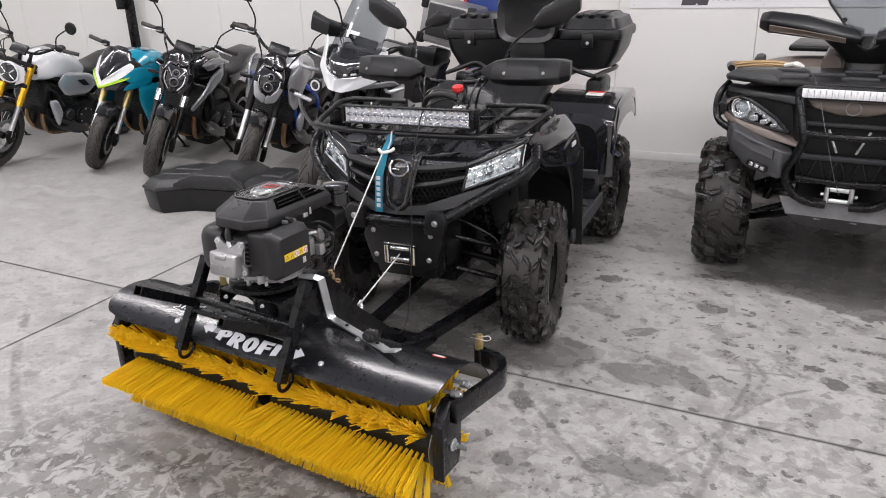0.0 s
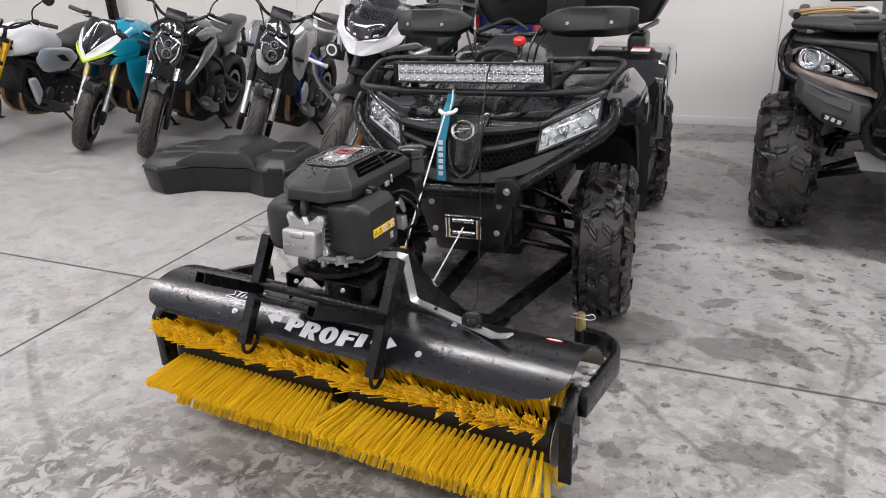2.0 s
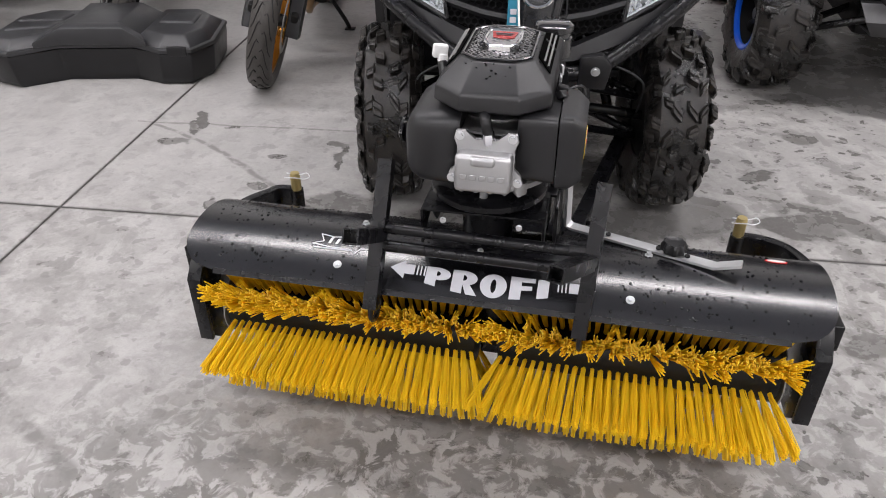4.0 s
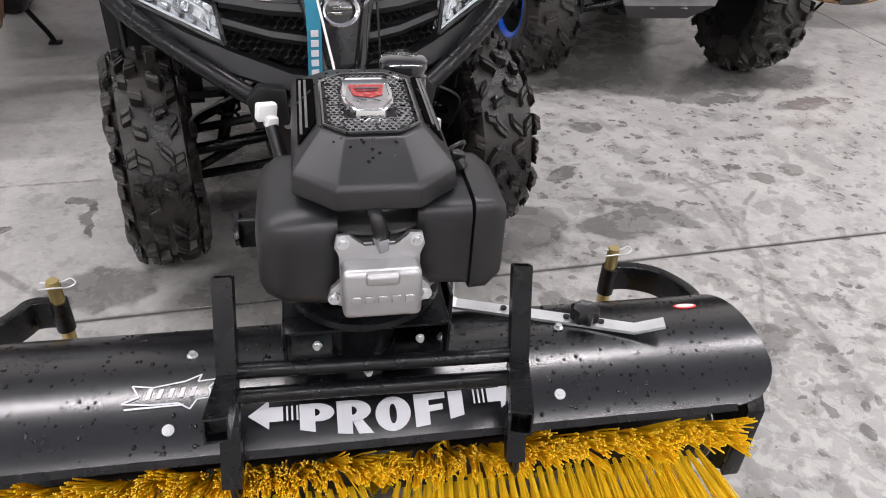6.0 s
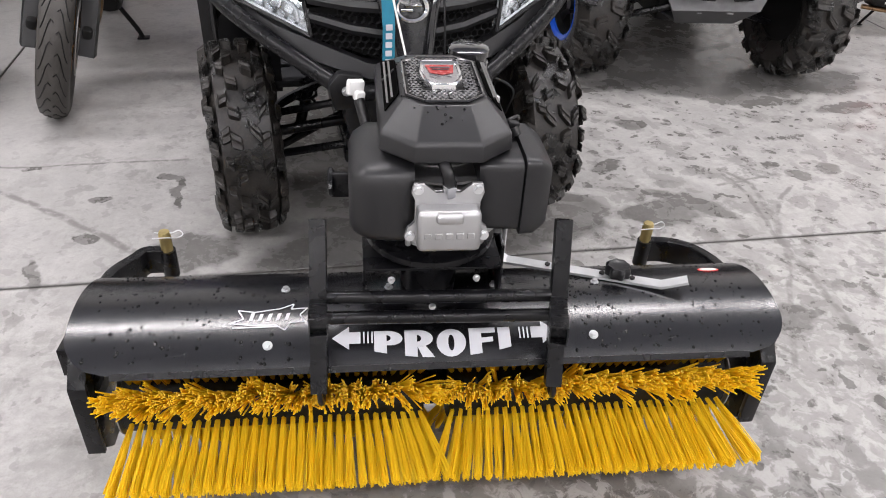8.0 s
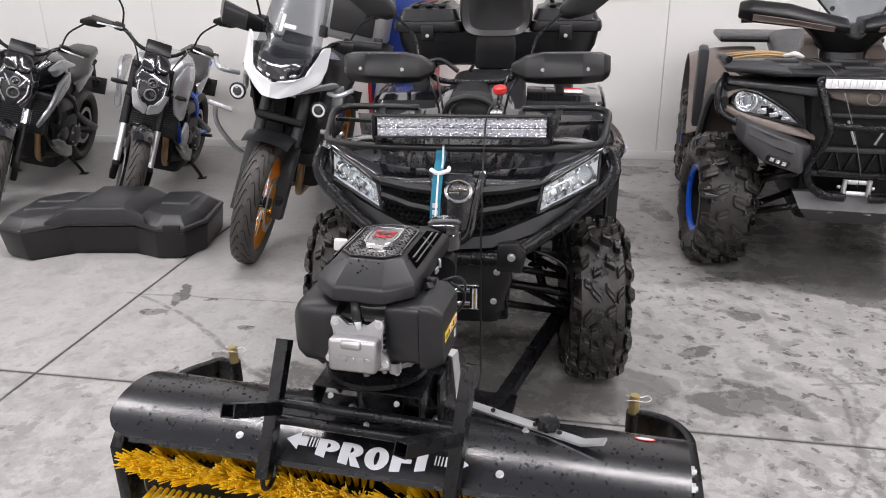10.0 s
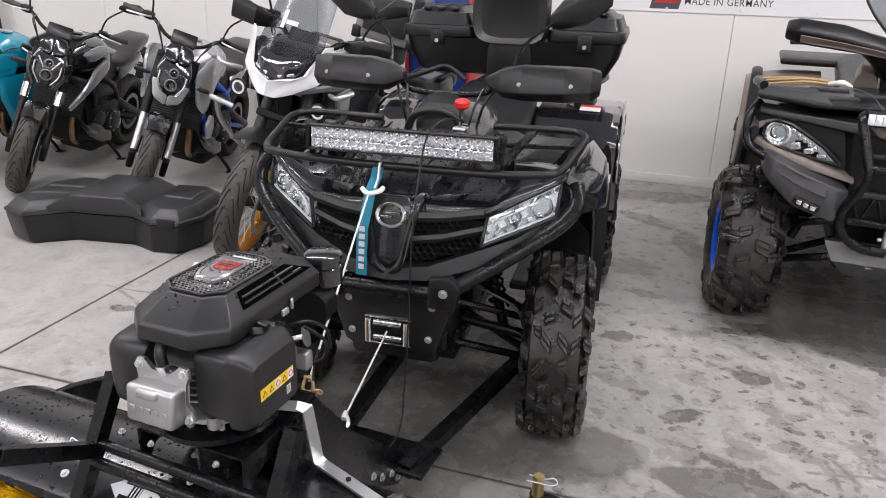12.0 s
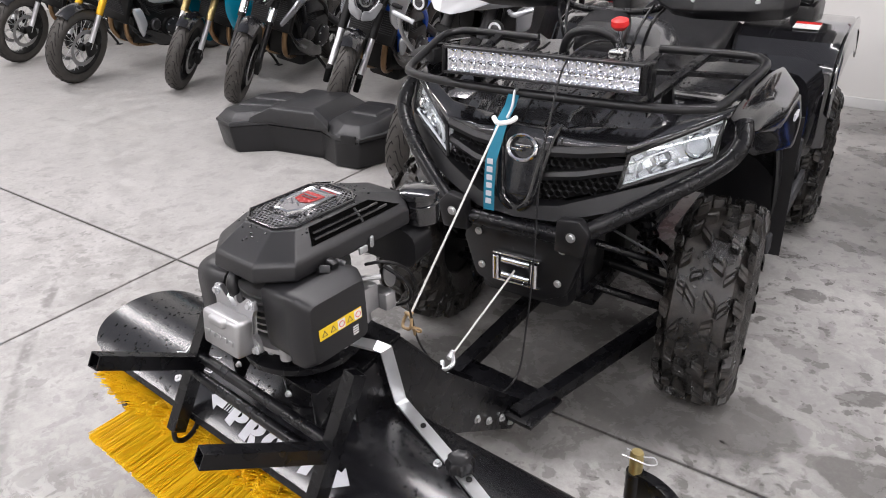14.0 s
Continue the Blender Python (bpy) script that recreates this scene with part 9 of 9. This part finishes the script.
        steered("lens", bm, LENS_DARK, hl)
        for sd in (-1, 1):
            bm = B()
            tube(bm, [(sd * 0.02, 0.108, 0.86), (sd * 0.06, 0.112, 0.90)], 0.006, 6, 0)
            tube(bm, [(sd * 0.02, 0.108, 0.85), (sd * 0.06, 0.112, 0.815)], 0.006, 6, 0)
            steered("daylight_bar", bm, LED, hl)
            bm = B()
            facet(bm, [(sd * 0.05, 0.13, 0.95), (sd * 0.12, 0.16, 0.93), (sd * 0.125, 0.16, 0.80), (sd * 0.05, 0.14, 0.755), (sd * 0.09, 0.125, 0.80), (sd * 0.095, 0.12, 0.90)], 0.01)
            steered("cowl", bm, WHITE_PAINT, hl)
    else:
        bm = B()
        loft(bm, [[Vector(p) for p in q] for q in (
            ((-0.03, 0.10, 0.70), (0.03, 0.10, 0.70), (0.035, 0.16, 0.70), (-0.035, 0.16, 0.70)),
            ((-0.085, 0.08, 0.78), (0.085, 0.08, 0.78), (0.09, 0.18, 0.78), (-0.09, 0.18, 0.78)),
            ((-0.10, 0.10, 0.87), (0.10, 0.10, 0.87), (0.11, 0.22, 0.87), (-0.11, 0.22, 0.87)),
            ((-0.07, 0.16, 0.96), (0.07, 0.16, 0.96), (0.08, 0.25, 0.96), (-0.08, 0.25, 0.96)))])
        bmesh.ops.bevel(bm, geom=bm.edges[:], offset=0.014, segments=2, affect="EDGES", profile=0.5, clamp_overlap=True)
        hl = steered("headlight", bm, LENS_DARK, T, "angular headlight with bright reflectors")
        for z, y, r in ((0.795, 0.080, 0.034), (0.868, 0.094, 0.027)):
            bm = B()
            lathe(bm, [(r * 0.66, -0.014), (r * 0.9, 0.0), (r, 0.006), (r * 1.1, 0.004), (r * 1.08, -0.02)], 24, pose(0, y, z, 84, 0, 0), full=False)
            ring = steered("projector", bm, ALU_DULL, hl)
            bm = B()
            bmesh.ops.create_uvsphere(bm, u_segments=18, v_segments=10, radius=r * 0.74, matrix=pose(0, y + 0.008, z))
            steered("projector_lens", bm, LAMP_GLASS, ring)
        for sd in (-1, 1):
            bm = B()
            tube(bm, [(sd * 0.078, 0.084, 0.865), (sd * 0.074, 0.076, 0.80), (sd * 0.036, 0.084, 0.735)], 0.0055, 8, 4)
            if style == "naked":
                tube(bm, [(sd * 0.066, 0.10, 0.90), (sd * 0.025, 0.092, 0.835)], 0.005, 8, 0)
            steered("daylight_bar", bm, LED, hl, "white daylight strip")
            bm = B()
            if style == "naked_blue":
                puff(bm, [(sd * 0.084, 0.070, 0.815), (sd * 0.112, 0.086, 0.81), (sd * 0.082, 0.068, 0.70), (sd * 0.002, 0.072, 0.665), (sd * 0.002, 0.058, 0.735), (sd * 0.052, 0.056, 0.748)], 0.006, 0.008)
                steered("light_bracket", bm, SILVER_PAINT, hl, "silver bracket round the headlight")
            else:
                puff(bm, [(sd * 0.095, 0.080, 0.89), (sd * 0.135, 0.12, 0.90), (sd * 0.12, 0.11, 0.80), (sd * 0.07, 0.09, 0.70), (sd * 0.05, 0.08, 0.715), (sd * 0.098, 0.076, 0.80)], 0.008, 0.012)
                steered("light_cheek", bm, GLOSS, hl)
            bm = B()
            puff(bm, [(sd * 0.002, 0.115, 0.93), (sd * 0.075, 0.13, 0.93), (sd * 0.085, 0.17, 0.985), (sd * 0.06, 0.20, 1.02), (sd * 0.002, 0.19, 1.03)], 0.006, 0.008)
            steered("fly_screen", bm, GLOSS, hl)
            bm = B()
            body(bm, [((sd * 0.13, 0.20, 0.80), 0.008, 0.010), ((sd * 0.19, 0.19, 0.80), 0.012, 0.016), ((sd * 0.225, 0.19, 0.80), 0.008, 0.012)], 3, 12, "yz")
            steered("indicator", bm, PLASTIC, T)
    # side stand
    bm = B()
    ground = 0.255 * math.tan(radians(lean)) + 0.004
    tube(bm, [(0.10, 0.78, 0.28), (0.22, 0.85, ground + 0.06), (0.25, 0.87, ground + 0.008)], 0.012, 8, 3)
    box(bm, (0.255, 0.875, ground + 0.004), (0.06, 0.05, 0.008), (0, -lean, 0), bev=0.003)
    part("side_stand", bm, DARK, T)
    for s in (-1, 1):
        bm = B()
        cyl(bm, (s * 0.14, 0.98, 0.36), (s * 0.27, 0.98, 0.37), 0.012, seg=8)
        part("foot_rest", bm, DARK, T)
    return T


def park_bikes():
    kinds = (
        ((-6.42, 1.75, 0), 6, 12, 12, "retro", PLASTIC, PLASTIC, DARK, DARK, "dark retro motorcycle with round mirrors parked beside another", 1.0),
        ((-5.17, 1.58, 0), 5, 13, 14, "retro", WHITE_PAINT, SILVER_PAINT, GOLD_FORK, DARK, "white retro motorcycle with golden fork on its stand", 1.02),
        ((-4.20, 1.90, 0), 8, 13, 26, "sport", TEAL, TEAL, PIN, DARK, "teal, white and lime sports motorcycle on its stand", 1.0),
        ((-3.48, 1.86, 0), 15, 13, 22, "naked", GLOSS, GREY_PAINT, DARK, DARK, "black naked motorcycle with grey panels on its stand", 1.03),
        ((-2.50, 1.86, 0), 13, 13, 22, "naked_blue", SILVER_PAINT, SILVER_PAINT, DARK, DARK, "silver naked motorcycle with a blue frame on its stand", 1.03),
        ((3.95, 2.05, 0), 84, 9, 0, "small", RED, RED, ZINC, DARK, "small red motorcycle on its stand beside a quad bike", 0.74),
        ((-1.38, 1.30, 0), 3, 13, 6, "touring", SILVER_PAINT, SILVER_PAINT, BUMPER_GREY, ORANGE_RIM, "silver touring motorcycle with orange rims and aluminium cases", 1.04),
    )
    for k, (at, rz, lean, steer, style, a, b, c, d, label, sc) in enumerate(kinds):
        motorcycle(at, rz, lean, steer, style, a, b, c, d, label, sc, k)


def floor_box():
    """The U-shaped cargo box that lies on the floor."""
    T = thing("cargo_box", pose(-2.26, 1.42, 0, 0, 0, 9), "black U-shaped plastic cargo box lying on the concrete floor", "cargo box")

    def outline(k, z, dz=0.0):
        pts = [(-0.57, -0.22), (-0.40, -0.30), (-0.20, -0.17), (0.18, -0.17), (0.34, -0.27), (0.50, -0.27), (0.58, -0.12), (0.57, 0.22), (0.45, 0.34), (-0.42, 0.34), (-0.58, 0.2)]
        return [Vector((x * k, y * k + 0.03 * (1 - k), z)) for x, y in pts]
    bm = B()
    loft(bm, [outline(0.94, 0.0), outline(0.97, 0.02), outline(1.0, 0.14), outline(1.0, 0.165)])
    bmesh.ops.bevel(bm, geom=bm.edges[:], offset=0.012, segments=2, affect="EDGES", profile=0.5, clamp_overlap=True)
    part("tub", bm, PLASTIC, T, "black plastic tub")
    bm = B()
    loft(bm, [outline(1.006, 0.168), outline(1.006, 0.184), outline(0.99, 0.190)])
    lid = part("lid", bm, LID_SHEEN, T, "black lid with raised facets, coloured lighter for its sheen")

    def block(name, low, high, z0, z1):
        bm = B()
        loft(bm, [[Vector((x, y, z0)) for x, y in low], [Vector((x, y, z1)) for x, y in high]])
        bmesh.ops.bevel(bm, geom=bm.edges[:], offset=0.008, segments=2, affect="EDGES", profile=0.5, clamp_overlap=True)
        return part(name, bm, LID_SHEEN, lid)
    block("lid_facet", [(-0.57, -0.21), (-0.40, -0.29), (-0.18, -0.15), (-0.16, 0.32), (-0.42, 0.33), (-0.57, 0.19)], [(-0.53, -0.165), (-0.40, -0.225), (-0.24, -0.10), (-0.20, 0.27), (-0.40, 0.28), (-0.52, 0.16)], 0.188, 0.236)
    block("lid_facet", [(-0.22, -0.165), (0.21, -0.165), (0.24, 0.32), (-0.25, 0.32)], [(-0.14, -0.15), (0.12, -0.15), (0.13, 0.22), (-0.15, 0.22)], 0.188, 0.290)
    block("lid_facet", [(0.17, -0.15), (0.34, -0.26), (0.50, -0.26), (0.57, -0.12), (0.56, 0.21), (0.45, 0.33), (0.18, 0.32)], [(0.24, -0.10), (0.36, -0.19), (0.46, -0.19), (0.52, -0.09), (0.51, 0.15), (0.42, 0.26), (0.24, 0.26)], 0.188, 0.240)
    block("lid_facet", [(0.27, 0.0), (0.47, -0.02), (0.47, 0.16), (0.27, 0.17)], [(0.285, 0.012), (0.455, -0.005), (0.455, 0.145), (0.285, 0.155)], 0.238, 0.252)
    block("lid_facet", [(-0.50, -0.10), (-0.27, -0.05), (-0.25, 0.04), (-0.50, 0.03)], [(-0.485, -0.085), (-0.285, -0.04), (-0.27, 0.03), (-0.485, 0.02)], 0.234, 0.246)
    block("lid_facet", [(-0.50, 0.06), (-0.25, 0.07), (-0.23, 0.20), (-0.46, 0.20)], [(-0.485, 0.07), (-0.265, 0.08), (-0.25, 0.19), (-0.45, 0.19)], 0.234, 0.246)
    # the arched brim over the hollow front
    bm = B()
    loft(bm, [[Vector(p) for p in q] for q in (
        ((-0.30, -0.235, 0.19), (-0.30, -0.235, 0.215), (-0.26, -0.17, 0.235), (-0.26, -0.17, 0.19)),
        ((-0.17, -0.195, 0.19), (-0.17, -0.19, 0.275), (-0.15, -0.14, 0.292), (-0.15, -0.14, 0.19)),
        ((0.15, -0.195, 0.19), (0.15, -0.19, 0.275), (0.13, -0.14, 0.292), (0.13, -0.14, 0.19)),
        ((0.27, -0.230, 0.19), (0.27, -0.230, 0.215), (0.24, -0.17, 0.235), (0.24, -0.17, 0.19)))])
    bmesh.ops.bevel(bm, geom=bm.edges[:], offset=0.006, segments=2, affect="EDGES", profile=0.5, clamp_overlap=True)
    part("lid_brim", bm, LID_SHEEN, lid)
    bm = B()
    box(bm, (0.43, -0.268, 0.178), (0.10, 0.018, 0.05), bev=0.008)
    part("latch", bm, PLASTIC, lid)


def straps_and_ropes():
    Q = pose(0.0, 0.0, 0, 0, 0, 3.0)
    T = thing("tow_strap", Q, "blue webbing strap with white lettering bars hanging from the rack", "strap")
    line = [Vector(p) for p in ((-0.058, 0.085, 0.955), (-0.058, 0.066, 0.93), (-0.062, 0.03, 0.90), (-0.066, -0.03, 0.80), (-0.068, -0.038, 0.72), (-0.07, -0.036, 0.655))]
    bm = B()
    rings = []
    for q in line:
        rings.append([q + Vector(d) for d in ((-0.0165, -0.002, 0), (0.0165, -0.002, 0), (0.0165, 0.001, 0), (-0.0165, 0.001, 0))])
    loft(bm, rings)
    web = part("webbing", bm, BLUE_STRAP, T)
    for k in range(6):
        bm = B()
        q = line[3].lerp(line[5], 0.0 + k * 0.16)
        box(bm, q + Vector((0, -0.006, 0)), (0.018, 0.0016, 0.016), (-3, 0, 0), bev=0.0007, seg=1)
        part("printed_bar", bm, DECAL, web, "pale printed bars")
    bm = B()
    tube(bm, [(-0.085, 0.02, 0.905), (-0.06, 0.0, 0.898), (-0.03, 0.015, 0.903), (-0.028, 0.04, 0.906)], 0.007, 8, 4)
    part("loop", bm, WHITE, T, "white plastic loop")
    bm = B()
    tube(bm, [(-0.052, 0.10, 0.965), (-0.05, 0.075, 0.968), (-0.05, 0.06, 0.93), (-0.05, 0.03, 0.905)], 0.004, 6, 4)
    part("hook", bm, ZINC, T)
    # lifting rope from strap to sweeper, winch rope to its hook, hanging control cable
    r1 = thing("lift_rope", pose(0, 0, 0), "pale lifting rope stretched from the strap to the sweeper", "rope")
    bm = B()
    tube(bm, [(-0.058, 0.0, 0.90), (-0.006, -0.497, 0.562)], 0.003, 8, 0)
    part("strand", bm, ROPE, r1)
    bm = B()
    tube(bm, [(-0.02, -0.49, 0.57), (0.008, -0.505, 0.575), (0.012, -0.515, 0.55), (-0.015, -0.51, 0.545), (-0.018, -0.49, 0.565), (0.005, -0.495, 0.58)], 0.004, 8, 5)
    part("knot", bm, TAN_ROPE, r1, "frayed knot")
    r2 = thing("winch_rope", pose(0, 0, 0), "pale winch rope running from the fairlead to the sweeper hook", "rope")
    bm = B()
    tube(bm, [(0.0, -0.01, 0.462), (0.035, -0.395, 0.398)], 0.003, 8, 0)
    part("strand", bm, ROPE, r2)
    bm = B()
    tube(bm, [(0.035, -0.38, 0.402), (0.05, -0.40, 0.39), (0.035, -0.42, 0.38), (0.02, -0.405, 0.392)], 0.006, 8, 4)
    cyl(bm, (0.03, -0.37, 0.404), (0.034, -0.395, 0.399), 0.007, seg=8)
    part("hook", bm, ZINC, r2)
    c = thing("control_cable", pose(0, 0, 0), "thin black control cable hanging from the quad to the sweeper", "cable")
    bm = B()
    tube(bm, [(0.10, 0.40, 1.05), (0.09, 0.25, 1.08), (0.085, 0.10, 1.06), (0.085, 0.03, 0.96), (0.088, -0.035, 0.78), (0.09, -0.06, 0.55), (0.095, -0.10, 0.36), (0.10, -0.16, 0.22), (0.06, -0.24, 0.18), (-0.02, -0.30, 0.24), (-0.03, -0.42, 0.42), (0.02, -0.52, 0.60), (0.08, -0.60, 0.72)], 0.003, 6, 6)
    part("sheath", bm, PLASTIC, c)


def floor_water():
    """Standing drops where water ran off beside the front wheel."""
    rnd = random.Random(11)
    bm = B()
    for _ in range(420):
        an, q = rnd.uniform(0, 2 * math.pi), rnd.random() ** 0.6
        c = Vector((0.70 + 0.11 * q * math.cos(an), 0.08 + 0.12 * q * math.sin(an), 0.0002))
        r = rnd.choice((0.0012, 0.0016, 0.002, 0.003, 0.004))
        k = rnd.uniform(0.8, 1.6)
        for v in bmesh.ops.create_icosphere(bm, subdivisions=1, radius=r)["verts"]:
            v.co = c + Vector((v.co.x * k, v.co.y, v.co.z * 0.35))
    tagged(part("water_drops", bm, WATER), "standing drops of water on the wet concrete floor", "water", kind="stuff")


def wall_things():
    # printed banner
    T = thing("banner", pose(0.06, ROOM_Y1 - 0.006, 1.25), "white vinyl banner with dark lettering on the panel wall", "banner")
    bm = B()
    box(bm, (1.5, 0, 0.35), (3.0, 0.004, 0.70))
    sheet = part("sheet", bm, BANNER, T)
    bm = letters("MADE IN GERMANY", 0.066, 0.004, 1.09)
    for v in bm.verts:
        v.co = Vector((0.925 + v.co.x * 0.92, -0.0032, 0.055 + v.co.y))
    part("lettering", bm, LETTER, sheet, "dark grey lettering", smooth=0)
    bm = B()
    prism(bm, [(0.40, 0.02), (0.60, 0.02), (0.63, 0.16), (0.43, 0.16)], 0.001, pose(0, -0.0032, 0, 90, 0, 0))
    part("emblem", bm, LETTER, sheet, "dark and red emblem block")
    bm = B()
    prism(bm, [(0.43, 0.06), (0.59, 0.06), (0.596, 0.085), (0.436, 0.085)], 0.001, pose(0, -0.0042, 0, 90, 0, 0))
    part("emblem_bar", bm, RED_DULL, sheet)
    for k in range(7):
        bm = B()
        lathe(bm, [(0.004, 0), (0.009, 0), (0.009, 0.002), (0.004, 0.002)], 14, pose(0.03 + 0.49 * k, -0.004, 0.025, 90, 0, 0))
        part("eyelet", bm, ZINC, sheet)
    # black steel upright by the wall
    P = thing("steel_post", pose(-5.52, 3.70, 0), "black steel upright standing against the panel wall", "post")
    bm = B()
    box(bm, (0, 0, 1.5), (0.09, 0.07, 3.0), bev=0.006)
    part("column", bm, STEEL_BLACK, P)
    bm = B()
    box(bm, (0, 0, 0.006), (0.2, 0.16, 0.012), bev=0.003)
    part("foot_plate", bm, STEEL_BLACK, P)
    bm = B()
    box(bm, (-0.05, -0.06, 1.33), (0.10, 0.08, 0.12), bev=0.01)
    part("bracket", bm, STEEL_BLACK, P)
    # pale panels with boards on top, stacked by the wall
    W = thing("panel_stack", pose(4.25, 3.45, 0), "stack of pale sheet panels on the floor by the wall", "panels")
    for k in range(7):
        bm = B()
        box(bm, (0.02 * (k % 3), 0.01 * (k % 2), 0.03 + 0.055 * k), (1.5, 0.55, 0.05), (0, 0, 0.6 * (k % 3 - 1)), bev=0.004)
        part("panel", bm, PANEL if k % 3 else ALU_DULL, W)
    P = thing("plank_stack", pose(4.25, 3.45, 0.388), "brown wooden boards lying on stacked panels", "planks")
    for k in range(6):
        bm = B()
        box(bm, (0.03 * (k % 2), -0.14 + 0.14 * (k % 3), 0.016 + 0.031 * (k // 3)), (1.7, 0.13, 0.028), (0, 0, 0.8 * (k % 3 - 1)), bev=0.003)
        part("plank", bm, WOOD, P)
    # blue display cabinet behind the touring bike
    S = thing("display_cabinet", pose(-1.0, 3.61, 0), "blue metal display cabinet with red edges and a white-framed mark", "cabinet")
    bm = B()
    box(bm, (0, 0, 0.88), (0.46, 0.34, 1.72), bev=0.006)
    part("body", bm, BLUE_CABINET, S)
    for x in (-0.243, 0.243):
        bm = B()
        box(bm, (x, -0.005, 0.875), (0.026, 0.37, 1.75), bev=0.005)
        part("edge_panel", bm, RED_DULL, S, "red side panel")
    bm = B()
    box(bm, (0.05, -0.173, 0.32), (0.22, 0.006, 0.40), bev=0.02)
    mark = part("mark_frame", bm, WHITE, S, "white-framed mark")
    bm = B()
    box(bm, (0.05, -0.178, 0.42), (0.19, 0.006, 0.17), bev=0.004)
    part("mark_block", bm, BLUE_CABINET, mark)
    bm = B()
    box(bm, (0.05, -0.178, 0.235), (0.19, 0.006, 0.17), bev=0.004)
    part("mark_block", bm, RED_DULL, mark)
    for z, w in ((0.44, 0.03), (0.24, 0.03)):
        bm = B()
        box(bm, (0.0, -0.183, z), (w, 0.004, 0.10), bev=0.001)
        part("mark_bar", bm, WHITE, mark)



bronze_quad()
park_bikes()
floor_box()
straps_and_ropes()
floor_water()
wall_things()
